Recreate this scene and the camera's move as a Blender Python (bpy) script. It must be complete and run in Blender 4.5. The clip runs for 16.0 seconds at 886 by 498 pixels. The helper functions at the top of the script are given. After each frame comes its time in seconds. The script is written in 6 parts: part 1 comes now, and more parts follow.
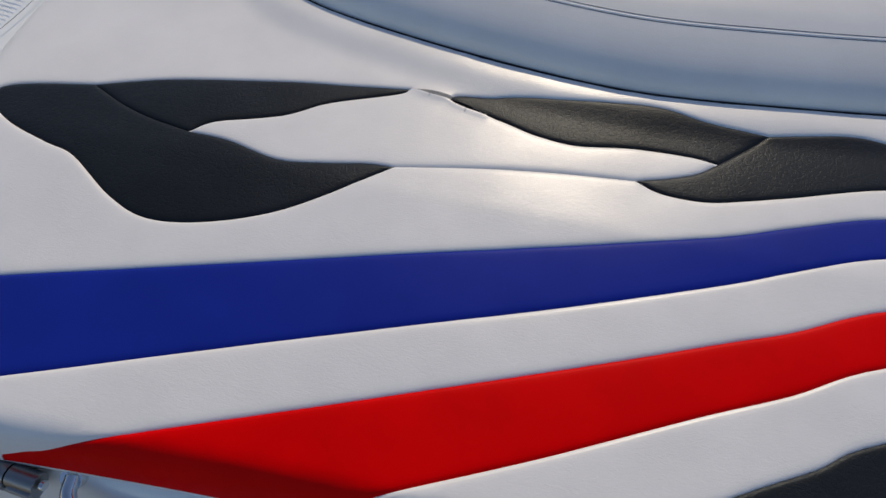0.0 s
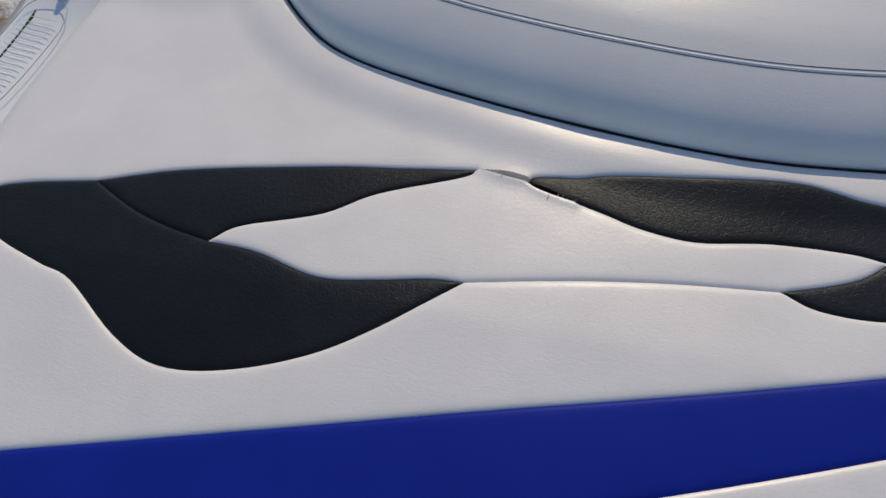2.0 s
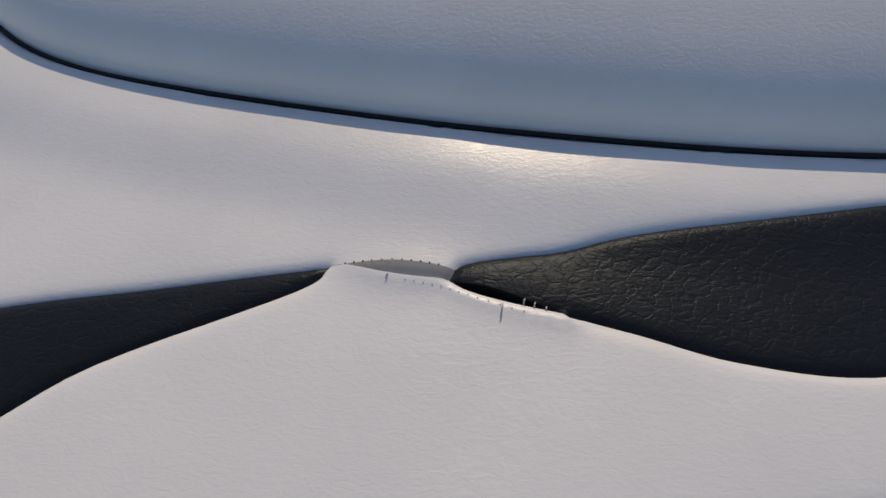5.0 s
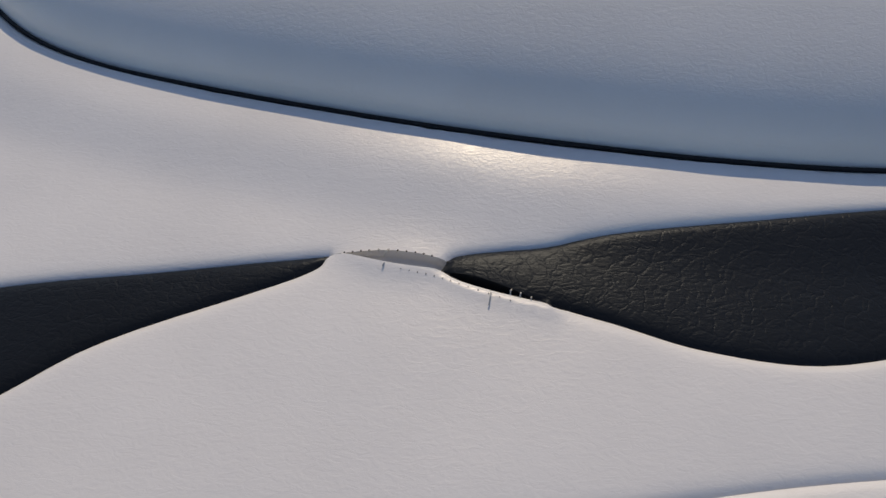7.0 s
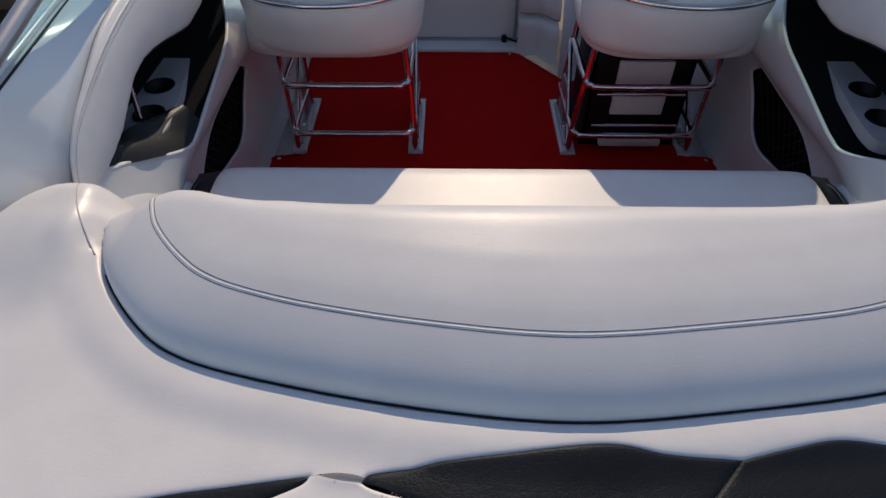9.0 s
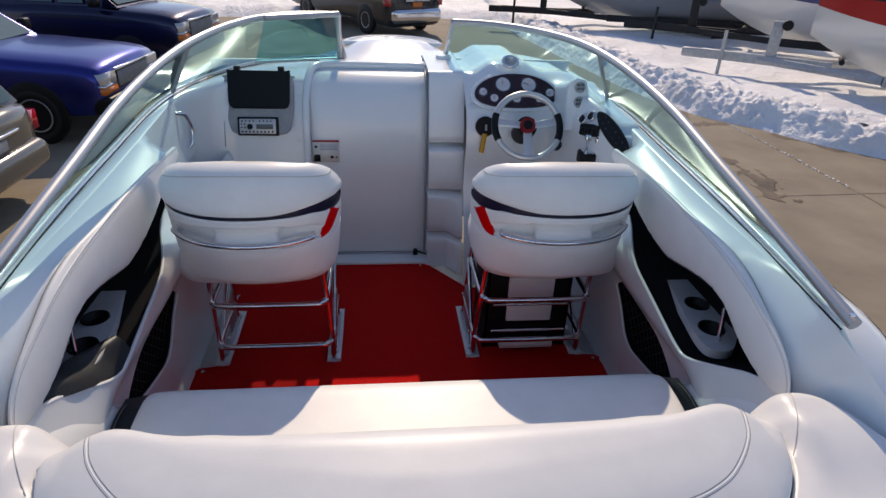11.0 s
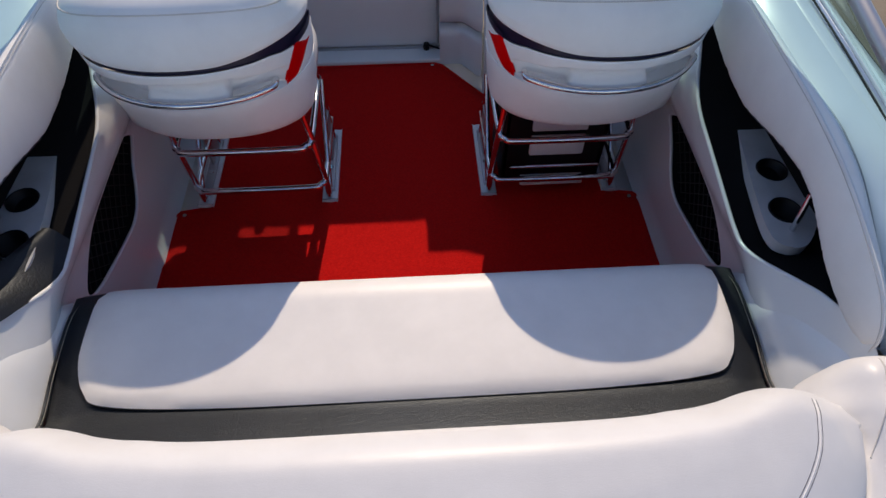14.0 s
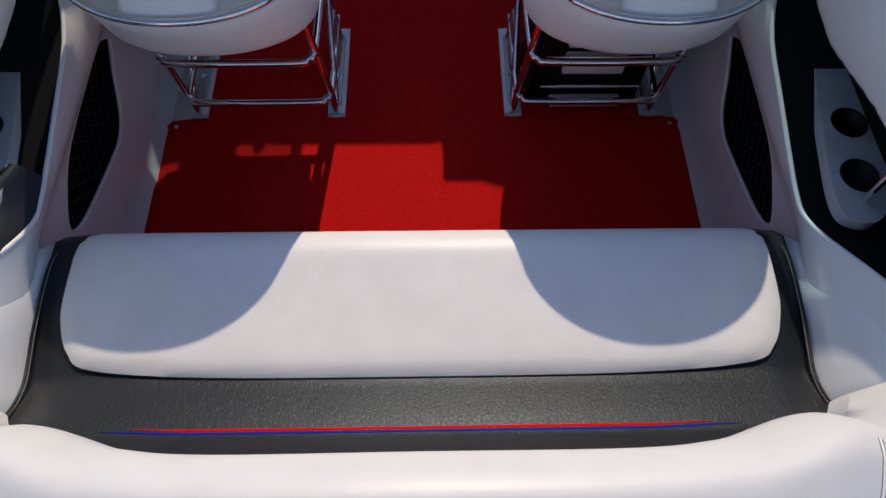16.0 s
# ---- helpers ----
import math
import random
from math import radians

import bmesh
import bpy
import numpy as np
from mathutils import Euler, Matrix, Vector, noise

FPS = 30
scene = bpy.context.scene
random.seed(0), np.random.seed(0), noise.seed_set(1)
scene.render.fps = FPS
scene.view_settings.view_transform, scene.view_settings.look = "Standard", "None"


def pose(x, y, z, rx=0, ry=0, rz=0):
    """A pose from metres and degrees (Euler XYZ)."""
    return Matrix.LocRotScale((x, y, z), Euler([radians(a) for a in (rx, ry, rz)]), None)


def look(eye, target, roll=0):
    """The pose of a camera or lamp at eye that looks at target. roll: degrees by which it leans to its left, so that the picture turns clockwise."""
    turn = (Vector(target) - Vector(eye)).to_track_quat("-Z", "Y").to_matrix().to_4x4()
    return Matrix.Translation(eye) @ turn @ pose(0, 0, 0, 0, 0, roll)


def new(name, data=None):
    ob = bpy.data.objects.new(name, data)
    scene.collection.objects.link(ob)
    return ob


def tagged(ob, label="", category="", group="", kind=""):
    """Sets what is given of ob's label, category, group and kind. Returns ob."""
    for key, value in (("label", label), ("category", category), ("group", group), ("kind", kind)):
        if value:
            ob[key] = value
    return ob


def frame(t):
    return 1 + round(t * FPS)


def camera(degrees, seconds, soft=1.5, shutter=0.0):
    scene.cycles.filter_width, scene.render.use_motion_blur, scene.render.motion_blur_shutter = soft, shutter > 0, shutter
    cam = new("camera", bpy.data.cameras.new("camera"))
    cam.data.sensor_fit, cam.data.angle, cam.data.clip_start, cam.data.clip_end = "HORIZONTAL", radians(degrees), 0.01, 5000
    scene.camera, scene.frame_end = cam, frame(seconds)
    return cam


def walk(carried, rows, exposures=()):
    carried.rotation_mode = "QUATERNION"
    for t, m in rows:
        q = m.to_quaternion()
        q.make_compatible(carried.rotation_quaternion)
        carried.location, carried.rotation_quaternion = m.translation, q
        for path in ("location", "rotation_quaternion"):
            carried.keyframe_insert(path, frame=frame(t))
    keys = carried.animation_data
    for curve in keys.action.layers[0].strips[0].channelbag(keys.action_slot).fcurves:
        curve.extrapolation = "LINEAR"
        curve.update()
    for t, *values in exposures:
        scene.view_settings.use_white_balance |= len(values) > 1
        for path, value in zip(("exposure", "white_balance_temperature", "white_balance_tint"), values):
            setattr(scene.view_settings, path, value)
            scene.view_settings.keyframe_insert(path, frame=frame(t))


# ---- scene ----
cam = camera(72.5, 16.0)
PATH = [
    (0, (-0.147, -1.137, 1.292), (-0.329, -0.015, -0.354), 3.4),
    (0.5, (-0.24, -1.168, 1.303), (-0.5, -0.062, -0.342), 5.9),
    (1, (-0.298, -1.177, 1.31), (-0.602, -0.088, -0.34), 5.9),
    (1.2, (-0.287, -1.178, 1.31), (-0.607, -0.083, -0.333), 5.3),
    (1.5, (-0.251, -1.136, 1.286), (-0.583, -0.027, -0.345), 2.4),
    (2, (-0.241, -0.923, 1.237), (-0.529, 0.14, -0.432), -3.3),
    (2.5, (-0.237, -0.767, 1.09), (-0.446, 0.378, -0.537), -2.7),
    (3, (-0.245, -0.676, 0.986), (-0.344, 0.534, -0.603), -2.2),
    (3.5, (-0.238, -0.626, 0.95), (-0.397, 0.557, -0.654), -5.3),
    (4, (-0.238, -0.622, 0.939), (-0.353, 0.564, -0.668), -4.1),
    (4.5, (-0.239, -0.622, 0.937), (-0.344, 0.547, -0.682), -4.1),
    (4.7, (-0.241, -0.623, 0.94), (-0.362, 0.526, -0.692), -4.9),
    (6.8, (-0.247, -0.645, 0.961), (-0.323, 0.521, -0.662), -1.4),
    (7, (-0.25, -0.646, 0.96), (-0.299, 0.527, -0.659), -0.2),
    (7.5, (-0.243, -0.66, 0.984), (-0.323, 0.474, -0.662), -1.4),
    (8, (-0.217, -0.716, 1.047), (-0.361, 0.512, -0.525), -4.2),
    (8.5, (-0.205, -0.755, 1.164), (-0.285, 0.574, -0.329), -1.8),
    (8.8, (-0.184, -0.753, 1.294), (-0.237, 0.59, -0.188), -1.1),
    (9, (-0.158, -0.77, 1.385), (-0.178, 0.643, -0.029), -0.1),
    (9.5, (-0.107, -0.825, 1.516), (0.026, 0.771, 0.317), 2.8),
    (10, (-0.111, -0.889, 1.575), (0.09, 0.818, 0.553), 3.1),
    (10.2, (-0.114, -0.918, 1.601), (0.101, 0.82, 0.635), 2.6),
    (12.3, (0.032, -0.852, 1.602), (0.19, 0.915, 0.68), 1.6),
    (12.5, (0.057, -0.84, 1.606), (0.18, 0.925, 0.672), 0.8),
    (13, (0.053, -0.738, 1.582), (0.142, 0.89, 0.423), 0.7),
    (13.3, (0.01, -0.617, 1.585), (0.106, 0.907, 0.293), 1.0),
    (13.5, (-0.007, -0.518, 1.611), (0.082, 0.908, 0.211), 0.9),
    (14, (0.027, -0.382, 1.651), (0.104, 0.833, 0.065), 0.3),
    (14.5, (0.08, -0.242, 1.65), (0.149, 0.862, -0.016), 2.0),
    (15, (0.054, -0.172, 1.623), (0.121, 0.782, -0.134), 2.9),
    (15.5, (0.02, -0.142, 1.616), (0.068, 0.731, -0.183), 2.2),
    (16, (0.017, -0.14, 1.614), (0.055, 0.725, -0.189), 1.7),
]
EXPOSURE = [(0.0, -0.10, 7650, 15), (1.5, -0.10, 7650, 15), (3.0, -0.23, 7900, 16), (8.3, -0.25, 7900, 17), (9.5, 0.12, 8000, 21), (12.5, 0.32, 7700, 21), (14.0, 0.29, 7700, 21), (15.0, 0.21, 7600, 20), (16.0, 0.12, 7400, 19)]
walk(cam, [(t, look(eye, target, roll)) for t, eye, target, roll in PATH], EXPOSURE)
# ---------------------------------------------------------------- light and air
SUN_EL, SUN_AZ = radians(37.5), radians(4.5)      # height, and turn from +y towards +x
world = bpy.data.worlds.new("sky_world")
scene.world = world
world.use_nodes = True
_n = world.node_tree.nodes
_sky = _n.new("ShaderNodeTexSky")
_sky.sky_type = "NISHITA"
_sky.sun_disc = False
_sky.sun_elevation = SUN_EL
_sky.sun_rotation = SUN_AZ
_sky.air_density, _sky.dust_density, _sky.ozone_density = 1.0, 0.3, 5.0
_n["Background"].inputs["Strength"].default_value = 0.125
world.node_tree.links.new(_sky.outputs["Color"], _n["Background"].inputs["Color"])
sun = new("sun", bpy.data.lights.new("sun", "SUN"))
sun.data.energy, sun.data.angle, sun.data.color = 2.4, radians(0.53), (1.0, 0.93, 0.765)
_d = Vector((math.sin(SUN_AZ) * math.cos(SUN_EL), math.cos(SUN_AZ) * math.cos(SUN_EL), math.sin(SUN_EL)))
sun.matrix_world = look(_d * 20, (0, 0, 0))


# ---------------------------------------------------------------- materials
def material(name, color, rough=0.5, metal=0.0, coat=0.0, spec=0.5):
    m = bpy.data.materials.new(name)
    m.use_nodes = True
    b = m.node_tree.nodes["Principled BSDF"]
    b.inputs["Base Color"].default_value = (*color, 1)
    b.inputs["Roughness"].default_value = rough
    b.inputs["Metallic"].default_value = metal
    b.inputs["Coat Weight"].default_value = coat
    b.inputs["Coat Roughness"].default_value = 0.08
    b.inputs["Specular IOR Level"].default_value = spec
    return m


def add(m, kind, **values):
    n = m.node_tree.nodes.new(kind)
    for k, v in values.items():
        n.inputs[k.replace("_", " ")].default_value = v
    return n


def wire(m, a, out, b, to):
    m.node_tree.links.new(a.outputs[out], b.inputs[to])


def coords(m, scale=(1, 1, 1)):
    c, mp = add(m, "ShaderNodeTexCoord"), add(m, "ShaderNodeMapping")
    mp.inputs["Scale"].default_value = scale
    wire(m, c, "Object", mp, "Vector")
    return mp


def shaded_colour(m, c1, c2, scale, lo=0.35, hi=0.65, detail=5.0, stretch=(1, 1, 1)):
    """Lets the base colour wander between two tones."""
    mp = coords(m, stretch)
    nz = add(m, "ShaderNodeTexNoise", Scale=scale, Detail=detail, Roughness=0.6)
    rp = m.node_tree.nodes.new("ShaderNodeValToRGB")
    rp.color_ramp.elements[0].position, rp.color_ramp.elements[1].position = lo, hi
    rp.color_ramp.elements[0].color, rp.color_ramp.elements[1].color = (*c1, 1), (*c2, 1)
    wire(m, mp, "Vector", nz, "Vector")
    wire(m, nz, "Fac", rp, "Fac")
    wire(m, rp, "Color", m.node_tree.nodes["Principled BSDF"], "Base Color")
    return nz


def relief(m, layers, stretch=(1, 1, 1)):
    """Stacks bumps: (kind, scale, strength, distance in metres)."""
    last = None
    for kind, scale, strength, dist in layers:
        mp = coords(m, stretch)
        if kind == "wrinkle":
            mp.inputs["Scale"].default_value = (1.0, 2.3, 1.5)
            mp.inputs["Rotation"].default_value = (0, 0, 0.35)
            t, out = add(m, "ShaderNodeTexNoise", Scale=scale, Detail=3.0, Roughness=0.6, Distortion=1.6), "Fac"
        elif kind == "noise":
            t, out = add(m, "ShaderNodeTexNoise", Scale=scale, Detail=4.0, Roughness=0.55), "Fac"
        else:
            t, out = add(m, "ShaderNodeTexVoronoi", Scale=scale), "Distance"
            if kind == "crease":
                t.feature = "DISTANCE_TO_EDGE"
            w = add(m, "ShaderNodeTexNoise", Scale=scale * 0.6, Detail=3.0)
            mix = m.node_tree.nodes.new("ShaderNodeMixRGB")
            mix.blend_type, mix.inputs["Fac"].default_value = "LINEAR_LIGHT", 0.9 / scale
            wire(m, mp, "Vector", w, "Vector")
            wire(m, mp, "Vector", mix, "Color1")
            wire(m, w, "Color", mix, "Color2")
            mp = mix
        wire(m, mp, "Color" if mp.bl_idname == "ShaderNodeMixRGB" else "Vector", t, "Vector")
        src, o = t, out
        if kind == "crease":
            r = add(m, "ShaderNodeMapRange")
            r.inputs["From Max"].default_value = 0.12
            wire(m, t, out, r, "Value")
            src, o = r, "Result"
        b = add(m, "ShaderNodeBump", Strength=strength, Distance=dist)
        wire(m, src, o, b, "Height")
        if last:
            wire(m, last, "Normal", b, "Normal")
        last = b
    wire(m, last, "Normal", m.node_tree.nodes["Principled BSDF"], "Normal")


def vinyl(name, color, rough, grain, warm=0.03, spec=0.35):
    m = material(name, color, rough, spec=spec)
    c2 = tuple(min(1, c * (1 + warm)) for c in color)
    c1 = tuple(c * (1 - warm) for c in color)
    shaded_colour(m, c1, c2, 9.0)
    relief(m, [("noise", 7.0, 0.06, 0.004)] + grain)
    return m


V_WHITE = vinyl("white_vinyl", (0.872, 0.867, 0.852), 0.40, [("wrinkle", 140.0, 0.20, 0.0009), ("noise", 480.0, 0.16, 0.0005)])
# copy of the white vinyl, darkened to offset strong sunlight on the bolster
V_WHITE_DIM = vinyl("white_vinyl_dimmed", (0.765, 0.765, 0.755), 0.38, [("wrinkle", 130.0, 0.22, 0.0009), ("noise", 480.0, 0.16, 0.0005)])
V_PAD = vinyl("white_pad_vinyl", (0.79, 0.785, 0.775), 0.36, [("noise", 45.0, 0.08, 0.0016), ("wrinkle", 120.0, 0.22, 0.0009), ("noise", 520.0, 0.14, 0.0005)], spec=0.42)
V_BLACK = vinyl("black_vinyl", (0.013, 0.0155, 0.019), 0.40, [("crease", 118.0, 0.15, 0.0009), ("wrinkle", 130.0, 0.32, 0.0010), ("noise", 420.0, 0.22, 0.0006)], 0.15, 0.14)
V_BENCH = vinyl("black_bench_vinyl", (0.014, 0.0155, 0.018), 0.40, [("crease", 95.0, 0.20, 0.0011), ("wrinkle", 105.0, 0.32, 0.0012), ("noise", 260.0, 0.18, 0.0006)], 0.15, 0.42)
for m in (V_BLACK, V_BENCH):
    m.node_tree.nodes["Principled BSDF"].inputs["Specular Tint"].default_value = (0.74, 0.87, 1.0, 1)
V_BLUE = vinyl("blue_vinyl", (0.004, 0.022, 0.27), 0.5, [("noise", 300.0, 0.10, 0.0006)], 0.06, 0.08)
V_RED = vinyl("red_vinyl", (0.74, 0.001, 0.002), 0.5, [("noise", 300.0, 0.10, 0.0006)], 0.06, 0.05)
V_NAVY = vinyl("navy_vinyl", (0.012, 0.012, 0.035), 0.36, [("noise", 300.0, 0.10, 0.0006)], 0.1)
V_BACKING = vinyl("vinyl_backing", (0.60, 0.585, 0.56), 0.7, [("noise", 500.0, 0.3, 0.0006)], 0.08)
THREAD = material("pale_thread", (0.50, 0.48, 0.43), 0.7)
GEL = material("white_gelcoat", (0.79, 0.83, 0.84), 0.22, coat=0.5)
shaded_colour(GEL, (0.80, 0.845, 0.86), (0.84, 0.875, 0.885), 3.0)
relief(GEL, [("noise", 4.0, 0.05, 0.004)])
CHROME = material("polished_steel", (0.72, 0.73, 0.75), 0.10, 1.0)
ALU = material("brushed_aluminium", (0.50, 0.51, 0.53), 0.46, 1.0)
relief(ALU, [("noise", 60.0, 0.10, 0.001)], (1, 8, 1))
BLACK = material("black_plastic", (0.008, 0.008, 0.009), 0.45, spec=0.25)
RUBBER = material("black_rubber", (0.012, 0.012, 0.013), 0.7)
relief(RUBBER, [("noise", 80.0, 0.2, 0.002)])
LINING = material("black_carpet_lining", (0.010, 0.010, 0.011), 0.95, spec=0.1)
relief(LINING, [("noise", 300.0, 0.6, 0.002)])
GREY = material("grey_plastic", (0.33, 0.35, 0.37), 0.45)
shaded_colour(GREY, (0.30, 0.32, 0.34), (0.36, 0.38, 0.40), 20.0)
SHELF = material("pale_grey_plastic", (0.50, 0.53, 0.56), 0.38)
shaded_colour(SHELF, (0.47, 0.50, 0.53), (0.54, 0.57, 0.60), 16.0)
CARPET = material("red_carpet", (0.35, 0.007, 0.007), 0.95, spec=0.15)
shaded_colour(CARPET, (0.55, 0.005, 0.005), (0.72, 0.012, 0.0095), 160.0, 0.3, 0.7)
relief(CARPET, [("noise", 40.0, 0.25, 0.004), ("noise", 650.0, 0.7, 0.003)])


def glass(name, tint):
    m = material(name, tint, 0.0)
    nt = m.node_tree
    out = nt.nodes["Material Output"]
    clear, gloss, mix = nt.nodes.new("ShaderNodeBsdfTransparent"), nt.nodes.new("ShaderNodeBsdfGlossy"), nt.nodes.new("ShaderNodeMixShader")
    clear.inputs["Color"].default_value = (*tint, 1)
    gloss.inputs["Roughness"].default_value = 0.02
    lw = nt.nodes.new("ShaderNodeLayerWeight")
    steep = nt.nodes.new("ShaderNodeMath")
    steep.operation, steep.inputs[1].default_value = "POWER", 4.0
    share = nt.nodes.new("ShaderNodeMath")
    share.operation, share.inputs[1].default_value, share.inputs[2].default_value = "MULTIPLY_ADD", 0.6, 0.05
    nt.links.new(lw.outputs["Facing"], steep.inputs[0])
    nt.links.new(steep.outputs["Value"], share.inputs[0])
    nt.links.new(share.outputs["Value"], mix.inputs["Fac"])
    nt.links.new(clear.outputs["BSDF"], mix.inputs[1])
    nt.links.new(gloss.outputs["BSDF"], mix.inputs[2])
    nt.links.new(mix.outputs["Shader"], out.inputs["Surface"])
    return m


GLASS = glass("green_tinted_glass", (0.49, 0.78, 0.81))
GLASS_DOUBLE = glass("teal_tinted_glass", (0.34, 0.70, 0.76))


# ---------------------------------------------------------------- builders
def data(name, verts, faces, mat, smooth=True, sharp=None):
    me = bpy.data.meshes.new(name)
    me.from_pydata([tuple(v) for v in verts], [], [tuple(f) for f in faces])
    me.validate()
    bm = bmesh.new()
    bm.from_mesh(me)
    bmesh.ops.remove_doubles(bm, verts=bm.verts, dist=1e-5)
    bmesh.ops.recalc_face_normals(bm, faces=bm.faces)
    if sharp:
        for e in bm.edges:
            if len(e.link_faces) == 2 and e.calc_face_angle(0) > radians(sharp):
                e.smooth = False
    for f in bm.faces:
        f.smooth = smooth
    bm.to_mesh(me)
    bm.free()
    if mat:
        me.materials.append(mat)
    return me


def part(name, mesh, parent=None, label=""):
    """One mesh object, under a thing or under a part. Its verts are in world places; the parent's place is taken off."""
    ob = new(name, mesh)
    if parent is not None:
        ob.parent = parent
        ob.matrix_parent_inverse = parent.matrix_world.inverted()
    return tagged(ob, label) if label else ob


def thing(name, at, label, category, group="", kind=""):
    e = new(name)
    e.empty_display_size = 0.1
    e.location = at
    e.matrix_world = Matrix.Translation(at)
    return tagged(e, label, category, group, kind)


def spline(pts, n=8, closed=False):
    """Catmull-Rom through pts, n steps a span."""
    p = [np.array(q, float) for q in pts]
    out, k = [], len(p)
    for i in range(k if closed else k - 1):
        a = p[(i - 1) % k] if closed or i > 0 else 2 * p[0] - p[1]
        b, c = p[i], p[(i + 1) % k]
        d = p[(i + 2) % k] if closed or i < k - 2 else 2 * p[-1] - p[-2]
        for j in range(n):
            t = j / n
            out.append(0.5 * (2 * b + (c - a) * t + (2 * a - 5 * b + 4 * c - d) * t * t + (3 * b - a - 3 * c + d) * t ** 3))
    if not closed:
        out.append(p[-1])
    return np.array(out)


def grid_faces(nu, nv, wrap=False):
    """Faces of a grid: nu rows of nv verts; wrap closes each row."""
    f = []
    for i in range(nu - 1):
        for j in range(nv if wrap else nv - 1):
            k = (j + 1) % nv
            f.append((i * nv + j, i * nv + k, (i + 1) * nv + k, (i + 1) * nv + j))
    return f


def tube(pts, r, mat, name="tube", sides=10, n=6, closed=False, smooth_path=True):
    c = spline(pts, n, closed) if smooth_path else np.array(pts, float)
    k = len(c)
    tan = np.roll(c, -1, 0) - np.roll(c, 1, 0) if closed else np.gradient(c, axis=0)
    tan /= np.linalg.norm(tan, axis=1)[:, None] + 1e-12
    up = np.array((0, 0, 1.0)) if abs(tan[0][2]) < 0.9 else np.array((1.0, 0, 0))
    u = np.cross(tan[0], up)
    u /= np.linalg.norm(u)
    verts = []
    for i in range(k):
        u = u - tan[i] * (u @ tan[i])
        u /= np.linalg.norm(u)
        w = np.cross(tan[i], u)
        rr = r[0] + (r[1] - r[0]) * i / (k - 1) if isinstance(r, tuple) else r
        for j in range(sides):
            a = 2 * math.pi * j / sides
            verts.append(c[i] + rr * (math.cos(a) * u + math.sin(a) * w))
    f = grid_faces(k, sides, True)
    if closed:
        f += [((k - 1) * sides + j, (k - 1) * sides + (j + 1) % sides, (j + 1) % sides, j) for j in range(sides)]
    else:
        f += [tuple(range(sides)), tuple(range((k - 1) * sides, k * sides))]
    return data(name, verts, f, mat, sharp=60)


def merged(name, meshes, mat=None):
    """Several pieces of one part in one mesh."""
    v, f = [], []
    for me in meshes:
        o = len(v)
        v += [tuple(x.co) for x in me.vertices]
        f += [tuple(i + o for i in p.vertices) for p in me.polygons]
    me = data(name, v, f, mat or meshes[0].materials[0], sharp=40)
    return me


def box(name, lo, hi, mat, bevel=0.006, seg=2):
    bm = bmesh.new()
    bmesh.ops.create_cube(bm, size=1)
    lo, hi = Vector(lo), Vector(hi)
    for v in bm.verts:
        v.co = Vector(((lo[i] + hi[i]) / 2 + v.co[i] * (hi[i] - lo[i])) for i in range(3))
    if bevel:
        bmesh.ops.bevel(bm, geom=bm.edges, offset=min(bevel, 0.45 * min(hi - lo)), segments=seg, profile=0.5, affect="EDGES")
    for f in bm.faces:
        f.smooth = True
    me = bpy.data.meshes.new(name)
    bm.to_mesh(me)
    bm.free()
    me.materials.append(mat)
    return me


def moved(me, m):
    me.transform(m)
    return me


def prism(name, poly, depth, mat, m=Matrix(), bevel=0.004, seg=2):
    """A flat outline (x, y) drawn out by depth along its own z, edges rounded, then put at m."""
    bm = bmesh.new()
    vs = [bm.verts.new((p[0], p[1], 0)) for p in poly]
    f = bm.faces.new(vs)
    r = bmesh.ops.extrude_face_region(bm, geom=[f])
    for v in r["geom"]:
        if isinstance(v, bmesh.types.BMVert):
            v.co.z += depth
    bmesh.ops.recalc_face_normals(bm, faces=bm.faces)
    if bevel:
        bmesh.ops.bevel(bm, geom=[e for e in bm.edges if len(e.link_faces) == 2 and e.calc_face_angle(0) > 1.2], offset=bevel, segments=seg, profile=0.5, affect="EDGES")
    for f in bm.faces:
        f.smooth = len(f.verts) < 5
    me = bpy.data.meshes.new(name)
    bm.to_mesh(me)
    bm.free()
    me.materials.append(mat)
    me.transform(m)
    return me


def disc(name, c, axis, r, depth, mat, sides=24, dish=0.0):
    """A short round: a cylinder with a rounded rim, its axis along `axis`."""
    q = Vector(axis).to_track_quat("Z", "Y").to_matrix()
    prof = [(0, 0), (r, 0), (r, depth * 0.75), (r * 0.94, depth), (r * 0.6, depth - dish), (0, depth - dish)]
    v, f = [], []
    for pr, pz in prof:
        for j in range(sides):
            a = 2 * math.pi * j / sides
            v.append(Vector(c) + q @ Vector((pr * math.cos(a), pr * math.sin(a), pz)))
    return data(name, v, grid_faces(len(prof), sides, True), mat, sharp=35)


def ring(name, c, axis, r, thick, mat, sides=32):
    q = Vector(axis).to_track_quat("Z", "Y").to_matrix()
    pts = [Vector(c) + q @ Vector((r * math.cos(a), r * math.sin(a), 0)) for a in np.linspace(0, 2 * math.pi, sides, endpoint=False)]
    return tube(pts, thick, mat, name, 8, 1, True)


def inside(poly, p):
    """Which of the points p lie within poly (arrays)."""
    x, y = p[:, 0], p[:, 1]
    r = np.zeros(len(p), bool)
    a, b = poly, np.roll(poly, -1, 0)
    for (x1, y1), (x2, y2) in zip(a, b):
        c = ((y1 > y) != (y2 > y)) & (x < (x2 - x1) * (y - y1) / (y2 - y1 + 1e-15) + x1)
        r ^= c
    return r


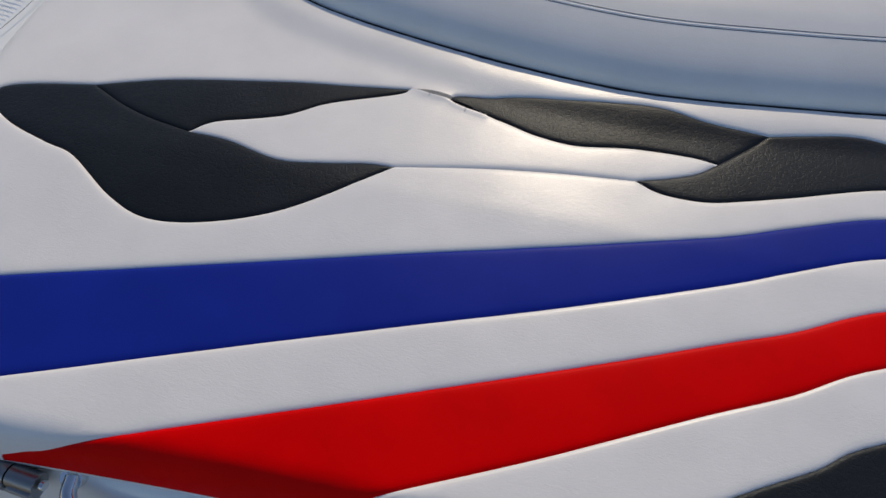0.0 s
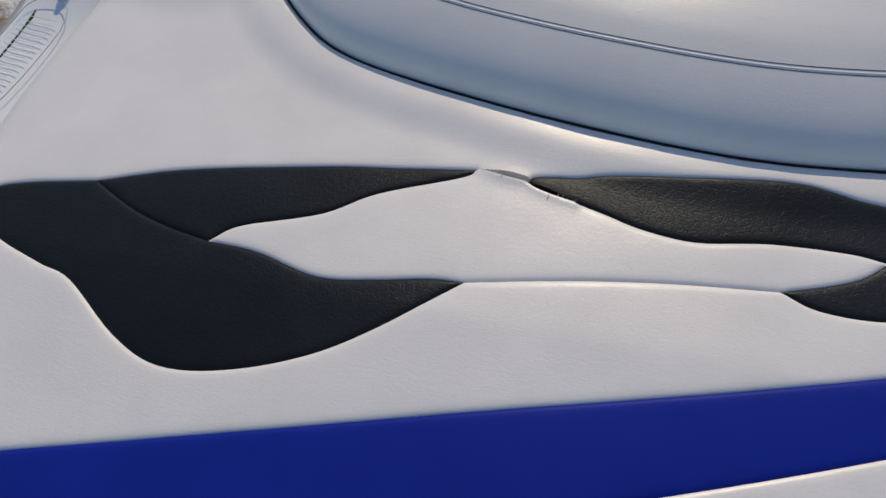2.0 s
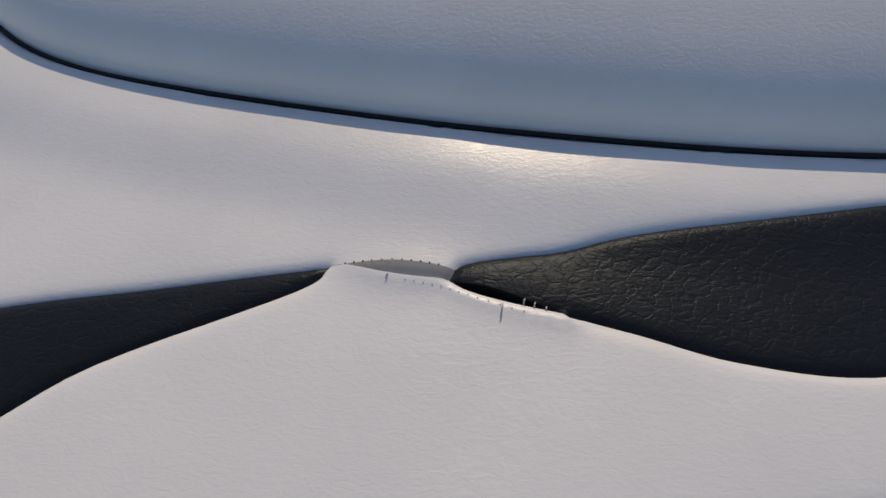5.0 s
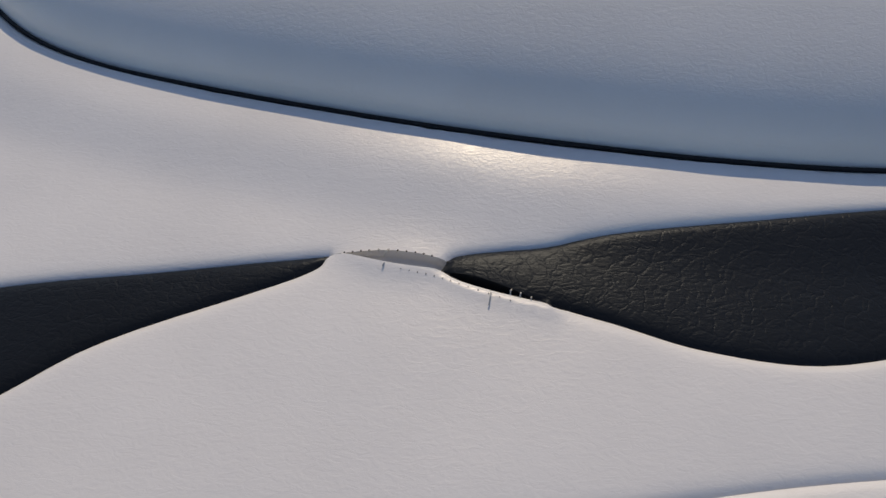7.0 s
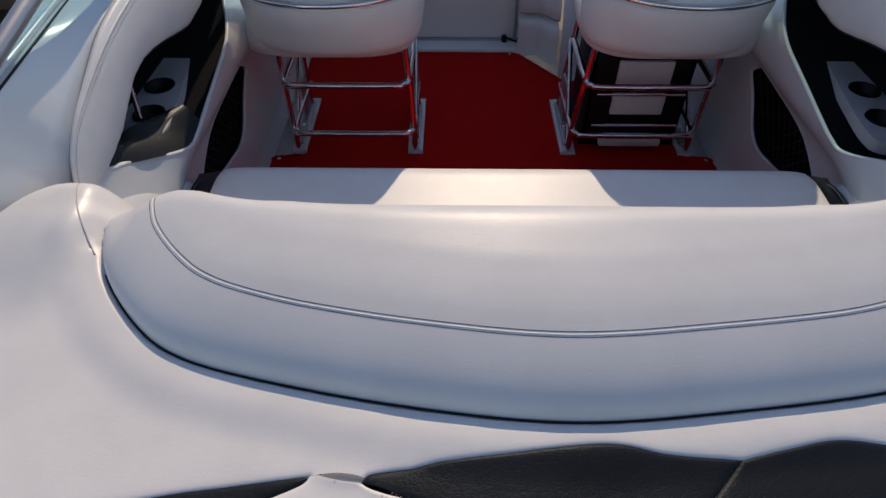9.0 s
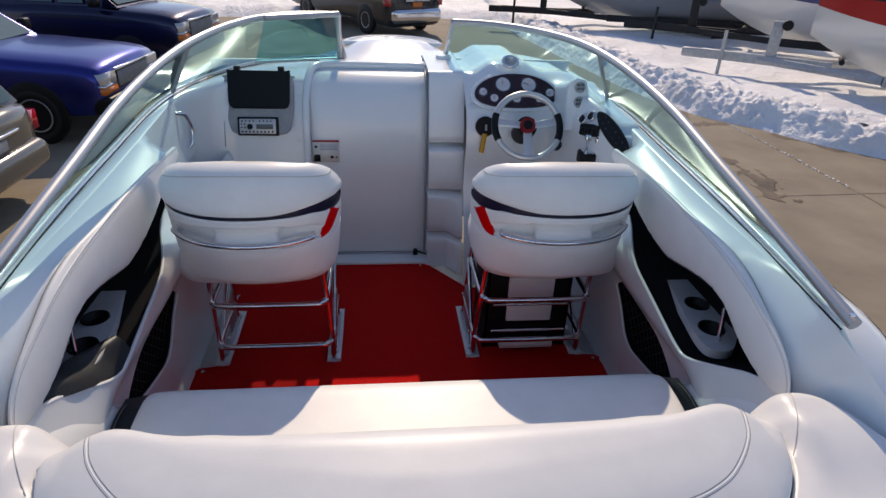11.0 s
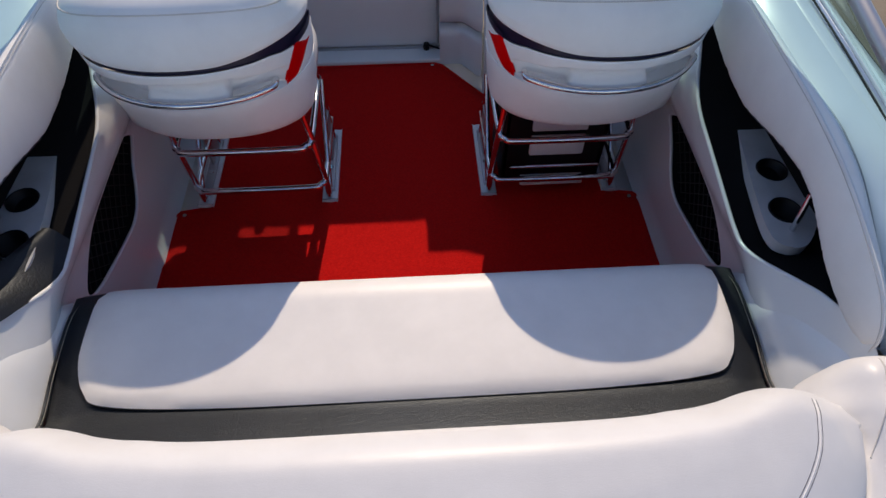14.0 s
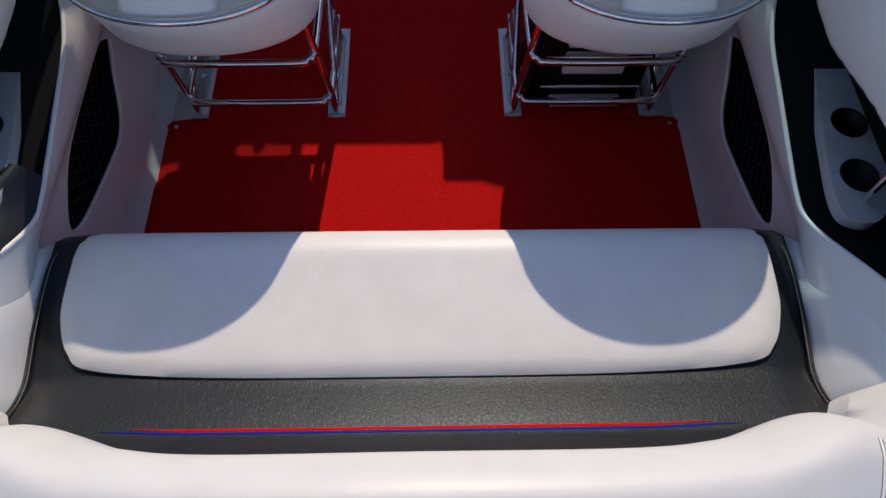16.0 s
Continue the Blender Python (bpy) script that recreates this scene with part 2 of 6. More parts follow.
def away(p, line, closed=False):
    """The distance of the points p from a polyline."""
    a = line if closed else line[:-1]
    b = np.roll(line, -1, 0) if closed else line[1:]
    best = np.full(len(p), 9.0)
    for s, e in zip(a, b):
        d = e - s
        t = np.clip(((p - s) @ d) / (d @ d + 1e-15), 0, 1)
        best = np.minimum(best, np.linalg.norm(p - s - t[:, None] * d, axis=1))
    return best


def mesh_plane(loops, lines, h, extra=None):
    """Triangles over the area of loops[0], meeting every loop and line; h: size of the triangles. Returns points, triangles, fixed edges."""
    from mathutils.geometry import delaunay_2d_cdt
    pts, edges = [], []
    for k, l in enumerate(list(loops) + list(lines)):
        o = len(pts)
        pts += [tuple(q) for q in l]
        edges += [(o + i, o + i + 1) for i in range(len(l) - 1)]
        if k < len(loops):
            edges.append((o + len(l) - 1, o))
    lo, hi = loops[0].min(0), loops[0].max(0)
    gx, gy = np.meshgrid(np.arange(lo[0], hi[0], h), np.arange(lo[1], hi[1], h * 0.87))
    gx[1::2] += h / 2
    g = np.stack([gx.ravel(), gy.ravel()], 1)
    g += np.random.RandomState(3).uniform(-0.12 * h, 0.12 * h, g.shape)
    g = g[inside(loops[0], g)]
    d = np.full(len(g), 9.0)
    for k, l in enumerate(list(loops) + list(lines)):
        d = np.minimum(d, away(g, l, k < len(loops)))
    pts += [tuple(q) for q in g[d > 0.45 * h]]
    if extra is not None:
        pts += [tuple(q) for q in extra]
    v, e, f, _, _, _ = delaunay_2d_cdt([Vector(q) for q in pts], edges, [], 0, 1e-5)
    v = np.array([tuple(q) for q in v])
    f = np.array([tuple(q) for q in f])
    c = v[f].mean(1)
    keep = inside(loops[0], c)
    return v, f[keep], edges


def panel(name, outline, holes, shape, mat, h=0.02):
    """A skin over an outline in two axes, with holes; shape(points) gives the three axes."""
    v, f, _ = mesh_plane([outline] + holes, [], h)
    c = v[f].mean(1)
    for q in holes:
        ok = ~inside(q, c)
        f, c = f[ok], c[ok]
    used = np.unique(f)
    back = np.full(len(v), -1)
    back[used] = np.arange(len(used))
    return data(name, shape(v[used]), back[f], mat)


def smooth01(t):
    t = np.clip(t, 0, 1)
    return t * t * (3 - 2 * t)

# ---------------------------------------------------------------- the boat's shell
def deck_z(y):
    """Height of the side deck along the boat."""
    y = np.asarray(y, float)
    return 0.664 + 0.200 * smooth01((y + 0.30) / 0.50) + 0.045 * smooth01((y - 0.6) / 2.0) - 0.05 * np.maximum(0, -0.65 - y)


def outer_x(y):
    """Half breadth of the hull at the gunwale."""
    y = np.asarray(y, float)
    return np.interp(y, [-1.2, -0.84, -0.684, -0.454, 0.0, 0.6], [0.97, 1.055, 1.088, 1.14, 1.165, 1.18]) - 1.18 * np.maximum(0, (y - 2.0) / 3.0) ** 1.9


def inner_x(y):
    """Half breadth of the inner edge of the side deck."""
    y = np.asarray(y, float)
    return np.interp(y, [-1.10, -1.04, -0.92, -0.57, -0.41, -0.20, -0.05, 0.02, 0.10, 0.50, 1.10, 2.0], [0.80, 0.826, 0.863, 0.940, 0.960, 0.968, 0.956, 0.936, 0.918, 0.935, 0.960, 1.0])


def gun_z(y):
    """Height of the gunwale, which stays low beside the raised coaming."""
    y = np.asarray(y, float)
    return np.minimum(deck_z(y), 0.664 + 0.03 * smooth01(y / 3.0))


def side_z(y, p):
    """Height of the side deck from its inner edge (0) to the gunwale (1)."""
    a, g = float(deck_z(y)), float(gun_z(y))
    return a - (a - g) * p ** 2.6


boat = thing("boat_hull", (0, 1.0, -0.6), "white fibreglass hull of an open runabout boat", "boat", kind="structure")
for s in (-1, 1):
    ys = np.linspace(-1.12, 2.75, 60)
    prof = [(0.0, -0.03), (0.02, -0.006), (0.08, 0.0), (0.3, 0.004), (0.42, 0.004), (0.50, 0.005), (0.60, 0.006), (0.80, -0.008), (0.94, -0.035), (1.0, -0.085), (0.985, -0.14)]
    v = []
    for y in ys:
        a, b, z = inner_x(y), outer_x(y), deck_z(y)
        v += [(s * (a + (b - a) * p), y, side_z(y, p) + q) for p, q in prof]
        z = float(gun_z(y))
        v += [(s * (b - 0.03), y, z - 0.30), (s * (b - 0.10), y, z - 0.75), (s * 0.45, y, z - 1.25), (0.0, y, z - 1.38)]
    part("hull_side", data("hull_side", v, grid_faces(len(ys), len(prof) + 4), GEL, sharp=50), boat)
    # dark gap along the rub rail
    gap = []
    for y in np.linspace(-1.1, 2.6, 40):
        p = 0.432 + 0.07 * float(smooth01((y + 1.0) / 0.6))
        gap.append((s * (inner_x(y) + (outer_x(y) - inner_x(y)) * p), y, side_z(y, p) + 0.0035))
    part("rail_joint", tube(gap, 0.0026, RUBBER, "rail_joint", 6, 2), boat, "dark rubber joint along the gunwale")

# foredeck, crowned, falling away to the bow
us, vs = np.linspace(-1, 1, 41), np.linspace(2.40, 4.95, 44)
v = []
for y in vs:
    w = max(float(outer_x(y)), 0.02)
    for u in us:
        x = u * w
        z = float(deck_z(2.7)) + 0.03 - 0.25 * max(0, y - 2.62 + 0.5 * max(0, abs(x) - 0.3)) + 0.16 * math.exp(-(x / 0.36) ** 4) * smooth01((y - 2.5) / 0.5) * (1 - smooth01((y - 3.05) / 0.9))
        k = abs(u) ** 3.5
        v.append((u * w, y, z * (1 - k) + 0.69 * k))
for u in us:
    v.append((u * 0.02, 4.96, -0.5))
part("foredeck", data("foredeck", v, grid_faces(len(vs) + 1, len(us)), GEL), boat)
hatch_rim = [(0.29 * math.cos(a), 2.93 + 0.26 * math.sin(a), float(deck_z(2.7)) + 0.075) for a in np.linspace(0, math.pi, 17)]
part("deck_hatch", merged("deck_hatch", [tube(hatch_rim, 0.013, GEL, sides=8, n=2), tube([hatch_rim[-1], hatch_rim[0]], 0.013, GEL, sides=8, n=2),
     prism("lid", [(p[0], p[1]) for p in hatch_rim], 0.014, GEL, Matrix.Translation((0, 0, float(deck_z(2.7)) + 0.068)))]), boat, "moulded round hatch on the foredeck")

# transom moulding below the sun pad
v = []
xs = np.linspace(-0.85, 0.85, 41)
prof = [(-0.90, 0.60), (-1.00, 0.592), (-1.035, 0.588), (-1.055, 0.576), (-1.072, 0.545), (-1.095, 0.47), (-1.13, 0.36), (-1.17, 0.22), (-1.22, 0.08), (-1.55, -0.05), (-1.62, -0.12), (-1.62, -0.6)]
for y, z in prof:
    v += [(x, y + 0.02 * abs(x) ** 2, z) for x in xs]
part("transom", data("transom", v, grid_faces(len(prof), len(xs)), GEL), boat)
for s in (-1, 1):
    v = []
    for y, z in prof:
        v += [(s * x, y + 0.02 * x * x, z + dz) for x, dz in ((0.80, 0.0), (0.87, 0.008), (0.93, 0.025), (1.0, 0.035), (1.06, 0.02))]
    part("transom_corner", data("transom_corner", v, grid_faces(len(prof), 5), GEL), boat)
part("swim_step", box("swim_step", (-0.95, -1.75, -0.12), (0.95, -1.15, -0.03), GEL, 0.03, 3), boat)

# ---------------------------------------------------------------- cockpit floor
floor = tagged(part("floor", box("floor", (-1.0, 0.0, -0.06), (1.0, 2.2, -0.004), GEL, 0.0)), "white moulded cockpit floor", "floor", kind="structure")
edge = [(-0.83, 0.30), (-0.832, 0.75), (-0.845, 1.06), (-0.82, 1.095), (-0.755, 1.105), (-0.735, 1.14), (-0.755, 1.40), (-0.80, 1.62), (-0.81, 1.86), (-0.78, 1.905), (-0.60, 1.92), (-0.44, 1.925), (0.13, 1.925), (0.165, 1.91), (0.335, 1.68),
        (0.42, 1.66), (0.79, 1.65), (0.80, 1.60), (0.755, 1.40), (0.735, 1.14), (0.76, 1.11), (0.82, 1.10), (0.85, 1.065), (0.84, 0.75), (0.83, 0.30)]
carpet = thing("carpet", (0, 1.0, 0), "red pile carpet laid over the cockpit floor", "carpet")
v, f, _ = mesh_plane([np.array(edge)], [], 0.04)
d = away(v, np.array(edge), True)
part("carpet_sheet", data("carpet_sheet", np.c_[v, 0.016 - 0.012 * np.exp(-d / 0.006)], f, CARPET), carpet)
bind = [(x, y, 0.006) for x, y in edge]
part("binding", tube(bind, 0.007, CARPET, "binding", 6, 1, True), carpet, "dark red bound edge")
for x, y in ((-0.80, 1.07), (0.80, 1.075), (-0.77, 1.63), (0.76, 1.62), (-0.43, 1.90), (0.12, 1.90)):
    part("snap", disc("snap", (x, y, 0.014), (0, 0, 1), 0.008, 0.006, CHROME, 12), carpet, "small steel press stud")

# ---------------------------------------------------------------- side liners with pockets
NET = spline([(1.10, 0.375), (1.065, 0.405), (1.015, 0.428), (0.89, 0.418), (0.73, 0.402), (0.64, 0.376), (0.55, 0.325), (0.555, 0.288), (0.605, 0.263), (0.69, 0.242), (0.80, 0.220), (0.885, 0.210), (0.955, 0.236), (1.03, 0.312), (1.085, 0.355)], 4, True)
POCKET = spline([(1.34, 0.76), (1.30, 0.69), (1.10, 0.625), (0.93, 0.580), (0.76, 0.545), (0.61, 0.513), (0.52, 0.497), (0.455, 0.502), (0.33, 0.563), (0.26, 0.603), (0.205, 0.632), (0.225, 0.665), (0.31, 0.69), (0.43, 0.735), (0.53, 0.74), (0.76, 0.70), (0.86, 0.70), (1.05, 0.735), (1.25, 0.78)], 4, True)


def liner_x(p):
    """Breadth of the liner's face at (y, z)."""
    y, z = p[:, 0], p[:, 1]
    x = 0.848 - 0.046 * smooth01((z - 0.40) / 0.09) + 0.07 * smooth01((z - 0.56) / 0.09)
    x = x + (0.80 + 0.05 * smooth01((z - 0.44) / 0.2) - x) * smooth01((0.50 - y) / 0.2) * smooth01((z - 0.2) / 0.2)
    return x - 0.02 * np.exp(-(z / 0.03) ** 2)


for s in (-1, 1):
    liner = thing("side_liner", (s * 0.85, 0.8, 0), "white moulded side liner of the cockpit with open pockets", "boat liner", kind="structure")
    outer = np.array([(2.05, 0.0), (2.05, 0.60), (1.46, 0.60), (1.40, 0.80), (0.9, 0.80), (0.5, 0.79), (0.30, 0.74), (0.2, 0.685), (0.05, 0.66), (-0.02, 0.64), (-0.02, 0.0)])
    dense = np.concatenate([np.linspace(a, b, 8, endpoint=False) for a, b in zip(outer, np.roll(outer, -1, 0))])
    part("liner_skin", panel("liner_skin", dense, [NET, POCKET], lambda p: np.c_[s * liner_x(p), p], GEL, 0.03), liner)
    for hole, nm in ((NET, "net_rim"), (POCKET, "pocket_rim")):
        part(nm, tube(np.c_[s * (liner_x(hole) + 0.005), hole], 0.006, GEL, nm, 8, 1, True), liner)
    # net pocket: dark recess and netting
    cent = NET.mean(0)
    rows = [np.c_[s * (liner_x(NET) + dx), cent + (NET - cent) * k] for dx, k in ((0.004, 1.0), (0.10, 1.0), (0.11, 0.0))]
    part("net_recess", data("net_recess", np.concatenate(rows), grid_faces(3, len(NET), True), LINING), liner, "black carpet-lined storage recess")
    strands = []
    for k in np.arange(-0.5, 1.6, 0.045):
        for sl in (-1, 1):
            a, b = np.array((0.45, k + sl * 0.45 - 0.9 * (sl > 0) + 0.0)), np.array((1.15, k + sl * 1.15 - 0.9 * (sl > 0)))
            t = np.linspace(0, 1, 60)[:, None]
            q = a + (b - a) * t
            q = q[inside(NET, q)]
            if len(q) > 3:
                strands.append(tube(np.c_[s * (liner_x(q) + 0.018 + 0.01 * np.sin(q[:, :1].ravel() * 9)), q], 0.0016, RUBBER, "strand", 5, 1, smooth_path=False))
    part("netting", merged("netting", strands, RUBBER), liner, "black elastic diamond netting")
    # cup pocket: lining, grey shelf with two holders
    cent = POCKET.mean(0)
    rows = [np.c_[s * (liner_x(POCKET) + dx), cent + (POCKET - cent) * k] for dx, k in ((0.004, 1.0), (0.17, 1.0), (0.18, 0.0))]
    part("pocket_lining", data("pocket_lining", np.concatenate(rows), grid_faces(3, len(POCKET), True), LINING), liner, "black carpet-lined side pocket")
    shelf = np.array([(0.935, 1.02), (0.895, 0.80), (0.862, 0.60), (0.848, 0.47), (0.87, 0.425), (0.93, 0.43), (1.0, 0.55), (1.01, 0.75), (1.0, 1.0)])
    shelf = spline(shelf, 4, True)
    cups = [np.array([(cx + 0.036 * math.cos(a), cy + 0.036 * math.sin(a)) for a in np.linspace(0, 2 * math.pi, 24, endpoint=False)]) for cx, cy in ((0.932, 0.665), (0.912, 0.53))]
    sh = thing("cup_shelf", (s * 0.92, 0.7, 0.5), "grey plastic shelf with two round drink holders in the side pocket", "cup holder", "cup shelves")
    part("shelf_top", panel("shelf_top", shelf, cups, lambda p: np.c_[s * p[:, 0], p[:, 1], 0.548 + 0.01 * p[:, 1]], SHELF, 0.02), sh)
    skirt = [np.c_[s * shelf[:, 0], shelf[:, 1], 0.548 + 0.01 * shelf[:, 1] - dz] for dz in (0.0, 0.03)]
    part("shelf_edge", data("shelf_edge", np.concatenate(skirt), grid_faces(2, len(shelf), True), SHELF), sh)
    for c in cups:
        z = 0.552
        m = c.mean(0)
        rows = [np.c_[s * (m[0] + (c[:, 0] - m[0]) * k), m[1] + (c[:, 1] - m[1]) * k, np.full(len(c), z + dz)] for k, dz in ((1.12, 0.0), (1.08, 0.006), (1.0, 0.003), (0.93, -0.06), (0.0, -0.06))]
        part("drink_holder", data("drink_holder", np.concatenate(rows), grid_faces(5, len(c), True), BLACK), sh, "black plastic cup well with a rim")
    part("stanchion", tube([(s * 0.905, 0.47, 0.55), (s * 0.905, 0.485, 0.66)], 0.007, CHROME, "stanchion"), sh, "steel rod beside the drink holder")

# black vinyl corner flap in one pocket
fl = thing("pocket_flap", (-0.84, 0.40, 0.5), "shiny black vinyl flap at the aft end of the side pocket", "flap")
fa = spline([(0.862, 0.205, 0.634), (0.846, 0.26, 0.606), (0.826, 0.33, 0.567), (0.812, 0.42, 0.515), (0.806, 0.50, 0.500), (0.806, 0.57, 0.508)], 5)
fb = spline([(0.872, 0.215, 0.642), (0.892, 0.27, 0.632), (0.902, 0.34, 0.615), (0.900, 0.42, 0.590), (0.885, 0.49, 0.566), (0.858, 0.575, 0.552)], 5)
v = []
for t in np.linspace(0, 1, 9):
    q = fa + (fb - fa) * t
    v += [(-x, y, z + 0.014 * math.sin(math.pi * t) + 0.004 * math.sin(19 * y + 5 * t)) for x, y, z in q]
part("flap", data("flap", v, grid_faces(9, len(fa)), V_BENCH), fl)

# ---------------------------------------------------------------- side bolsters
LOW = spline([(1.36, 0.80), (1.22, 0.765), (1.12, 0.737), (1.04, 0.710), (0.92, 0.681), (0.79, 0.668), (0.71, 0.680), (0.625, 0.700), (0.51, 0.717), (0.43, 0.709), (0.38, 0.688), (0.30, 0.651), (0.21, 0.629), (0.15, 0.628), (0.115, 0.637), (0.100, 0.656)], 6)
RIDGE = spline([(0.100, 0.656), (0.105, 0.685), (0.122, 0.714), (0.15, 0.741), (0.20, 0.766), (0.29, 0.797), (0.36, 0.817), (0.45, 0.835), (0.58, 0.850), (0.75, 0.859), (0.95, 0.865), (1.10, 0.862), (1.36, 0.848)], 7)
GUTTER = spline([(0.112, 0.640), (0.128, 0.670), (0.150, 0.701), (0.19, 0.733), (0.245, 0.764), (0.305, 0.795), (0.375, 0.826), (0.44, 0.843), (0.52, 0.852), (0.66, 0.846), (0.84, 0.849), (1.16, 0.843), (1.36, 0.836)], 7)
BOL = np.concatenate([LOW[:-1], RIDGE, np.linspace((1.36, 0.848), (1.36, 0.80), 6)[1:-1]])
FACE_X = 0.842


def bolster_x(p):
    """The face of a side bolster: gently crowned, tucked in along its lower edge."""
    lo, up = away(p, LOW), away(p, RIDGE)
    return FACE_X + 0.008 - 0.010 * (1 - np.exp(-np.minimum(lo, up) / 0.03)) + 0.012 * np.clip(1 - lo / 0.014, 0, 1) ** 2 + 0.003 * np.exp(-up / 0.003)


for s in (-1, 1):
    bol = thing("side_bolster", (s * 0.9, 0.7, 0.7), "long padded white vinyl side bolster with a stitched seam", "cushion", "side bolsters")
    part("bolster_cover", panel("bolster_cover", BOL, [], lambda p: np.c_[s * bolster_x(p), p], V_WHITE, 0.011), bol)
    rows = [np.c_[s * np.full(len(LOW), x), LOW] for x in (bolster_x(LOW).mean(), 0.90)]
    part("bolster_side", data("bolster_side", np.concatenate(rows), grid_faces(2, len(LOW)), V_WHITE), bol)
    k = np.linspace(0, 1, 90)
    ra, ga = (np.c_[np.interp(k, np.linspace(0, 1, len(q)), q[:, 0]), np.interp(k, np.linspace(0, 1, len(q)), q[:, 1])] for q in (RIDGE, GUTTER))
    rows = []
    for t in np.linspace(0, 1, 9):
        q = ra + (ga - ra) * t
        rows.append(np.c_[np.full(len(q), s * (FACE_X + 0.011 + 0.021 * t)), q[:, 0], q[:, 1] + 0.0065 * math.sin(math.pi * t) - 0.004 * t ** 6])
    part("bolster_top", data("bolster_top", np.concatenate(rows), grid_faces(9, 90), V_WHITE), bol, "rolled white top edge of the bolster")
    part("piping", tube(np.c_[s * (bolster_x(LOW[:-14]) - 0.001), LOW[:-14]], 0.0028, V_NAVY, "piping", 6, 1), bol, "dark piping along the lower edge")
    part("seam", tube(np.c_[np.full(len(ra), s * (FACE_X + 0.0095)), ra], 0.0022, V_WHITE, "seam", 8, 1), bol, "raised seam along the top edge")
    part("seam_line", tube(np.c_[np.full(len(ra), s * (FACE_X + 0.0050)), ra - np.array((0, 0.0055))], 0.0007, V_BACKING, "seam_line", 5, 1), bol, "pale stitched line beside the seam")
    part("joint", tube(np.c_[np.full(len(ga), s * (FACE_X + 0.0335)), ga - np.array((0, 0.003))], 0.0016, GREY, "joint", 6, 1), bol, "dark joint between cushion and coaming")
    # coaming wall between the cushions and the side deck
    v = []
    ys = np.r_[np.linspace(-0.36, 0.06, 12), np.linspace(0.08, 0.6, 40), np.linspace(0.64, 2.3, 40)]
    for y in ys:
        z0 = float(np.interp(y, [-0.35, -0.1, 0.0, 0.08, 0.112, 0.128, 0.15, 0.19, 0.245, 0.305, 0.375, 0.44, 0.52, 0.66, 0.84, 1.16, 1.36, 1.44, 2.3], [0.655, 0.665, 0.660, 0.635, 0.632, 0.662, 0.693, 0.726, 0.757, 0.788, 0.819, 0.837, 0.846, 0.840, 0.843, 0.837, 0.832, 0.66, 0.62]))
        x0 = float(np.interp(y, [-0.35, -0.05, 0.02, 0.10, 0.15, 1.36, 1.44, 2.3], [0.958, 0.948, 0.925, 0.882, 0.872, 0.872, 0.93, 0.96]))
        x1, z1 = float(inner_x(y)), float(deck_z(y))
        for t in np.linspace(0, 1, 12):
            v.append((s * (x0 + (x1 - x0) * t + 0.004), y, z0 + (z1 - 0.004 - z0) * (0.55 * t + 0.45 * math.sin(t * math.pi / 2))))
    part("coaming", data("coaming", v, grid_faces(len(ys), 12), GEL), boat)

# ---------------------------------------------------------------- sun pad over the engine box
def pad_z(p):
    y = p[:, 1]
    return 0.69 - 0.08 * np.maximum(0, -0.65 - y)


REAR = spline([(-0.725, -0.06), (-0.685, -0.148), (-0.615, -0.231), (-0.54, -0.287), (-0.43, -0.323), (-0.22, -0.364), (0.0, -0.385), (0.22, -0.366), (0.43, -0.334), (0.54, -0.296), (0.615, -0.240), (0.685, -0.155), (0.725, -0.06)], 16)
tip, fork_l, in_l, lo_r = (-0.905, -0.612), (-0.767, -0.558), (-0.595, -0.614), (-0.305, -0.610)
tear_l, tear_r, fork_r, in_r, lo_r2 = (-0.3205, -0.4565), (-0.2585, -0.4655), (0.197, -0.432), (0.124, -0.502), (0.013, -0.558)
c_tip_fork = spline([tip, (-0.880, -0.588), (-0.83, -0.572), fork_l], 6)
c_split = spline([fork_l, (-0.703, -0.588), (-0.65, -0.604), in_l], 6)
c_tongue = spline([in_l, (-0.535, -0.617), (-0.461, -0.634), (-0.397, -0.625), (-0.344, -0.613), lo_r], 6)
c_belly = spline([lo_r, (-0.38, -0.677), (-0.443, -0.720), (-0.518, -0.750), (-0.587, -0.759), (-0.648, -0.738), (-0.725, -0.689), (-0.772, -0.676), (-0.844, -0.652), tip], 6)
c_up = spline([fork_l, (-0.67, -0.523), (-0.499, -0.484), (-0.413, -0.470), tear_l], 6)
c_under = spline([tear_l, (-0.336, -0.471), (-0.426, -0.512), (-0.482, -0.553), (-0.566, -0.587), in_l], 6)
c_crest = spline([tear_r, (-0.2555, -0.4580), (-0.2480, -0.4535), (-0.226, -0.4495), (-0.200, -0.4460), (-0.162, -0.437), (-0.078, -0.427), (0.037, -0.415), (0.109, -0.427), fork_r], 6)
c_stem = spline([fork_r, (0.162, -0.466), in_r], 6)
c_sag = spline([in_r, (0.085, -0.497), (0.008, -0.500), (-0.07, -0.5125), (-0.126, -0.5065), (-0.170, -0.4930), (-0.203, -0.4835)], 6)
c_sag = np.concatenate([c_sag, spline([tear_r, (-0.249, -0.4710), (-0.232, -0.4765), (-0.203, -0.4835)], 5)[::-1][1:]])
c_low = spline([lo_r2, (0.060, -0.542), (0.095, -0.526), in_r], 6)
c_right = spline([fork_r, (0.26, -0.417), (0.32, -0.406), (0.379, -0.410), (0.52, -0.432), (0.66, -0.445), (0.76, -0.460), (0.70, -0.474), (0.58, -0.478), (0.46, -0.480), (0.345, -0.495), (0.217, -0.540), (0.156, -0.560), (0.105, -0.574), (0.048, -0.573), lo_r2], 6)
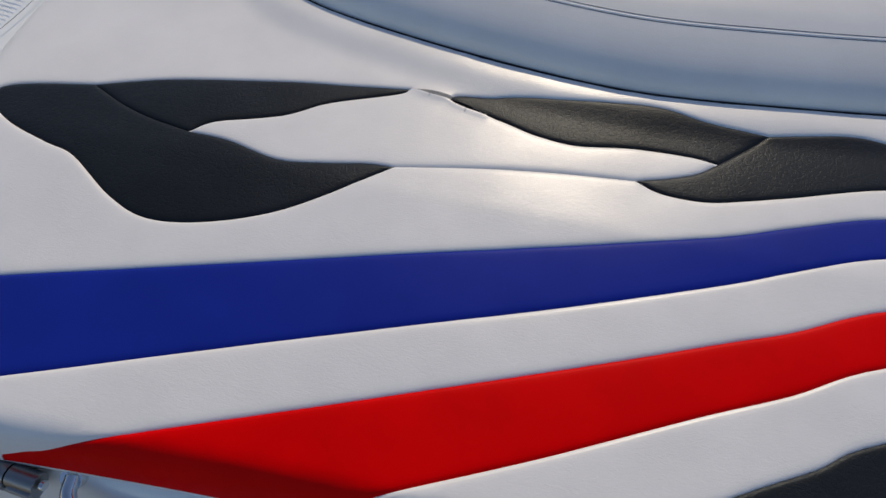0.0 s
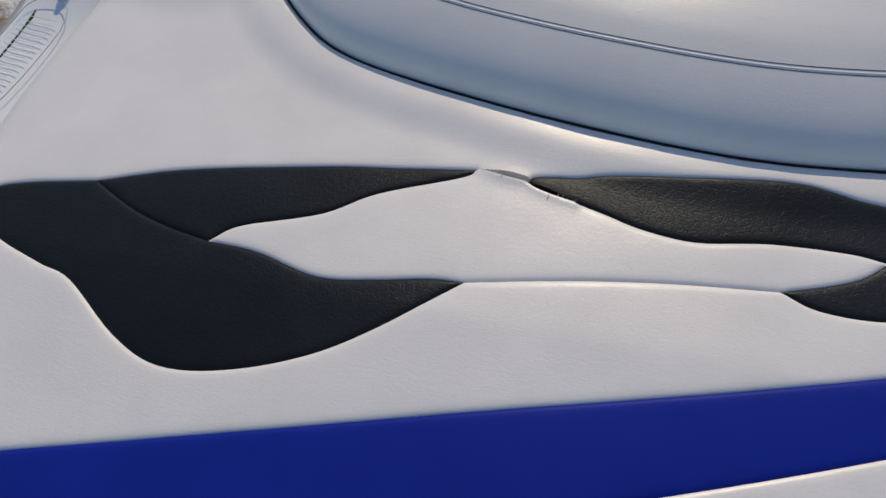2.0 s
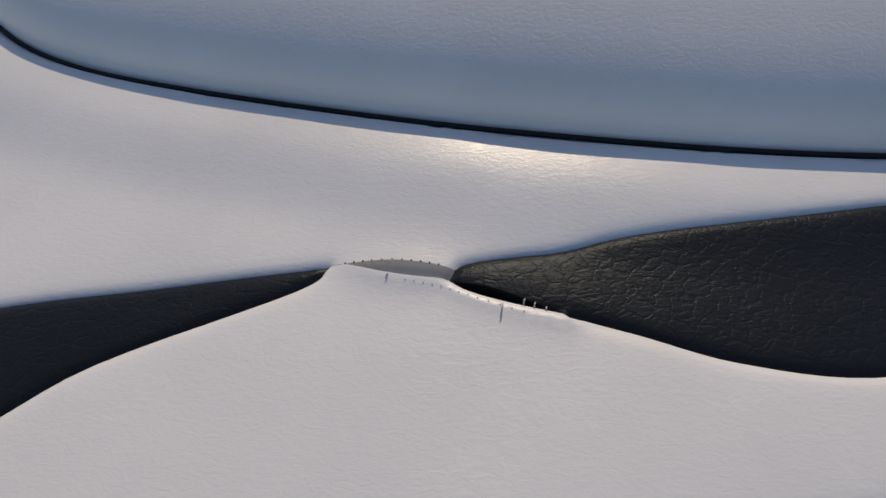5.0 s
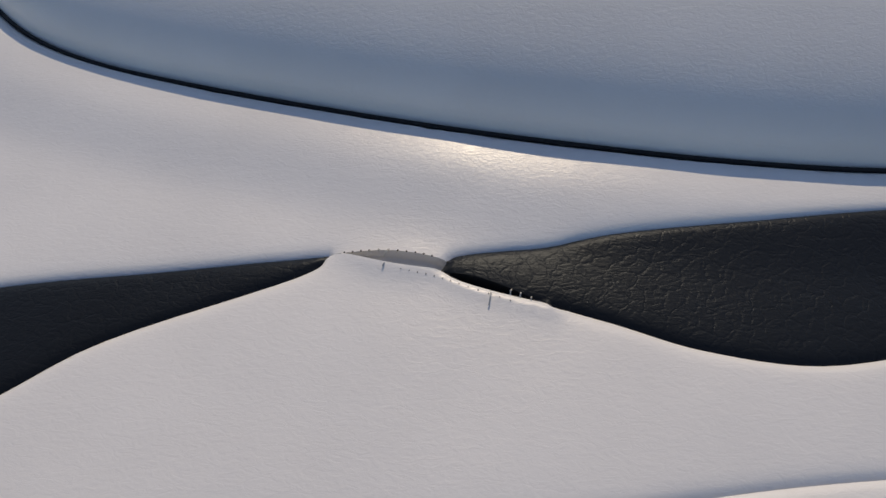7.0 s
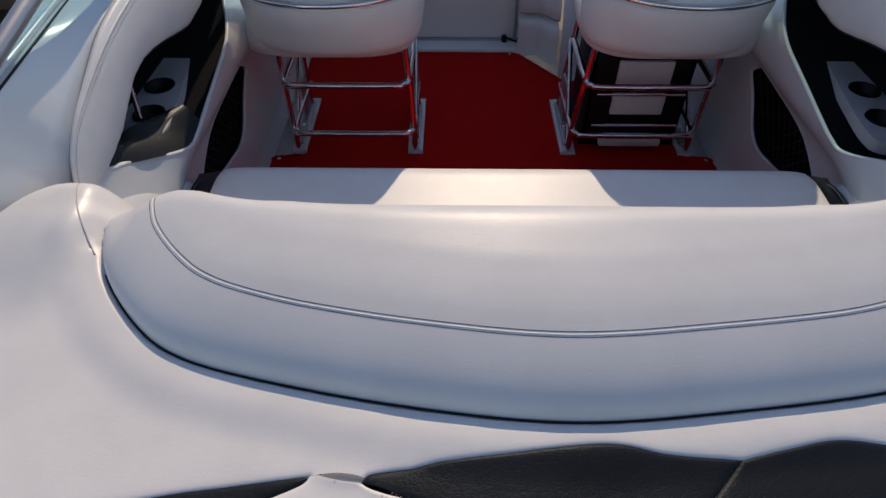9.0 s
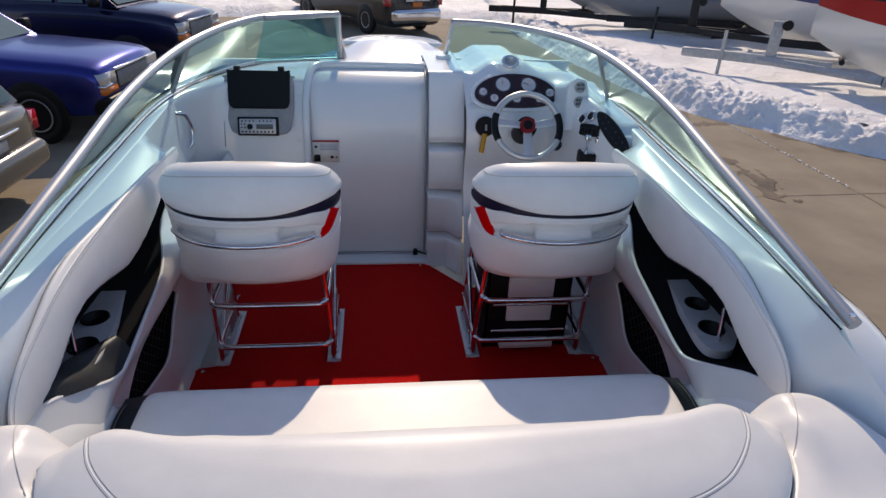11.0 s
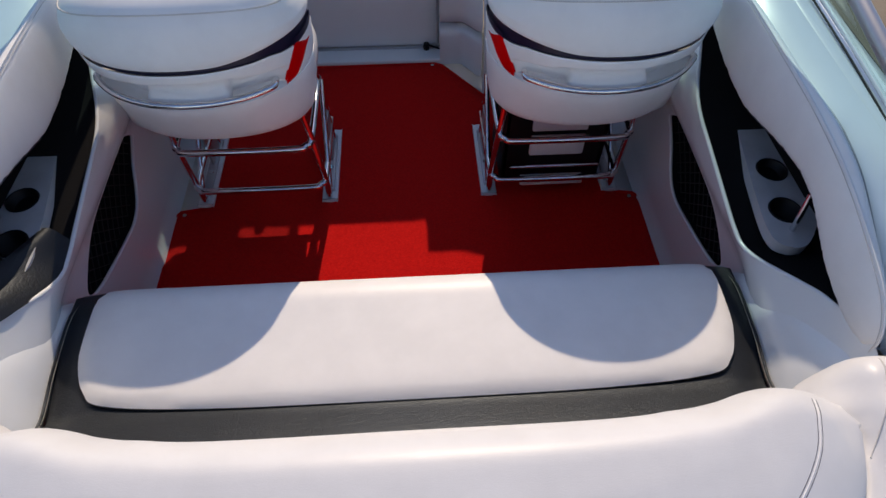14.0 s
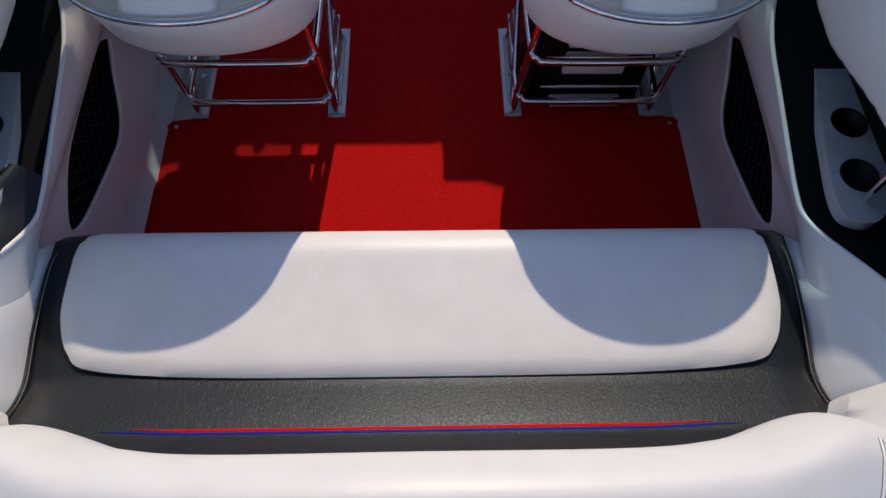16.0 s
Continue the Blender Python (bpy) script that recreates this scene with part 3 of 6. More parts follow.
LEAF_BIG = np.concatenate([c_tip_fork[:-1], c_split[:-1], c_tongue[:-1], c_belly[:-1]])
LEAF_UP = np.concatenate([c_up[:-1], c_under[:-1], c_split[::-1][:-1]])
LOBE = np.concatenate([c_crest[:-1], c_stem[:-1], c_sag[:-1]])
LEAF_RIGHT = np.concatenate([c_right[:-1], c_low[:-1], c_stem[::-1][:-1]])
t_up = np.concatenate([spline([tear_l, (-0.308, -0.4550), (-0.298, -0.4538), (-0.288, -0.4532), (-0.279, -0.4538), (-0.269, -0.4550), (-0.2555, -0.4580)], 5)[:-1], [(-0.2555, -0.4580)]])
t_low = spline([tear_r, (-0.270, -0.4648), (-0.280, -0.4638), (-0.292, -0.4617), (-0.299, -0.4600), (-0.306, -0.4580), (-0.312, -0.4566), tear_l], 4)
TEAR = np.concatenate([t_up, t_low[:-1]])
c_low_edge = spline([tear_r, (-0.249, -0.4710), (-0.232, -0.4765), (-0.203, -0.4835)], 5)
CLEFT = np.concatenate([spline([tear_r, (-0.243, -0.4675), (-0.226, -0.4730), (-0.203, -0.4835)], 5)[:-1], c_low_edge[::-1][:-1]])
blue_t = spline([(-0.869, -0.919), (-0.734, -0.876), (-0.458, -0.796), (-0.258, -0.738), (-0.03, -0.674), (0.125, -0.626), (0.219, -0.589), (0.345, -0.545), (0.55, -0.512), (0.75, -0.502), (0.955, -0.512)], 6)
blue_b = spline([(-0.831, -1.042), (-0.66, -0.985), (-0.358, -0.874), (-0.05, -0.764), (0.124, -0.697), (0.211, -0.659), (0.332, -0.611), (0.55, -0.562), (0.75, -0.547), (0.95, -0.562)], 6)
red_t = spline([(-0.650, -1.052), (-0.60, -1.043), (-0.535, -1.026), (-0.32, -0.945), (-0.03, -0.834), (0.124, -0.772), (0.201, -0.742), (0.317, -0.688), (0.55, -0.622), (0.75, -0.602), (0.93, -0.622)], 6)
red_b = spline([(-0.262, -1.034), (-0.24, -1.022), (-0.208, -1.006), (-0.060, -0.939), (0.09, -0.866), (0.193, -0.819), (0.303, -0.762), (0.55, -0.682), (0.75, -0.657), (0.925, -0.682)], 6)
dark_t = spline([(-0.06, -1.045), (0.129, -0.937), (0.212, -0.893), (0.285, -0.850), (0.55, -0.747), (0.75, -0.712), (0.91, -0.742)], 6)
side_l = spline([(-0.655, -1.052), (-0.72, -1.056), (-0.79, -1.054), (-0.823, -1.047), (-0.831, -1.037), (-0.845, -0.99), (-0.869, -0.919), (-0.910, -0.75), (-0.945, -0.571), (-0.964, -0.411), (-0.962, -0.20), (-0.945, -0.06), (-0.912, 0.035), (-0.855, 0.080), (-0.785, 0.084), (-0.722, 0.066), (-0.690, 0.028), (-0.705, -0.012), (-0.725, -0.06)], 6)
side_r = side_l[::-1] * np.array((-1, 1))
stern = spline([(0.655, -1.052), (0.50, -1.043), (0.30, -1.036), (0.0, -1.034), (-0.245, -1.034), (-0.40, -1.039), (-0.53, -1.045), (-0.655, -1.052)], 6)
OUTLINE = np.concatenate([side_l[:-1], REAR[:-1], side_r[:-1], stern[:-1]])
BLUE = np.concatenate([blue_t, blue_b[::-1]])
RED = np.concatenate([red_t, red_b[::-1], [(-0.25, -1.09), (-0.66, -1.09)]])
DARK = np.concatenate([dark_t, [(1.0, -0.742), (1.0, -1.09), (-0.06, -1.09)]])


def in_outline(l):
    l = np.asarray(l)
    return l[inside(OUTLINE, l) & (away(l, OUTLINE, True) > 0.002)]


def with_ends(l):
    """A line cut to the pad, its ends carried on to the pad's edge."""
    m = in_outline(l)
    out = [m]
    for e, at in ((m[0], 0), (m[-1], -1)):
        k = OUTLINE[np.linalg.norm(OUTLINE - e, axis=1).argmin()]
        out = [k[None], *out] if at == 0 else [*out, k[None]]
    return np.concatenate(out)


seam_mid = spline([lo_r, (-0.215, -0.5905), (-0.102, -0.5705), lo_r2], 8)
seam_tip = np.array([tip, (-0.925, -0.602), (-0.941, -0.597)])
SEAMS = [c_tip_fork, c_split, c_tongue, c_belly, c_up, c_under, c_crest, c_stem, c_sag, c_low, c_right, seam_mid, seam_tip] + [with_ends(q) for q in (blue_t, blue_b, red_t, red_b, dark_t)]


def finer(l, step=0.005):
    """The same line with points close together."""
    out = []
    for a, b in zip(l[:-1], l[1:]):
        k = max(1, int(math.ceil(np.linalg.norm(b - a) / step)))
        out += [a + (b - a) * j / k for j in range(k)]
    return np.array(out + [l[-1]])


SEAMS = [finer(np.asarray(l)) for l in SEAMS]
TEAR_LINES = [np.concatenate([TEAR, TEAR[:1]]), np.concatenate([CLEFT, CLEFT[:1]])]
pad = thing("sun_pad", (0, -0.6, 0.45), "white vinyl sun pad with black, blue, red inlays, torn seam", "sun pad")
near = []
for l in SEAMS:
    q = np.asarray(l)
    t = np.gradient(q, axis=0)
    t /= np.linalg.norm(t, axis=1)[:, None] + 1e-9
    nrm = np.c_[-t[:, 1], t[:, 0]]
    for o in (0.002, -0.002, 0.005, -0.005, 0.0095, -0.0095):
        near.append(q + nrm * o)
near = np.concatenate(near)
near = near[np.min([away(near, l) for l in SEAMS + TEAR_LINES], axis=0) > 0.0018]
for l in TEAR_LINES:
    t = np.roll(l[:-1], -1, 0) - np.roll(l[:-1], 1, 0)
    t /= np.linalg.norm(t, axis=1)[:, None] + 1e-9
    nrm = np.c_[-t[:, 1], t[:, 0]]
    near = np.concatenate([near] + [l[:-1] + nrm * o for o in (0.0007, -0.0007, 0.0022, -0.0022, 0.0045, -0.0045, 0.008, -0.008)])
near = near[np.min([away(near, l) for l in SEAMS + TEAR_LINES], axis=0) > 0.0005]
near = near[inside(OUTLINE, near) & (away(near, OUTLINE, True) > 0.005)]
tq = np.gradient(REAR, axis=0)
tq /= np.linalg.norm(tq, axis=1)[:, None]
beside = np.concatenate([REAR[8:-8] + np.c_[tq[:, 1], -tq[:, 0]][8:-8] * o for o in (0.0022, 0.0045, 0.007, 0.010, 0.014, 0.019)])
near = np.concatenate([near, beside[inside(OUTLINE, beside)]])
v2, tri, _ = mesh_plane([OUTLINE], SEAMS + TEAR_LINES, 0.0115, near)
cen = v2[tri].mean(1)
kind = np.zeros(len(tri), int)
for k, poly in enumerate((LEAF_BIG, LEAF_UP, LOBE, LEAF_RIGHT, BLUE, RED, DARK, TEAR, CLEFT), 1):
    kind[inside(poly, cen)] = k
seam_d = np.min([away(v2, l) for l in SEAMS], axis=0)
edge_d = away(v2, OUTLINE, True)
rear_d = away(v2, REAR)
z = pad_z(v2)
z -= 0.0022 * np.exp(-seam_d / 0.0018) - 0.0010 * (1 - np.exp(-seam_d / 0.012))
stern_d = away(v2, stern)
z -= 0.014 * np.clip(1 - np.where(rear_d < edge_d + 1e-4, 1.0, edge_d / 0.035), 0, 1) ** 2.2
z -= 0.042 * (1 - np.sqrt(np.clip(1 - np.clip(1 - stern_d / 0.032, 0, 1) ** 2, 0, 1)))
z += 0.038 * smooth01((np.abs(v2[:, 0]) - 0.722) / 0.065) * smooth01((v2[:, 1] + 0.25) / 0.22)
z += 0.009 * smooth01((0.088 - rear_d) / 0.058) - 0.011 * np.clip(1 - rear_d / 0.012, 0, 1) ** 2
# upstanding corners, rolled over at the front
brow = spline([(0.958, -0.06), (0.912, 0.035), (0.855, 0.080), (0.785, 0.084), (0.722, 0.066), (0.690, 0.028)], 8)
roll = np.clip(1 - away(np.abs(v2) * np.array((1, 0)) + v2 * np.array((0, 1)), brow) / 0.066, 0, 1)
z -= 0.085 * (1 - np.sqrt(1 - np.clip(roll, 0, 0.9995) ** 2))
# softness: shallow dents and folds of the stuffing
z += np.array([0.0012 * noise.noise(Vector((x * 7, y * 9, 0.3))) + 0.0004 * noise.noise(Vector((x * 26, y * 22, 2.3))) for x, y in v2])
# the loose edge at the tear
tear_d = np.minimum(away(v2, TEAR, True), away(v2, CLEFT, True))
z -= 0.0055 * smooth01(np.where(inside(TEAR, v2), tear_d, 0.0) / 0.0007) + 0.012 * smooth01(np.where(inside(CLEFT, v2), tear_d, 0.0) / 0.0012)
# the folded lip of the loose panel
low_d = np.minimum(away(v2, t_low), away(v2, c_low_edge))
lip = (low_d < 2e-5) | (~inside(TEAR, v2) & ~inside(CLEFT, v2) & ~inside(LOBE, v2) & (v2[:, 1] < np.interp(v2[:, 0], np.r_[t_low[::-1, 0], c_low_edge[1:, 0]], np.r_[t_low[::-1, 1], c_low_edge[1:, 1]])))
z += np.where(lip, 0.0022 * np.exp(-(tear_d / 0.008) ** 2) * smooth01((v2[:, 0] + 0.325) / 0.03), 0.0)
v3 = np.c_[v2, z]
# white areas fall apart along the seams
import collections
on = (seam_d < 2e-5) | (edge_d < 2e-5) | (tear_d < 2e-5)
owner = collections.defaultdict(list)
for i, t in enumerate(tri):
    for a, b in ((t[0], t[1]), (t[1], t[2]), (t[2], t[0])):
        owner[(min(a, b), max(a, b))].append(i)
near_seam = {e for e in owner if on[e[0]] and on[e[1]]}
mids = {e: (v2[e[0]] + v2[e[1]]) / 2 for e in near_seam}
if mids:
    ks = list(mids)
    dm = np.min([away(np.array([mids[k] for k in ks]), l) for l in SEAMS + TEAR_LINES], axis=0)
    near_seam = {k for k, q in zip(ks, dm) if q < 4e-4}
comp, n_comp = np.full(len(tri), -1), 0
for i in range(len(tri)):
    if comp[i] >= 0:
        continue
    todo = [i]
    comp[i] = n_comp
    while todo:
        k = todo.pop()
        t = tri[k]
        for a, b in ((t[0], t[1]), (t[1], t[2]), (t[2], t[0])):
            e = (min(a, b), max(a, b))
            if e in near_seam:
                continue
            for o in owner[e]:
                if comp[o] < 0 and kind[o] == kind[k]:
                    comp[o] = n_comp
                    todo.append(o)
    n_comp += 1
# kind 9 is coloured black for the shade deep in the open cleft
looks = {0: ("white_panel", V_PAD, ""), 1: ("black_inlay", V_BLACK, "large black grained vinyl leaf"), 2: ("black_inlay", V_BLACK, "slim black grained vinyl leaf"), 3: ("black_inlay", V_BLACK, "black grained vinyl lobe beside the tear"),
         4: ("black_inlay", V_BLACK, "black grained vinyl leaf"), 5: ("blue_stripe", V_BLUE, "royal blue vinyl stripe"), 6: ("red_stripe", V_RED, "red vinyl stripe"), 7: ("black_inlay", V_BLACK, "black vinyl corner panel"), 8: ("tear_backing", V_BACKING, "bare vinyl backing seen through the torn seam"), 9: ("tear_gap_shade", RUBBER, "black surface standing for shade in the gap beside the tear")}
for c in range(n_comp):
    f = tri[comp == c]
    if len(f) < 5:
        continue
    k = kind[comp == c][0]
    used = np.unique(f)
    back = np.full(len(v3), -1)
    back[used] = np.arange(len(used))
    nm, mat, lab = looks[k]
    part(nm, data(nm, v3[used], back[f], mat), pad, lab)
rim = np.c_[OUTLINE, pad_z(OUTLINE)]
rim[:, 2] = v3[[np.linalg.norm(v2 - q, axis=1).argmin() for q in OUTLINE], 2]
skirt = np.concatenate([rim, rim - np.array((0, 0, 0.012)), np.c_[rim[:, :2] * np.array((0.992, 0.992)), rim[:, 2] - 0.05]])
part("skirt", data("skirt", skirt, grid_faces(3, len(rim), True), V_PAD), pad)
# needle holes and broken thread ends along the tear
hole_pts = [t_up[0] + (t_up[-1] - t_up[0]) * u for u in (0.13, 0.20, 0.27, 0.34, 0.42, 0.50, 0.58, 0.655, 0.73, 0.80, 0.87, 0.94, 1.0)]
hole_pts = [(x, float(np.interp(x, t_up[:, 0], t_up[:, 1]))) for x, _ in hole_pts]
low_pts = spline([(-0.280, -0.4670), (-0.262, -0.4700), (-0.244, -0.4760), (-0.222, -0.4835)], 4)


def pad_height(x, y):
    return float(v3[np.linalg.norm(v2 - np.array((x, y)), axis=1).argmin(), 2])


def pad_plane(x, y):
    """Height of the pad by the plane through its nearest points."""
    k = np.linalg.norm(v2 - np.array((x, y)), axis=1).argsort()[:8]
    c, *_ = np.linalg.lstsq(np.c_[v2[k] - np.array((x, y)), np.ones(len(k))], v3[k, 2], rcond=None)
    return float(c[2])


for s in (-1, 1):
    arc = spline([(0.806, 0.055), (0.793, 0.022), (0.769, -0.03), (0.740, -0.078), (0.720, -0.105)], 8)
    part("corner_seam", tube([(s * x, y, pad_plane(s * x, y) + 0.0012) for x, y in arc], 0.0013, V_BACKING, "corner_seam", 6, 2), pad, "fine seam over the corner of the pad")
needle = [disc("hole", (x, y - 0.0002, pad_height(x, y) + 0.0004), (0, 0, 1), 0.00055, 0.0003, BLACK, 8) for x, y in hole_pts]
needle += [disc("hole", (x, y, pad_height(x, y) + 0.0002), (0, 0, 1), 0.00028, 0.0003, GREY, 8) for x, y in low_pts]
part("needle_holes", merged("needle_holes", needle, BLACK), pad, "row of empty needle holes")
for x, y, dx, dy, up, pale in ((-0.298, -0.4538, 0.0004, -0.0020, 0.0015, True), (-0.2935, -0.4532, 0.0010, -0.0022, 0.0020, True), (-0.2875, -0.4534, -0.0025, -0.0052, 0.0030, True), (-0.2890, -0.4628, -0.0008, -0.0034, 0.0010, False),
                               (-0.2265, -0.4745, -0.0055, -0.0030, 0.0040, True), (-0.2320, -0.4780, -0.0012, -0.0090, 0.0020, False), (-0.222, -0.4790, 0.0008, 0.0030, 0.0022, True), (-0.217, -0.4805, 0.0006, 0.0026, 0.0020, True), (-0.2115, -0.4825, 0.0005, 0.0024, 0.0016, True)):
    h = pad_height(x, y)
    part("thread_end", tube([(x, y, h - 0.001), (x + dx * 0.3, y + dy * 0.4, h + up), (x + dx, y + dy, h + up * 0.4)], 0.00038, THREAD if pale else GREY, "thread_end", 6, 5), pad, "loose pale sewing thread" if pale else "loose grey sewing thread")

# ---------------------------------------------------------------- bench: backrest and seat
rest = thing("rear_bolster", (0, -0.1, 0.45), "half-moon white vinyl backrest bolster with double stitching", "backrest")
FRONT = spline([(0.725, -0.06), (0.716, -0.032), (0.695, -0.006), (0.652, 0.016), (0.60, 0.026), (0.55, 0.019), (0.49, 0.000), (0.42, -0.018), (0.30, -0.027), (0.0, -0.027), (-0.30, -0.027), (-0.42, -0.018), (-0.49, 0.000), (-0.55, 0.019), (-0.60, 0.026), (-0.652, 0.016), (-0.695, -0.006), (-0.716, -0.032), (-0.725, -0.06)], 6)
REST = np.concatenate([REAR[:-1], FRONT[:-1]])
PROFILE = ((0.0, 0.690), (0.0004, 0.699), (0.0012, 0.705), (0.0028, 0.7103), (0.0055, 0.7152), (0.009, 0.7196), (0.0135, 0.7239), (0.0185, 0.7279), (0.0245, 0.7321), (0.032, 0.7367), (0.042, 0.7420), (0.054, 0.7476), (0.067, 0.7532), (0.078, 0.7575), (0.0865, 0.7605), (0.10, 0.765), (0.12, 0.7712), (0.15, 0.7772), (0.20, 0.7845), (0.26, 0.7885), (0.32, 0.7905))


def rest_z(p):
    """Height of the backrest: a long slope from the rear, a tight roll at the front."""
    dr, df = away(p, REAR), away(p, FRONT)
    zr = np.interp(dr, [q[0] for q in PROFILE], [q[1] for q in PROFILE])
    zf = 0.711 + 0.087 * np.sqrt(np.clip(1 - np.clip(1 - df / 0.12, 0, 1) ** 2, 0, 1))
    k = 0.006
    h = np.clip(0.5 + 0.5 * (zr - zf) / k, 0, 1)
    low = 0.045 * smooth01((np.abs(p[:, 0]) - 0.40) / 0.14) * (1 - np.clip(df / 0.075, 0, 1)) ** 1.5 * smooth01(dr / 0.07)
    return zr + (zf - zr) * h - k * h * (1 - h) - low


tq = np.gradient(REAR, axis=0)
tq /= np.linalg.norm(tq, axis=1)[:, None]
nq = np.c_[-tq[:, 1], tq[:, 0]]
nq *= np.sign((np.array((0, -0.1)) - REAR)[:, 1:] * nq[:, 1:] + (0 - REAR[:, :1]) * nq[:, :1])


def offset(d):
    q = REAR + nq * d
    return q[inside(REST, q) & (away(q, REST, True) > d * 0.93)]


rows = [finer(offset(d), 0.009) for d in (0.0006, 0.0015, 0.003, 0.0055, 0.009, 0.0135, 0.0185, 0.0245, 0.032, 0.042, 0.054, 0.067)]
rows = [q[away(q, FRONT) > 0.012] for q in rows]
# the tight roll at the front edge
fine = finer(FRONT, 0.009)
tf = np.gradient(fine, axis=0)
tf /= np.linalg.norm(tf, axis=1)[:, None]
for d in (0.0015, 0.004, 0.008, 0.014, 0.022):
    q = fine + np.c_[-tf[:, 1], tf[:, 0]] * d * (1 if (np.array((-tf[len(tf) // 2, 1], tf[len(tf) // 2, 0])) @ np.array((0, -1))) > 0 else -1)
    q = q[inside(REST, q) & (away(q, FRONT) > d * 0.93) & (away(q, REAR) > 0.075)]
    rows.append(q)
v, f, _ = mesh_plane([REST], rows, 0.013)
part("cover", data("cover", np.c_[v, rest_z(v)], f, V_WHITE_DIM), rest)
lo = np.c_[REST, rest_z(REST)]
inw = REST + (np.array((0.0, -0.18)) - REST) * 0.012
under = np.where(away(REST, FRONT) < 0.002, 0.62, 0.665)
part("side_band", data("side_band", np.concatenate([lo, np.c_[REST + (REST - np.array((0, -0.18))) * 0.004, lo[:, 2] - 0.009], np.c_[inw, under]]), grid_faces(3, len(REST), True), V_WHITE_DIM), rest)
# the two navy tubes stand for shadow in the grooves beside the roll
for d, r, dz, mat, nm, lab in ((0.0865, 0.0018, -0.0012, V_WHITE, "seam_roll", "raised roll of the double seam"), (0.0830, 0.00045, 0.0001, V_NAVY, "seam_line", "dark line painted for the shadow in the seam groove"), (0.0900, 0.00045, 0.0001, V_NAVY, "seam_line", "dark line painted for the shadow in the seam groove")):
    line = REAR + nq * (d * (1 + 0.08 * smooth01((np.abs(REAR[:, :1]) - 0.36) / 0.22)))
    line = line[inside(REST, line) & (away(line, FRONT) > 0.014)]
    dense = spline(line, 5)
    part(nm, tube(np.c_[dense, rest_z(dense) + dz], r, mat, nm, 8, 1, smooth_path=False), rest, lab)
# black tube painted in for the contact shade where bolster meets pad
gap = (REAR - nq * 0.0012)[np.abs(REAR[:, 0]) < 0.69]
part("base_gap_shade", tube(np.c_[gap, np.full(len(gap), 0.6945)], 0.0016, RUBBER, "base_gap_shade", 6, 2), rest, "dark strip standing for the shade under the bolster's edge")

bench = thing("rear_bench", (0, 0.25, 0), "rear bench seat, white cushion with black vinyl border", "bench")
# dark front of the backrest and frame of the bench, narrowing towards the top
v = []
sec = [(-0.034, 0.68, 0.58), (-0.026, 0.62, 0.62), (-0.012, 0.570, 0.67), (0.006, 0.534, 0.715), (0.020, 0.5145, 0.738), (0.030, 0.506, 0.750), (0.040, 0.5005, 0.757), (0.052, 0.4955, 0.758), (0.08, 0.481, 0.756), (0.12, 0.4585, 0.758), (0.142, 0.446, 0.762), (0.16, 0.441, 0.768), (0.25, 0.440, 0.785), (0.40, 0.440, 0.80), (0.455, 0.438, 0.80), (0.485, 0.405, 0.80), (0.492, 0.36, 0.80), (0.485, 0.02, 0.80)]
ks = np.sin(np.linspace(-1, 1, 45) * math.pi / 2)
for y, z, w in sec:
    for k in ks:
        e = smooth01((abs(k) - 0.90) / 0.10)
        v.append((k * w, y, z - 0.012 * e))
part("bench_frame", data("bench_frame", v, grid_faces(len(sec), len(ks)), V_BENCH), bench, "black grained vinyl frame and backrest panel")
for s in (-1, 1):
    ea = spline([(0.797, 0.47, 0.39), (0.799, 0.40, 0.425), (0.786, 0.26, 0.438), (0.775, 0.18, 0.441), (0.767, 0.135, 0.448), (0.763, 0.095, 0.464), (0.768, 0.060, 0.480), (0.782, 0.02, 0.50)], 5)
    eb = spline([(0.815, 0.47, 0.40), (0.838, 0.40, 0.460), (0.858, 0.26, 0.56), (0.868, 0.16, 0.610), (0.870, 0.11, 0.628), (0.872, 0.07, 0.630), (0.872, 0.03, 0.620), (0.872, -0.02, 0.610)], 5)
    v = []
    for t in np.linspace(0, 1, 9):
        q = ea + (eb - ea) * t
        q = q + np.array((-0.011, 0.009, 0.012)) * math.sin(math.pi * t) * smooth01(np.linspace(-0.1, 3.0, len(q)))[:, None] + np.array((0.012, 0, -0.010)) * (1 - smooth01(np.linspace(0, 5.0, len(q))))[:, None]
        v += [(s * p[0], p[1], p[2]) for p in q]
    part("corner_moulding", data("corner_moulding", v, grid_faces(9, len(ea)), GEL), bench, "white moulded corner beside the bench")
    rim = ea[:-3] + np.array((-0.006, 0.002, 0.010))
    part("edge_welt", tube(rim * np.array((s, 1, 1)), 0.0035, V_BENCH, "edge_welt", 6, 1, smooth_path=False), bench)
    dots = []
    run = np.r_[0, np.cumsum(np.linalg.norm(np.diff(rim, axis=0), axis=1))]
    for a in np.arange(0.01, run[-1] - 0.01, 0.0075):
        p0 = [np.interp(a, run, rim[:, k]) for k in range(3)]
        p1 = [np.interp(a + 0.0045, run, rim[:, k]) for k in range(3)]
        dots.append(tube([(s * (p[0] - 0.006), p[1], p[2] + 0.002) for p in (p0, p1)], 0.0008, THREAD, "stitch", 5, 1, smooth_path=False))
    part("stitching", merged("stitching", dots, THREAD), bench, "pale edge stitching")
out = np.array([(-0.738, 0.505), (-0.737, 0.33), (-0.728, 0.262), (-0.700, 0.200), (-0.645, 0.165), (-0.42, 0.148), (0.0, 0.145), (0.42, 0.148), (0.645, 0.165), (0.703, 0.200), (0.731, 0.262), (0.741, 0.33), (0.744, 0.505)])
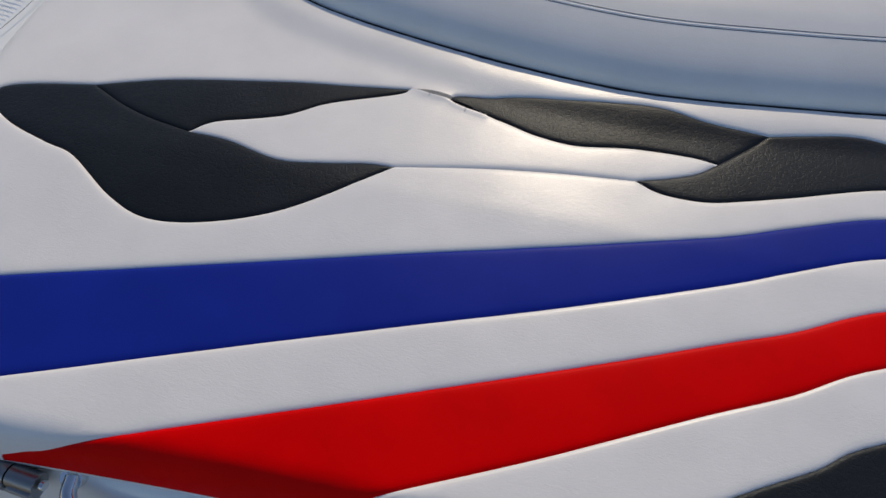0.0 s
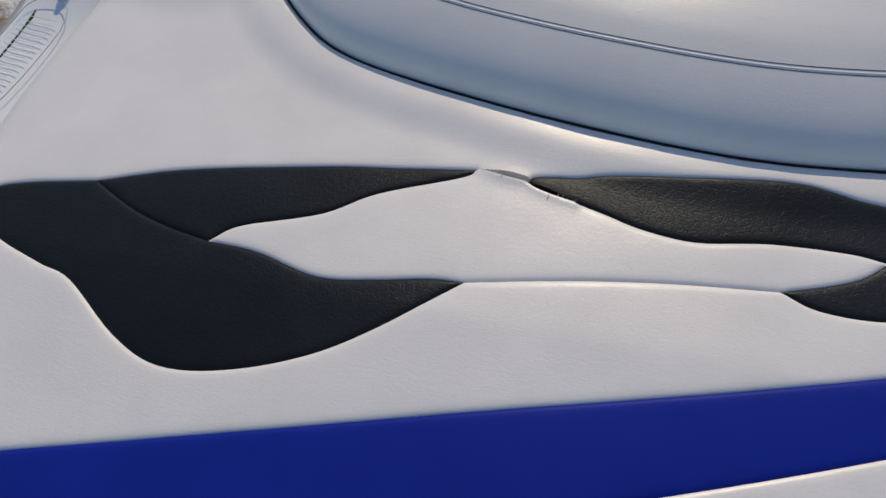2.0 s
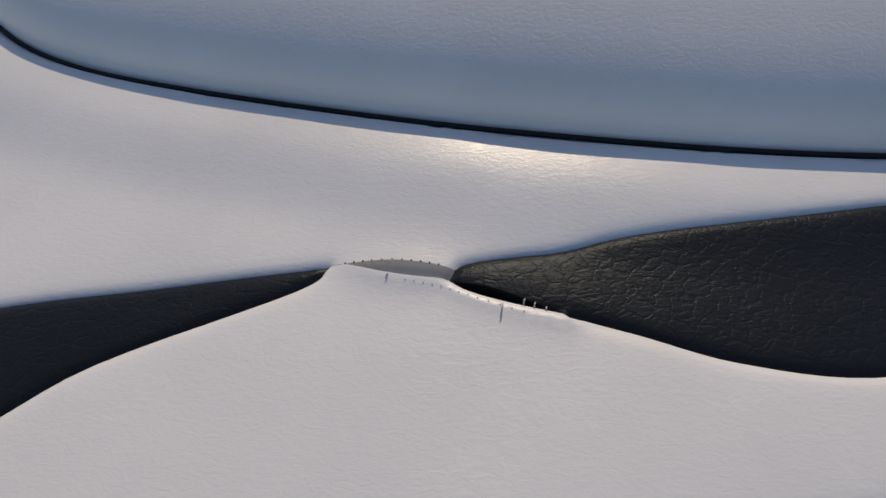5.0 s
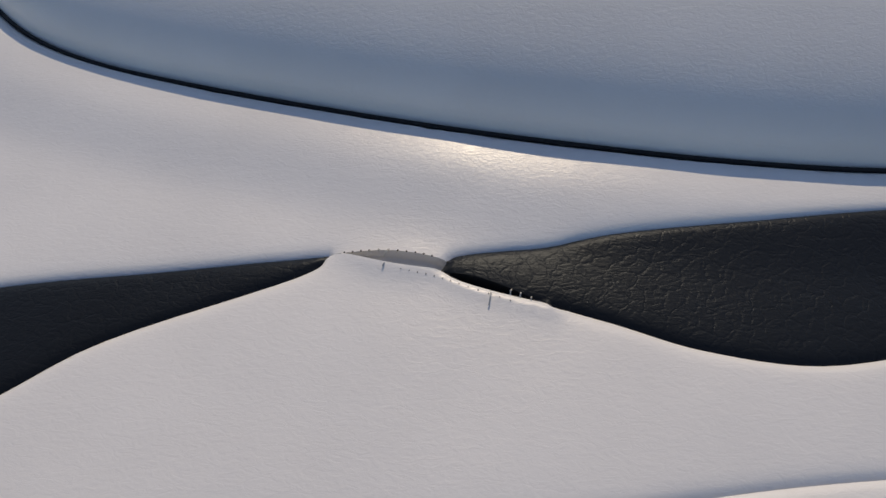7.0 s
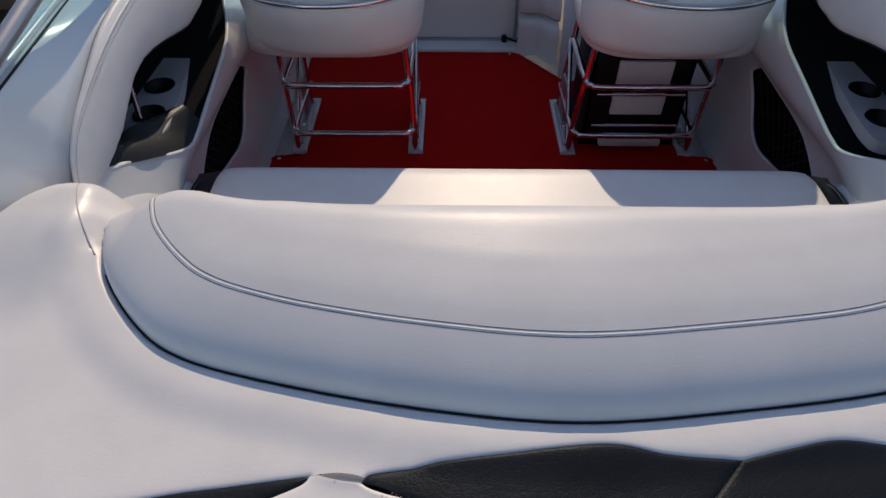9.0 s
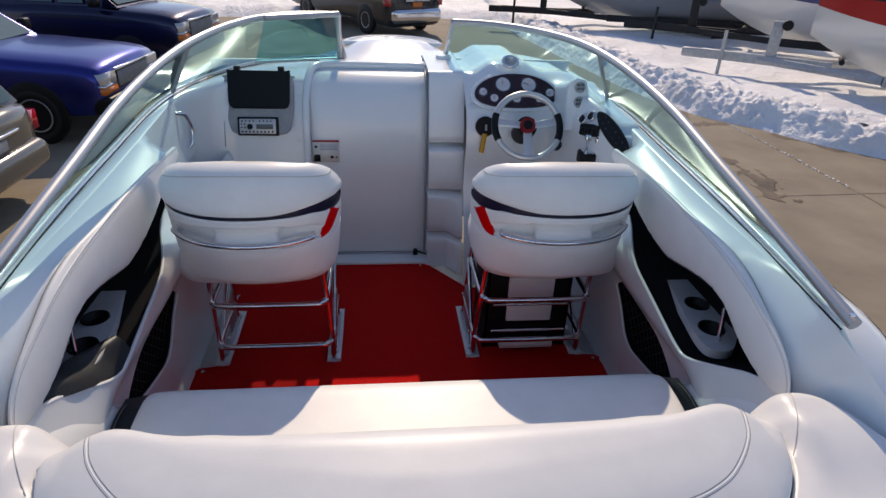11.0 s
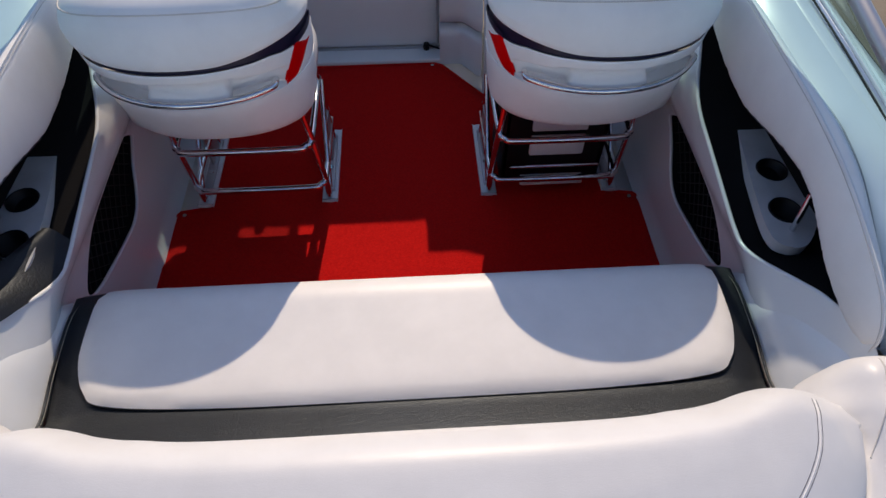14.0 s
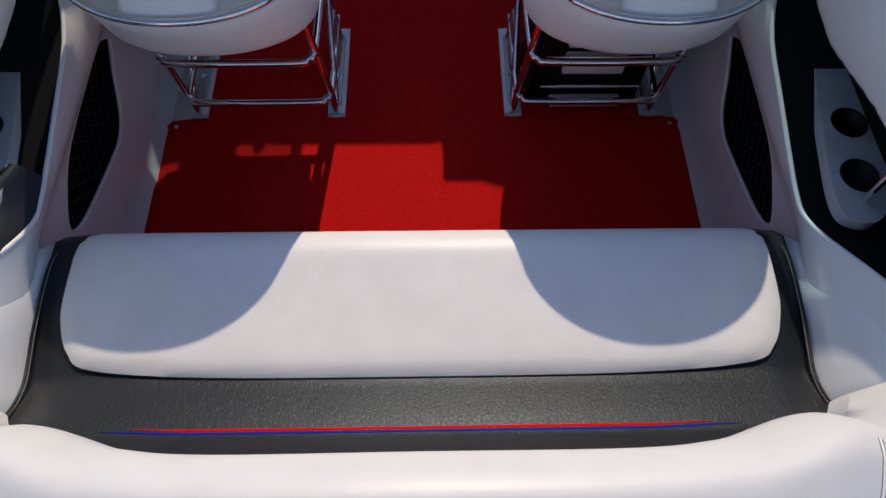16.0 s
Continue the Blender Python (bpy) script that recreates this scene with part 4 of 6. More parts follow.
outl = np.concatenate([spline(out, 6), np.linspace((0.744, 0.505), (-0.738, 0.505), 30)[1:-1]])


def seat_shape(p):
    d = away(p, outl[: 12 * 6 + 1])
    f = np.maximum(0, p[:, 1] - 0.405) / 0.10
    z = 0.452 + 0.010 * (1 - np.exp(-d / 0.02)) - 0.004 * np.exp(-d / 0.005)
    y = p[:, 1] - 0.012 * f ** 3
    return np.c_[p[:, 0], y, z - 0.105 * (1 - np.sqrt(np.maximum(0, 1 - np.minimum(f, 1) ** 2))) - 0.0]


part("seat_cushion", panel("seat_cushion", outl, [], seat_shape, V_WHITE, 0.018), bench, "white vinyl seat cushion with a rolled front")
edge3 = seat_shape(outl[: 12 * 6 + 1])
part("cushion_welt", tube(edge3 + np.array((0, 0, -0.002)), 0.0024, V_BENCH, "cushion_welt", 6, 1, smooth_path=False), bench, "black welt round the cushion")
lip = [(x, 0.494, 0.36) for x in np.linspace(-0.738, 0.744, 30)]
part("cushion_front", data("cushion_front", lip + [(x, 0.489, 0.30) for x in np.linspace(-0.735, 0.74, 30)] + [(x, 0.47, 0.27) for x in np.linspace(-0.73, 0.735, 30)], grid_faces(3, 30), V_WHITE), bench)
for y0, w, mat, lab in ((0.0405, 0.525, V_RED, "thin red pinstripe"), (0.0345, 0.575, V_BLUE, "thin blue pinstripe")):
    xs = np.linspace(-w, w, 60)
    half = 0.0006 + 0.0022 * np.clip((w - np.abs(xs)) / 0.10, 0, 1) ** 0.8
    v = []
    for k in (-1.0, -0.5, 0.0, 0.5, 1.0):
        ys = y0 + k * half + 0.006 * smooth01((np.abs(xs) - 0.40) / 0.2)
        v += list(zip(xs, ys, np.interp(ys, [q[0] for q in sec], [q[1] for q in sec]) + 0.0016 * (1 - k * k) - 0.0002))
    part("pinstripe", data("pinstripe", v, grid_faces(5, 60), mat), bench, lab)

# ---------------------------------------------------------------- helm chairs
def helm_chair(s):
    xc = s * 0.511
    ch = thing("helm_chair", (xc, 1.2, 0.016), "white vinyl helm chair, navy and red flashes, chrome frame", "chair", "helm chairs")
    zs = [0.500, 0.506, 0.520, 0.545, 0.60, 0.66, 0.72, 0.77, 0.80, 0.84, 0.88, 0.915, 0.938, 0.951, 0.958, 0.962]
    ws = [0.185, 0.222, 0.246, 0.259, 0.266, 0.272, 0.277, 0.280, 0.283, 0.285, 0.281, 0.270, 0.254, 0.237, 0.217, 0.192]
    yr = [0.965, 0.930, 0.900, 0.875, 0.853, 0.825, 0.803, 0.792, 0.788, 0.790, 0.798, 0.810, 0.824, 0.838, 0.853, 0.872]
    yc = [1.04, 1.04, 1.045, 1.05, 1.05, 1.05, 1.05, 1.05, 1.04, 1.02, 1.00, 0.985, 0.97, 0.955, 0.94, 0.925]
    th = [0.05, 0.08, 0.12, 0.15, 0.16, 0.16, 0.15, 0.14, 0.135, 0.13, 0.125, 0.11, 0.09, 0.066, 0.040, 0.014]

    def at(a, z, out=0.0):
        w, r, c, t = (np.interp(z, zs, q) for q in (ws, yr, yc, th))
        ar = a if math.cos(a) > 0 else math.copysign(math.pi - abs(a), a)
        w, sn, cs = w + out, math.sin(ar), math.cos(ar)
        x = w * math.copysign(abs(sn) ** 0.92, sn)
        y = c - (c - r + out) * abs(cs) ** 0.97
        if math.cos(a) <= 0:
            y += t * abs(cs) ** 0.5
        z -= 0.040 * abs(x / 0.27) ** 2.4 * float(smooth01((z - 0.80) / 0.15))
        return (xc + x, y, z)

    def shell(name, lo, hi, mat, out, nv=9, a0=-math.pi, a1=math.pi, cap=None, dent=None, label=""):
        us = np.linspace(a0, a1, 145)
        wrap = abs(a1 - a0 - 2 * math.pi) < 1e-6
        us = us[:-1] if wrap else us
        v = []
        for t in np.linspace(0, 1, nv):
            for a in us:
                z0 = lo(a) + (hi(a) - lo(a)) * t
                bulge = out * math.sqrt(max(0.0, 1 - (2 * t - 1) ** 4)) if out > 0 else out
                v.append(at(a, z0, bulge + (dent(a, z0) if dent else 0.0)))
        f = grid_faces(nv, len(us), wrap)
        if cap == "top":
            f.append(tuple(range((nv - 1) * len(us), nv * len(us))))
        if cap == "bottom":
            f.append(tuple(range(len(us))))
        return part(name, data(name, v, f, mat), ch, label)

    inner = -s      # the flashes are on the side of the gangway
    def flash(a):   # 0 outboard to 1 at the gangway side
        return float(smooth01((inner * math.sin(a) - 0.25) / 0.70)) if math.cos(a) > -0.3 else 0.0
    band_hi = lambda a: 0.818 + 0.018 * flash(a)
    band_lo = lambda a: 0.806 - 0.006 * flash(a) - 0.016 * max(0.0, flash(a) - 0.75) * 4
    shell("upper_roll", band_hi, lambda a: 0.962, V_WHITE, 0.005, 18, cap="top")
    shell("band", band_lo, band_hi, V_NAVY, -0.004, 4, label="navy vinyl band")
    def dent(a, z):
        u = (a * inner + 0.14) / 1.08
        if abs(u) > 1 or z < 0.69:
            return 0.0
        edge = 1 - u ** 8
        side = 0.050 * float(smooth01((z - 0.694) / 0.006) * smooth01((0.782 - 0.030 * u * u - z) / 0.016))
        ledge = 0.036 * float(smooth01((z - 0.696) / 0.050) * smooth01((0.782 - z) / 0.016))
        mid = float(smooth01((0.46 - 0.9 * (0.782 - z) - abs(a)) / 0.06))
        return -edge * (side + (ledge - side) * mid)
    shell("back_panel", lambda a: 0.69, band_lo, V_WHITE, 0.003, 40, dent=dent, label="white hollowed back panel")
    shell("lower_shell", lambda a: 0.500, lambda a: 0.69, V_WHITE, 0.004, 12, cap="bottom")
    def span(a0, a1):
        return (a0, a1) if inner > 0 else (-a1, -a0)
    def fl_hi(a):
        return 0.692 + 0.098 * float(smooth01((abs(a) - 0.86) / 0.28)) ** 0.6 - 0.034 * float(smooth01((abs(a) - 1.12) / 0.30))
    def fl_lo(a):
        return 0.690 + 0.066 * float(smooth01((abs(a) - 1.04) / 0.38))
    shell("flash", fl_lo, fl_hi, V_RED, 0.0050, 8, *span(0.90, 1.42), label="red vinyl flash")
    shell("flash_border", lambda a: 0.690 + 0.045 * float(smooth01((abs(a) - 1.20) / 0.5)), lambda a: 0.802, V_NAVY, 0.0015, 8, *span(1.10, 1.80), label="navy vinyl behind the red flash")
    for z0 in (0.69,):
        part("welt", tube([at(a, z0, 0.003) for a in np.linspace(-2.2, 2.2, 40)], 0.0022, V_WHITE, "welt", 6, 1), ch)
    part("top_seam", tube([at(a, 0.938, 0.0055) for a in np.linspace(-2.0, 2.0, 50)], 0.0018, V_BACKING, "top_seam", 6, 1), ch, "grey seam along the top roll")
    # grab rail across the back
    rail = [at(a, 0.716 - 0.004 * math.cos(a), 0.004 if -1.08 < a * inner < 0.79 else -0.014) for a in inner * np.linspace(-1.15, 0.84, 25)]
    part("grab_rail", tube(rail, 0.0085, CHROME, "grab_rail", 10, 2), ch, "curved polished steel grab rail")
    # seat cushion, ahead of the back
    sv = []
    for z0, k in ((0.46, 0.93), (0.47, 0.99), (0.51, 1.0), (0.555, 0.97), (0.57, 0.88), (0.575, 0.5)):
        for a in np.linspace(0, 2 * math.pi, 36, endpoint=False):
            cs, sn = math.cos(a), math.sin(a)
            sv.append((xc + s * 0.042 + 0.282 * k * math.copysign(abs(cs) ** 0.5, cs), 1.25 + 0.26 * k * math.copysign(abs(sn) ** 0.5, sn), z0))
    part("seat_cushion", data("seat_cushion", sv, grid_faces(6, 36, True) + [tuple(range(5 * 36, 6 * 36)), tuple(range(36))], V_WHITE), ch)
    part("seat_pan", box("seat_pan", (xc - 0.2, 1.10, 0.45), (xc + 0.2, 1.50, 0.495), BLACK, 0.01), ch, "black underside of the seat")
    # chrome frame
    for z0, y0, w, nm in ((0.123, 1.082, 0.222, "foot_bar"), (0.345, 1.035, 0.212, "cross_bar")):
        y1 = y0 + 0.36
        pts = [(xc - w, y1, z0), (xc - w, y0 + 0.06, z0), (xc - w + 0.015, y0 + 0.015, z0), (xc - w + 0.06, y0, z0), (xc + w - 0.06, y0, z0), (xc + w - 0.015, y0 + 0.015, z0), (xc + w, y0 + 0.06, z0), (xc + w, y1, z0)]
        part(nm, tube(pts, 0.0115, CHROME, nm, 10, 5), ch, "bent polished steel tube")
    for q in (-1, 1):
        part("leg", tube([(xc + q * 0.222, 1.125, 0.03), (xc + q * 0.222, 1.115, 0.123), (xc + q * 0.213, 1.075, 0.345), (xc + q * 0.205, 1.06, 0.47)], 0.0105, CHROME, "leg", 10, 4), ch, "polished steel leg")
        part("leg", tube([(xc + q * 0.222, 1.42, 0.03), (xc + q * 0.218, 1.40, 0.2), (xc + q * 0.205, 1.36, 0.47)], 0.0105, CHROME, "leg", 10, 4), ch, "polished steel leg")
        part("brace", tube([(xc + q * 0.226, 1.14, 0.06), (xc + q * 0.220, 1.39, 0.34)], 0.009, CHROME, "brace", 8, 2), ch, "diagonal steel brace")
        base = prism("base_plate", spline([(-0.028, -0.16), (-0.022, -0.19), (0.022, -0.19), (0.028, -0.16), (0.028, 0.16), (0.022, 0.185), (-0.022, 0.185), (-0.028, 0.16)], 3, True), 0.018, GEL, Matrix.Translation((xc + q * 0.222, 1.30, 0.010)))
        bp = part("base_plate", base, ch, "white moulded base plate on the carpet")
        part("bracket", box("bracket", (xc + q * 0.222 - 0.016, 1.15, 0.028), (xc + q * 0.222 + 0.016, 1.44, 0.040), ALU, 0.003), ch, "steel foot bracket")
        part("upright", box("upright", (xc + q * 0.222 - 0.005, 1.30, 0.03), (xc + q * 0.222 + 0.005, 1.42, 0.20), ALU, 0.003), ch, "flat steel bracket")
        for y0 in (1.135, 1.26, 1.44):
            part("bolt", disc("bolt", (xc + q * 0.222, y0, 0.036), (0, 0, 1), 0.010, 0.008, CHROME, 10), bp)
    return ch


for s in (-1, 1):
    helm_chair(s)
# storage rack under the starboard chair
rk = thing("storage_rack", (0.515, 1.25, 0.016), "black storage rack with white trays under the helm chair", "rack")
part("rack_body", box("rack_body", (0.335, 1.17, 0.02), (0.695, 1.20, 0.40), BLACK, 0.006), rk)
part("rack_body", box("rack_body", (0.335, 1.17, 0.02), (0.355, 1.42, 0.40), BLACK, 0.004), rk)
part("rack_body", box("rack_body", (0.675, 1.17, 0.02), (0.695, 1.42, 0.40), BLACK, 0.004), rk)
for z0, z1 in ((0.275, 0.375), (0.165, 0.25)):
    part("tray_front", box("tray_front", (0.425, 1.150, z0), (0.615, 1.168, z1), V_WHITE, 0.006), rk, "white tray front")
part("tray_front", box("tray_front", (0.40, 1.12, 0.045), (0.63, 1.155, 0.075), V_WHITE, 0.008), rk, "white tray front")
for z0 in (0.262, 0.135):
    part("slide_rail", tube([(0.36, 1.13, z0), (0.67, 1.13, z0)], 0.006, CHROME, "slide_rail", 8, 1), rk, "steel slide rail")

# ---------------------------------------------------------------- bulkhead, door and dash
bulk = thing("bulkhead", (0, 2.1, 0), "white moulded dash and bulkhead of the boat", "bulkhead", kind="structure")


def dash_y(z):
    """How far forward the dash face stands at a height."""
    return np.interp(z, [0.0, 0.45, 0.65, 0.80, 0.90, 0.95, 0.965, 0.972], [2.00, 2.04, 2.08, 2.125, 2.16, 2.195, 2.26, 2.45])


# port dash: one smooth face from the side bolster round to the door, rolled over to the foot of the windscreen
plan = spline([(-1.02, 1.62), (-1.00, 1.76), (-0.985, 1.86), (-0.955, 1.955), (-0.90, 2.032), (-0.83, 2.070), (-0.76, 2.080), (-0.66, 2.080), (-0.55, 2.080), (-0.455, 2.080)], 5)
foot = spline([(-1.018, 1.62, 0.888), (-1.022, 1.76, 0.893), (-1.016, 1.86, 0.898), (-0.995, 1.98, 0.905), (-0.955, 2.11, 0.912), (-0.865, 2.285, 0.925), (-0.765, 2.405, 0.935), (-0.66, 2.495, 0.941), (-0.55, 2.560, 0.944), (-0.455, 2.585, 0.945)], 5)
turns = np.clip(np.linspace(0, 1.5, len(plan)), 0, 1)
v = []
for t in np.linspace(0, 1, 14):
    for (x, y), a in zip(plan, turns):
        z0 = t * (0.80 + 0.105 * smooth01((a - 0.45) / 0.45))
        v.append((x, y + float(dash_y(z0) - dash_y(0.65)) * a ** 1.5, z0))
wall = np.array(v[-len(plan):])
for d in np.linspace(0, 1, 11)[1:]:
    along, up = d ** 2.0, 1 - (1 - d) ** 2.6
    v += [(p[0] + (q[0] - p[0]) * along, p[1] + (q[1] - p[1]) * along, p[2] + (q[2] - p[2]) * up) for p, q in zip(wall, foot)]
part("port_dash", data("port_dash", v, grid_faces(24, len(plan)), GEL), bulk, "smooth white port dash under the windscreen")
# shallow upright groove beside the glove box
part("groove", tube([(-0.842, float(dash_y(z0)) - 0.0165 - 0.02 * (0.9 - z0), z0) for z0 in np.linspace(0.62, 0.86, 8)], 0.0022, GREY, "groove", 6, 2), bulk, "fine upright groove")
# door with a rolled top
door = tagged(part("door_1", box("door_1", (-0.425, 2.06, 0.04), (0.145, 2.075, 0.06), GEL, 0.002)), "white sliding cabin door with a rolled top", "door", kind="structure")
xs = np.linspace(-0.425, 0.145, 24)
DOOR = spline([(0, 2.035, 0.035), (0, 2.045, 0.30), (0, 2.050, 0.50), (0, 2.055, 0.62), (0, 2.062, 0.70), (0, 2.078, 0.78), (0, 2.108, 0.85), (0, 2.160, 0.910), (0, 2.230, 0.945), (0, 2.310, 0.957)], 5)[:, 1:]
v = []
for yy, z0 in DOOR:
    for x in xs:
        e = min(x + 0.425, 0.145 - x)
        ins = 0.008 * smooth01((0.36 - abs(z0 - 0.36)) / 0.03) * float(abs(x + 0.10) < 0.13) * float(0.33 < z0 < 0.50)
        v.append((x, yy + 0.012 * math.exp(-e / 0.012) + ins, z0))
v += [(x, 2.52, 0.955) for x in xs]
part("door_panel", data("door_panel", v, grid_faces(len(DOOR) + 1, len(xs)), GEL), door)
bk = []
for yy, z0 in DOOR:
    bk += [(x, yy + 0.022, z0 - 0.012) for x in (-0.50, -0.2, 0.20)]
part("door_backing", data("door_backing", bk + [(x, 2.70, 0.938) for x in (-0.50, -0.2, 0.20)], grid_faces(len(DOOR) + 1, 3), GEL), door)
fr = [(-0.44, 2.03, 0.03), (-0.445, 2.035, 0.45), (-0.445, 2.045, 0.66), (-0.445, 2.070, 0.78), (-0.442, 2.115, 0.868), (-0.435, 2.19, 0.935), (-0.418, 2.265, 0.966), (-0.37, 2.315, 0.972), (-0.2, 2.325, 0.972), (0.10, 2.325, 0.972), (0.155, 2.32, 0.965)]
part("door_frame", tube(fr, 0.018, GEL, "door_frame", 10, 5), door)
part("door_header", box("door_header", (-0.40, 2.318, 0.94), (0.16, 2.40, 0.986), GEL, 0.014, 3), door, "white moulded header over the door")
part("door_gap", tube([(0.150, 2.31, 0.962), (0.150, 2.225, 0.946), (0.150, 2.155, 0.910), (0.150, 2.100, 0.848), (0.150, 2.07, 0.77), (0.150, 2.050, 0.62), (0.150, 2.04, 0.30), (0.150, 2.03, 0.04)], 0.006, GREY, "door_gap", 8, 5), door, "grey sliding track")
part("sill", box("sill", (-0.47, 1.93, 0.0), (0.17, 2.06, 0.028), GEL, 0.008), door, "white raised door sill")
part("track", box("track", (-0.45, 2.015, 0.028), (0.20, 2.028, 0.036), ALU, 0.001), door, "metal sliding track")
part("latch", merged("latch", [disc("latch", (0.098, 2.005, 0.03), (0, 0, 1), 0.013, 0.03, BLACK, 14), tube([(0.10, 2.01, 0.05), (0.15, 2.01, 0.03), (0.18, 1.99, 0.03)], 0.004, ALU, n=4)]), door, "small black door catch")
st = thing("warning_label", (-0.36, 2.03, 0.6), "white warning label with a red header on the door frame", "label")
dm = Matrix.Translation((-0.355, 2.046, 0.602)) @ Matrix.Rotation(radians(84), 4, "X")
part("paper", prism("paper", [(-0.065, -0.055), (0.065, -0.055), (0.065, 0.055), (-0.065, 0.055)], 0.0015, material("label_paper", (0.78, 0.77, 0.72), 0.5), dm, 0), st)
LABEL_RED = material("label_red", (0.55, 0.04, 0.03), 0.5)
part("header", prism("header", [(-0.065, 0.046), (0.065, 0.046), (0.065, 0.055), (-0.065, 0.055)], 0.0025, LABEL_RED, dm, 0), st, "red header bar")
for k in range(4):
    part("text_bar", prism("text_bar", [(-0.03, 0.030 - k * 0.008), (0.055, 0.030 - k * 0.008), (0.055, 0.033 - k * 0.008), (-0.03, 0.033 - k * 0.008)], 0.0025, GREY, dm, 0), st, "line of small print")
for x0, z0, w, h in ((-0.045, -0.035, 0.03, 0.035), (0.028, -0.030, 0.016, 0.012), (0.05, -0.03, 0.008, 0.008), (-0.05, 0.022, 0.012, 0.012)):
    part("pictogram", prism("pictogram", [(x0 - w / 2, z0 - h / 2), (x0 + w / 2, z0 - h / 2), (x0 + w / 2, z0 + h / 2), (x0 - w / 2, z0 + h / 2)], 0.0025, BLACK, dm, 0), st, "black pictogram")
# steps beside the door
v, xs = [], np.linspace(0.155, 0.33, 10)
sec = [(1.93, 0.0), (1.935, 0.13), (1.955, 0.165), (2.01, 0.175), (2.015, 0.19), (1.945, 0.20), (1.945, 0.36), (1.96, 0.40), (2.03, 0.41), (2.035, 0.425), (1.96, 0.435), (1.965, 0.60), (1.98, 0.635), (2.06, 0.645), (2.065, 0.66), (2.0, 0.67), (2.025, 0.80), (2.07, 0.93), (2.11, 0.98), (2.16, 0.99), (2.4, 0.99), (2.7, 0.988)]
sec = spline([(0, a, b) for a, b in sec], 3)[:, 1:]
for y, z in sec:
    v += [(x, y - 0.10 * smooth01((x - 0.24) / 0.09) * smooth01((0.5 - z) / 0.4), z) for x in xs]
part("steps", data("steps", v, grid_faces(len(sec), len(xs)), GEL), bulk, "moulded white steps to the bow")
v = [(0.33, y - 0.10 * smooth01((0.5 - z) / 0.4), z) for y, z in sec] + [(0.33, 2.7, z) for y, z in sec]
part("steps", data("steps", v, grid_faces(2, len(sec)), GEL), bulk)
# helm console
v, xs = [], np.linspace(0.325, 1.02, 30)
sec = spline([(0, a, b) for a, b in [(1.72, 0.0), (1.76, 0.20), (1.86, 0.42), (1.90, 0.55), (1.88, 0.66), (1.885, 0.76), (1.93, 0.85), (1.96, 0.865), (2.02, 0.93), (2.10, 0.985), (2.17, 1.005), (2.3, 0.995), (2.6, 0.985), (2.8, 0.98)]], 4)[:, 1:]
for y, z in sec:
    for x in xs:
        arch = 0.05 * smooth01((0.19 - abs(x - 0.555)) / 0.12) * smooth01((z - 0.86) / 0.08) - 0.02 * smooth01((z - 0.86) / 0.08)
        bow = 0.45 * smooth01((x - 0.68) / 0.27) ** 1.6 * smooth01((z - 0.35) / 0.3)
        yy = y - bow * (1 - smooth01((z - 0.955) / 0.05))
        zz0 = z + arch
        v.append((x, yy, zz0 - 0.05 * smooth01((x - 0.86) / 0.13) * smooth01((z - 0.9) / 0.08)))
part("helm_console", data("helm_console", v, grid_faces(len(sec), len(xs)), GEL), bulk)
console = np.array(v).reshape(len(sec), len(xs), 3)


def on_console(x, z, lift=0.0, turn=0.0):
    """A pose on the console's face: z away from it, y uphill."""
    j = int(np.clip(np.abs(xs - x).argmin(), 1, len(xs) - 2))
    i = int(np.clip(np.abs(console[:-20, j, 2] - z).argmin(), 1, len(sec) - 2))
    up = Vector(console[i + 1, j] - console[i - 1, j]).normalized()
    side = Vector(console[i, j + 1] - console[i, j - 1]).normalized()
    nrm = side.cross(up).normalized()
    side = up.cross(nrm)
    m = Matrix((side, up, nrm)).transposed().to_4x4()
    return Matrix.Translation(Vector(console[i, j]) + nrm * lift) @ m @ Matrix.Rotation(radians(turn), 4, "Z")


# unseen plates added behind the dash to stop sun leaking into the cockpit
part("sun_blocker", box("sun_blocker", (-1.0, 2.60, 0.0), (1.0, 2.64, 0.936), GEL, 0.0), bulk)
part("sun_blocker", box("sun_blocker", (0.157, 2.565, 0.0), (1.0, 2.598, 0.968), GEL, 0.0), bulk)
# glove box and radio
gb = thing("glove_box", (-0.67, 2.15, 0.7), "black hinged glove box lid in a grey dash panel", "glove box")


def dash_m(x, z):
    y = float(dash_y(z))
    a = math.atan2(float(dash_y(z + 0.05) - dash_y(z - 0.05)), 0.1)
    return Matrix.Translation((x, y - 0.004, z)) @ Matrix.Rotation(radians(90) - a, 4, "X")


frame_poly = spline([(-0.166, 0.10), (-0.160, -0.02), (-0.142, -0.108), (-0.11, -0.130), (-0.08, -0.131), (0.08, -0.131), (0.11, -0.130), (0.142, -0.108), (0.160, -0.02), (0.166, 0.10), (0.163, 0.135), (0.150, 0.152), (-0.150, 0.152), (-0.163, 0.135)], 4, True)
part("surround", prism("surround", frame_poly, 0.010, GREY, dash_m(-0.67, 0.80)), gb, "grey moulded surround")
lid = prism("lid", spline([(-0.150, 0.070), (-0.149, 0.058), (-0.146, -0.05), (-0.144, -0.07), (-0.136, -0.090), (-0.120, -0.098), (-0.10, -0.098), (0.10, -0.098), (0.120, -0.098), (0.136, -0.090), (0.144, -0.07), (0.146, -0.05), (0.149, 0.058), (0.150, 0.070), (0.145, 0.080), (0.130, 0.083), (-0.130, 0.083), (-0.145, 0.080)], 3, True), 0.022, BLACK, dash_m(-0.67, 0.885))
part("lid", lid, gb, "matt black lid")
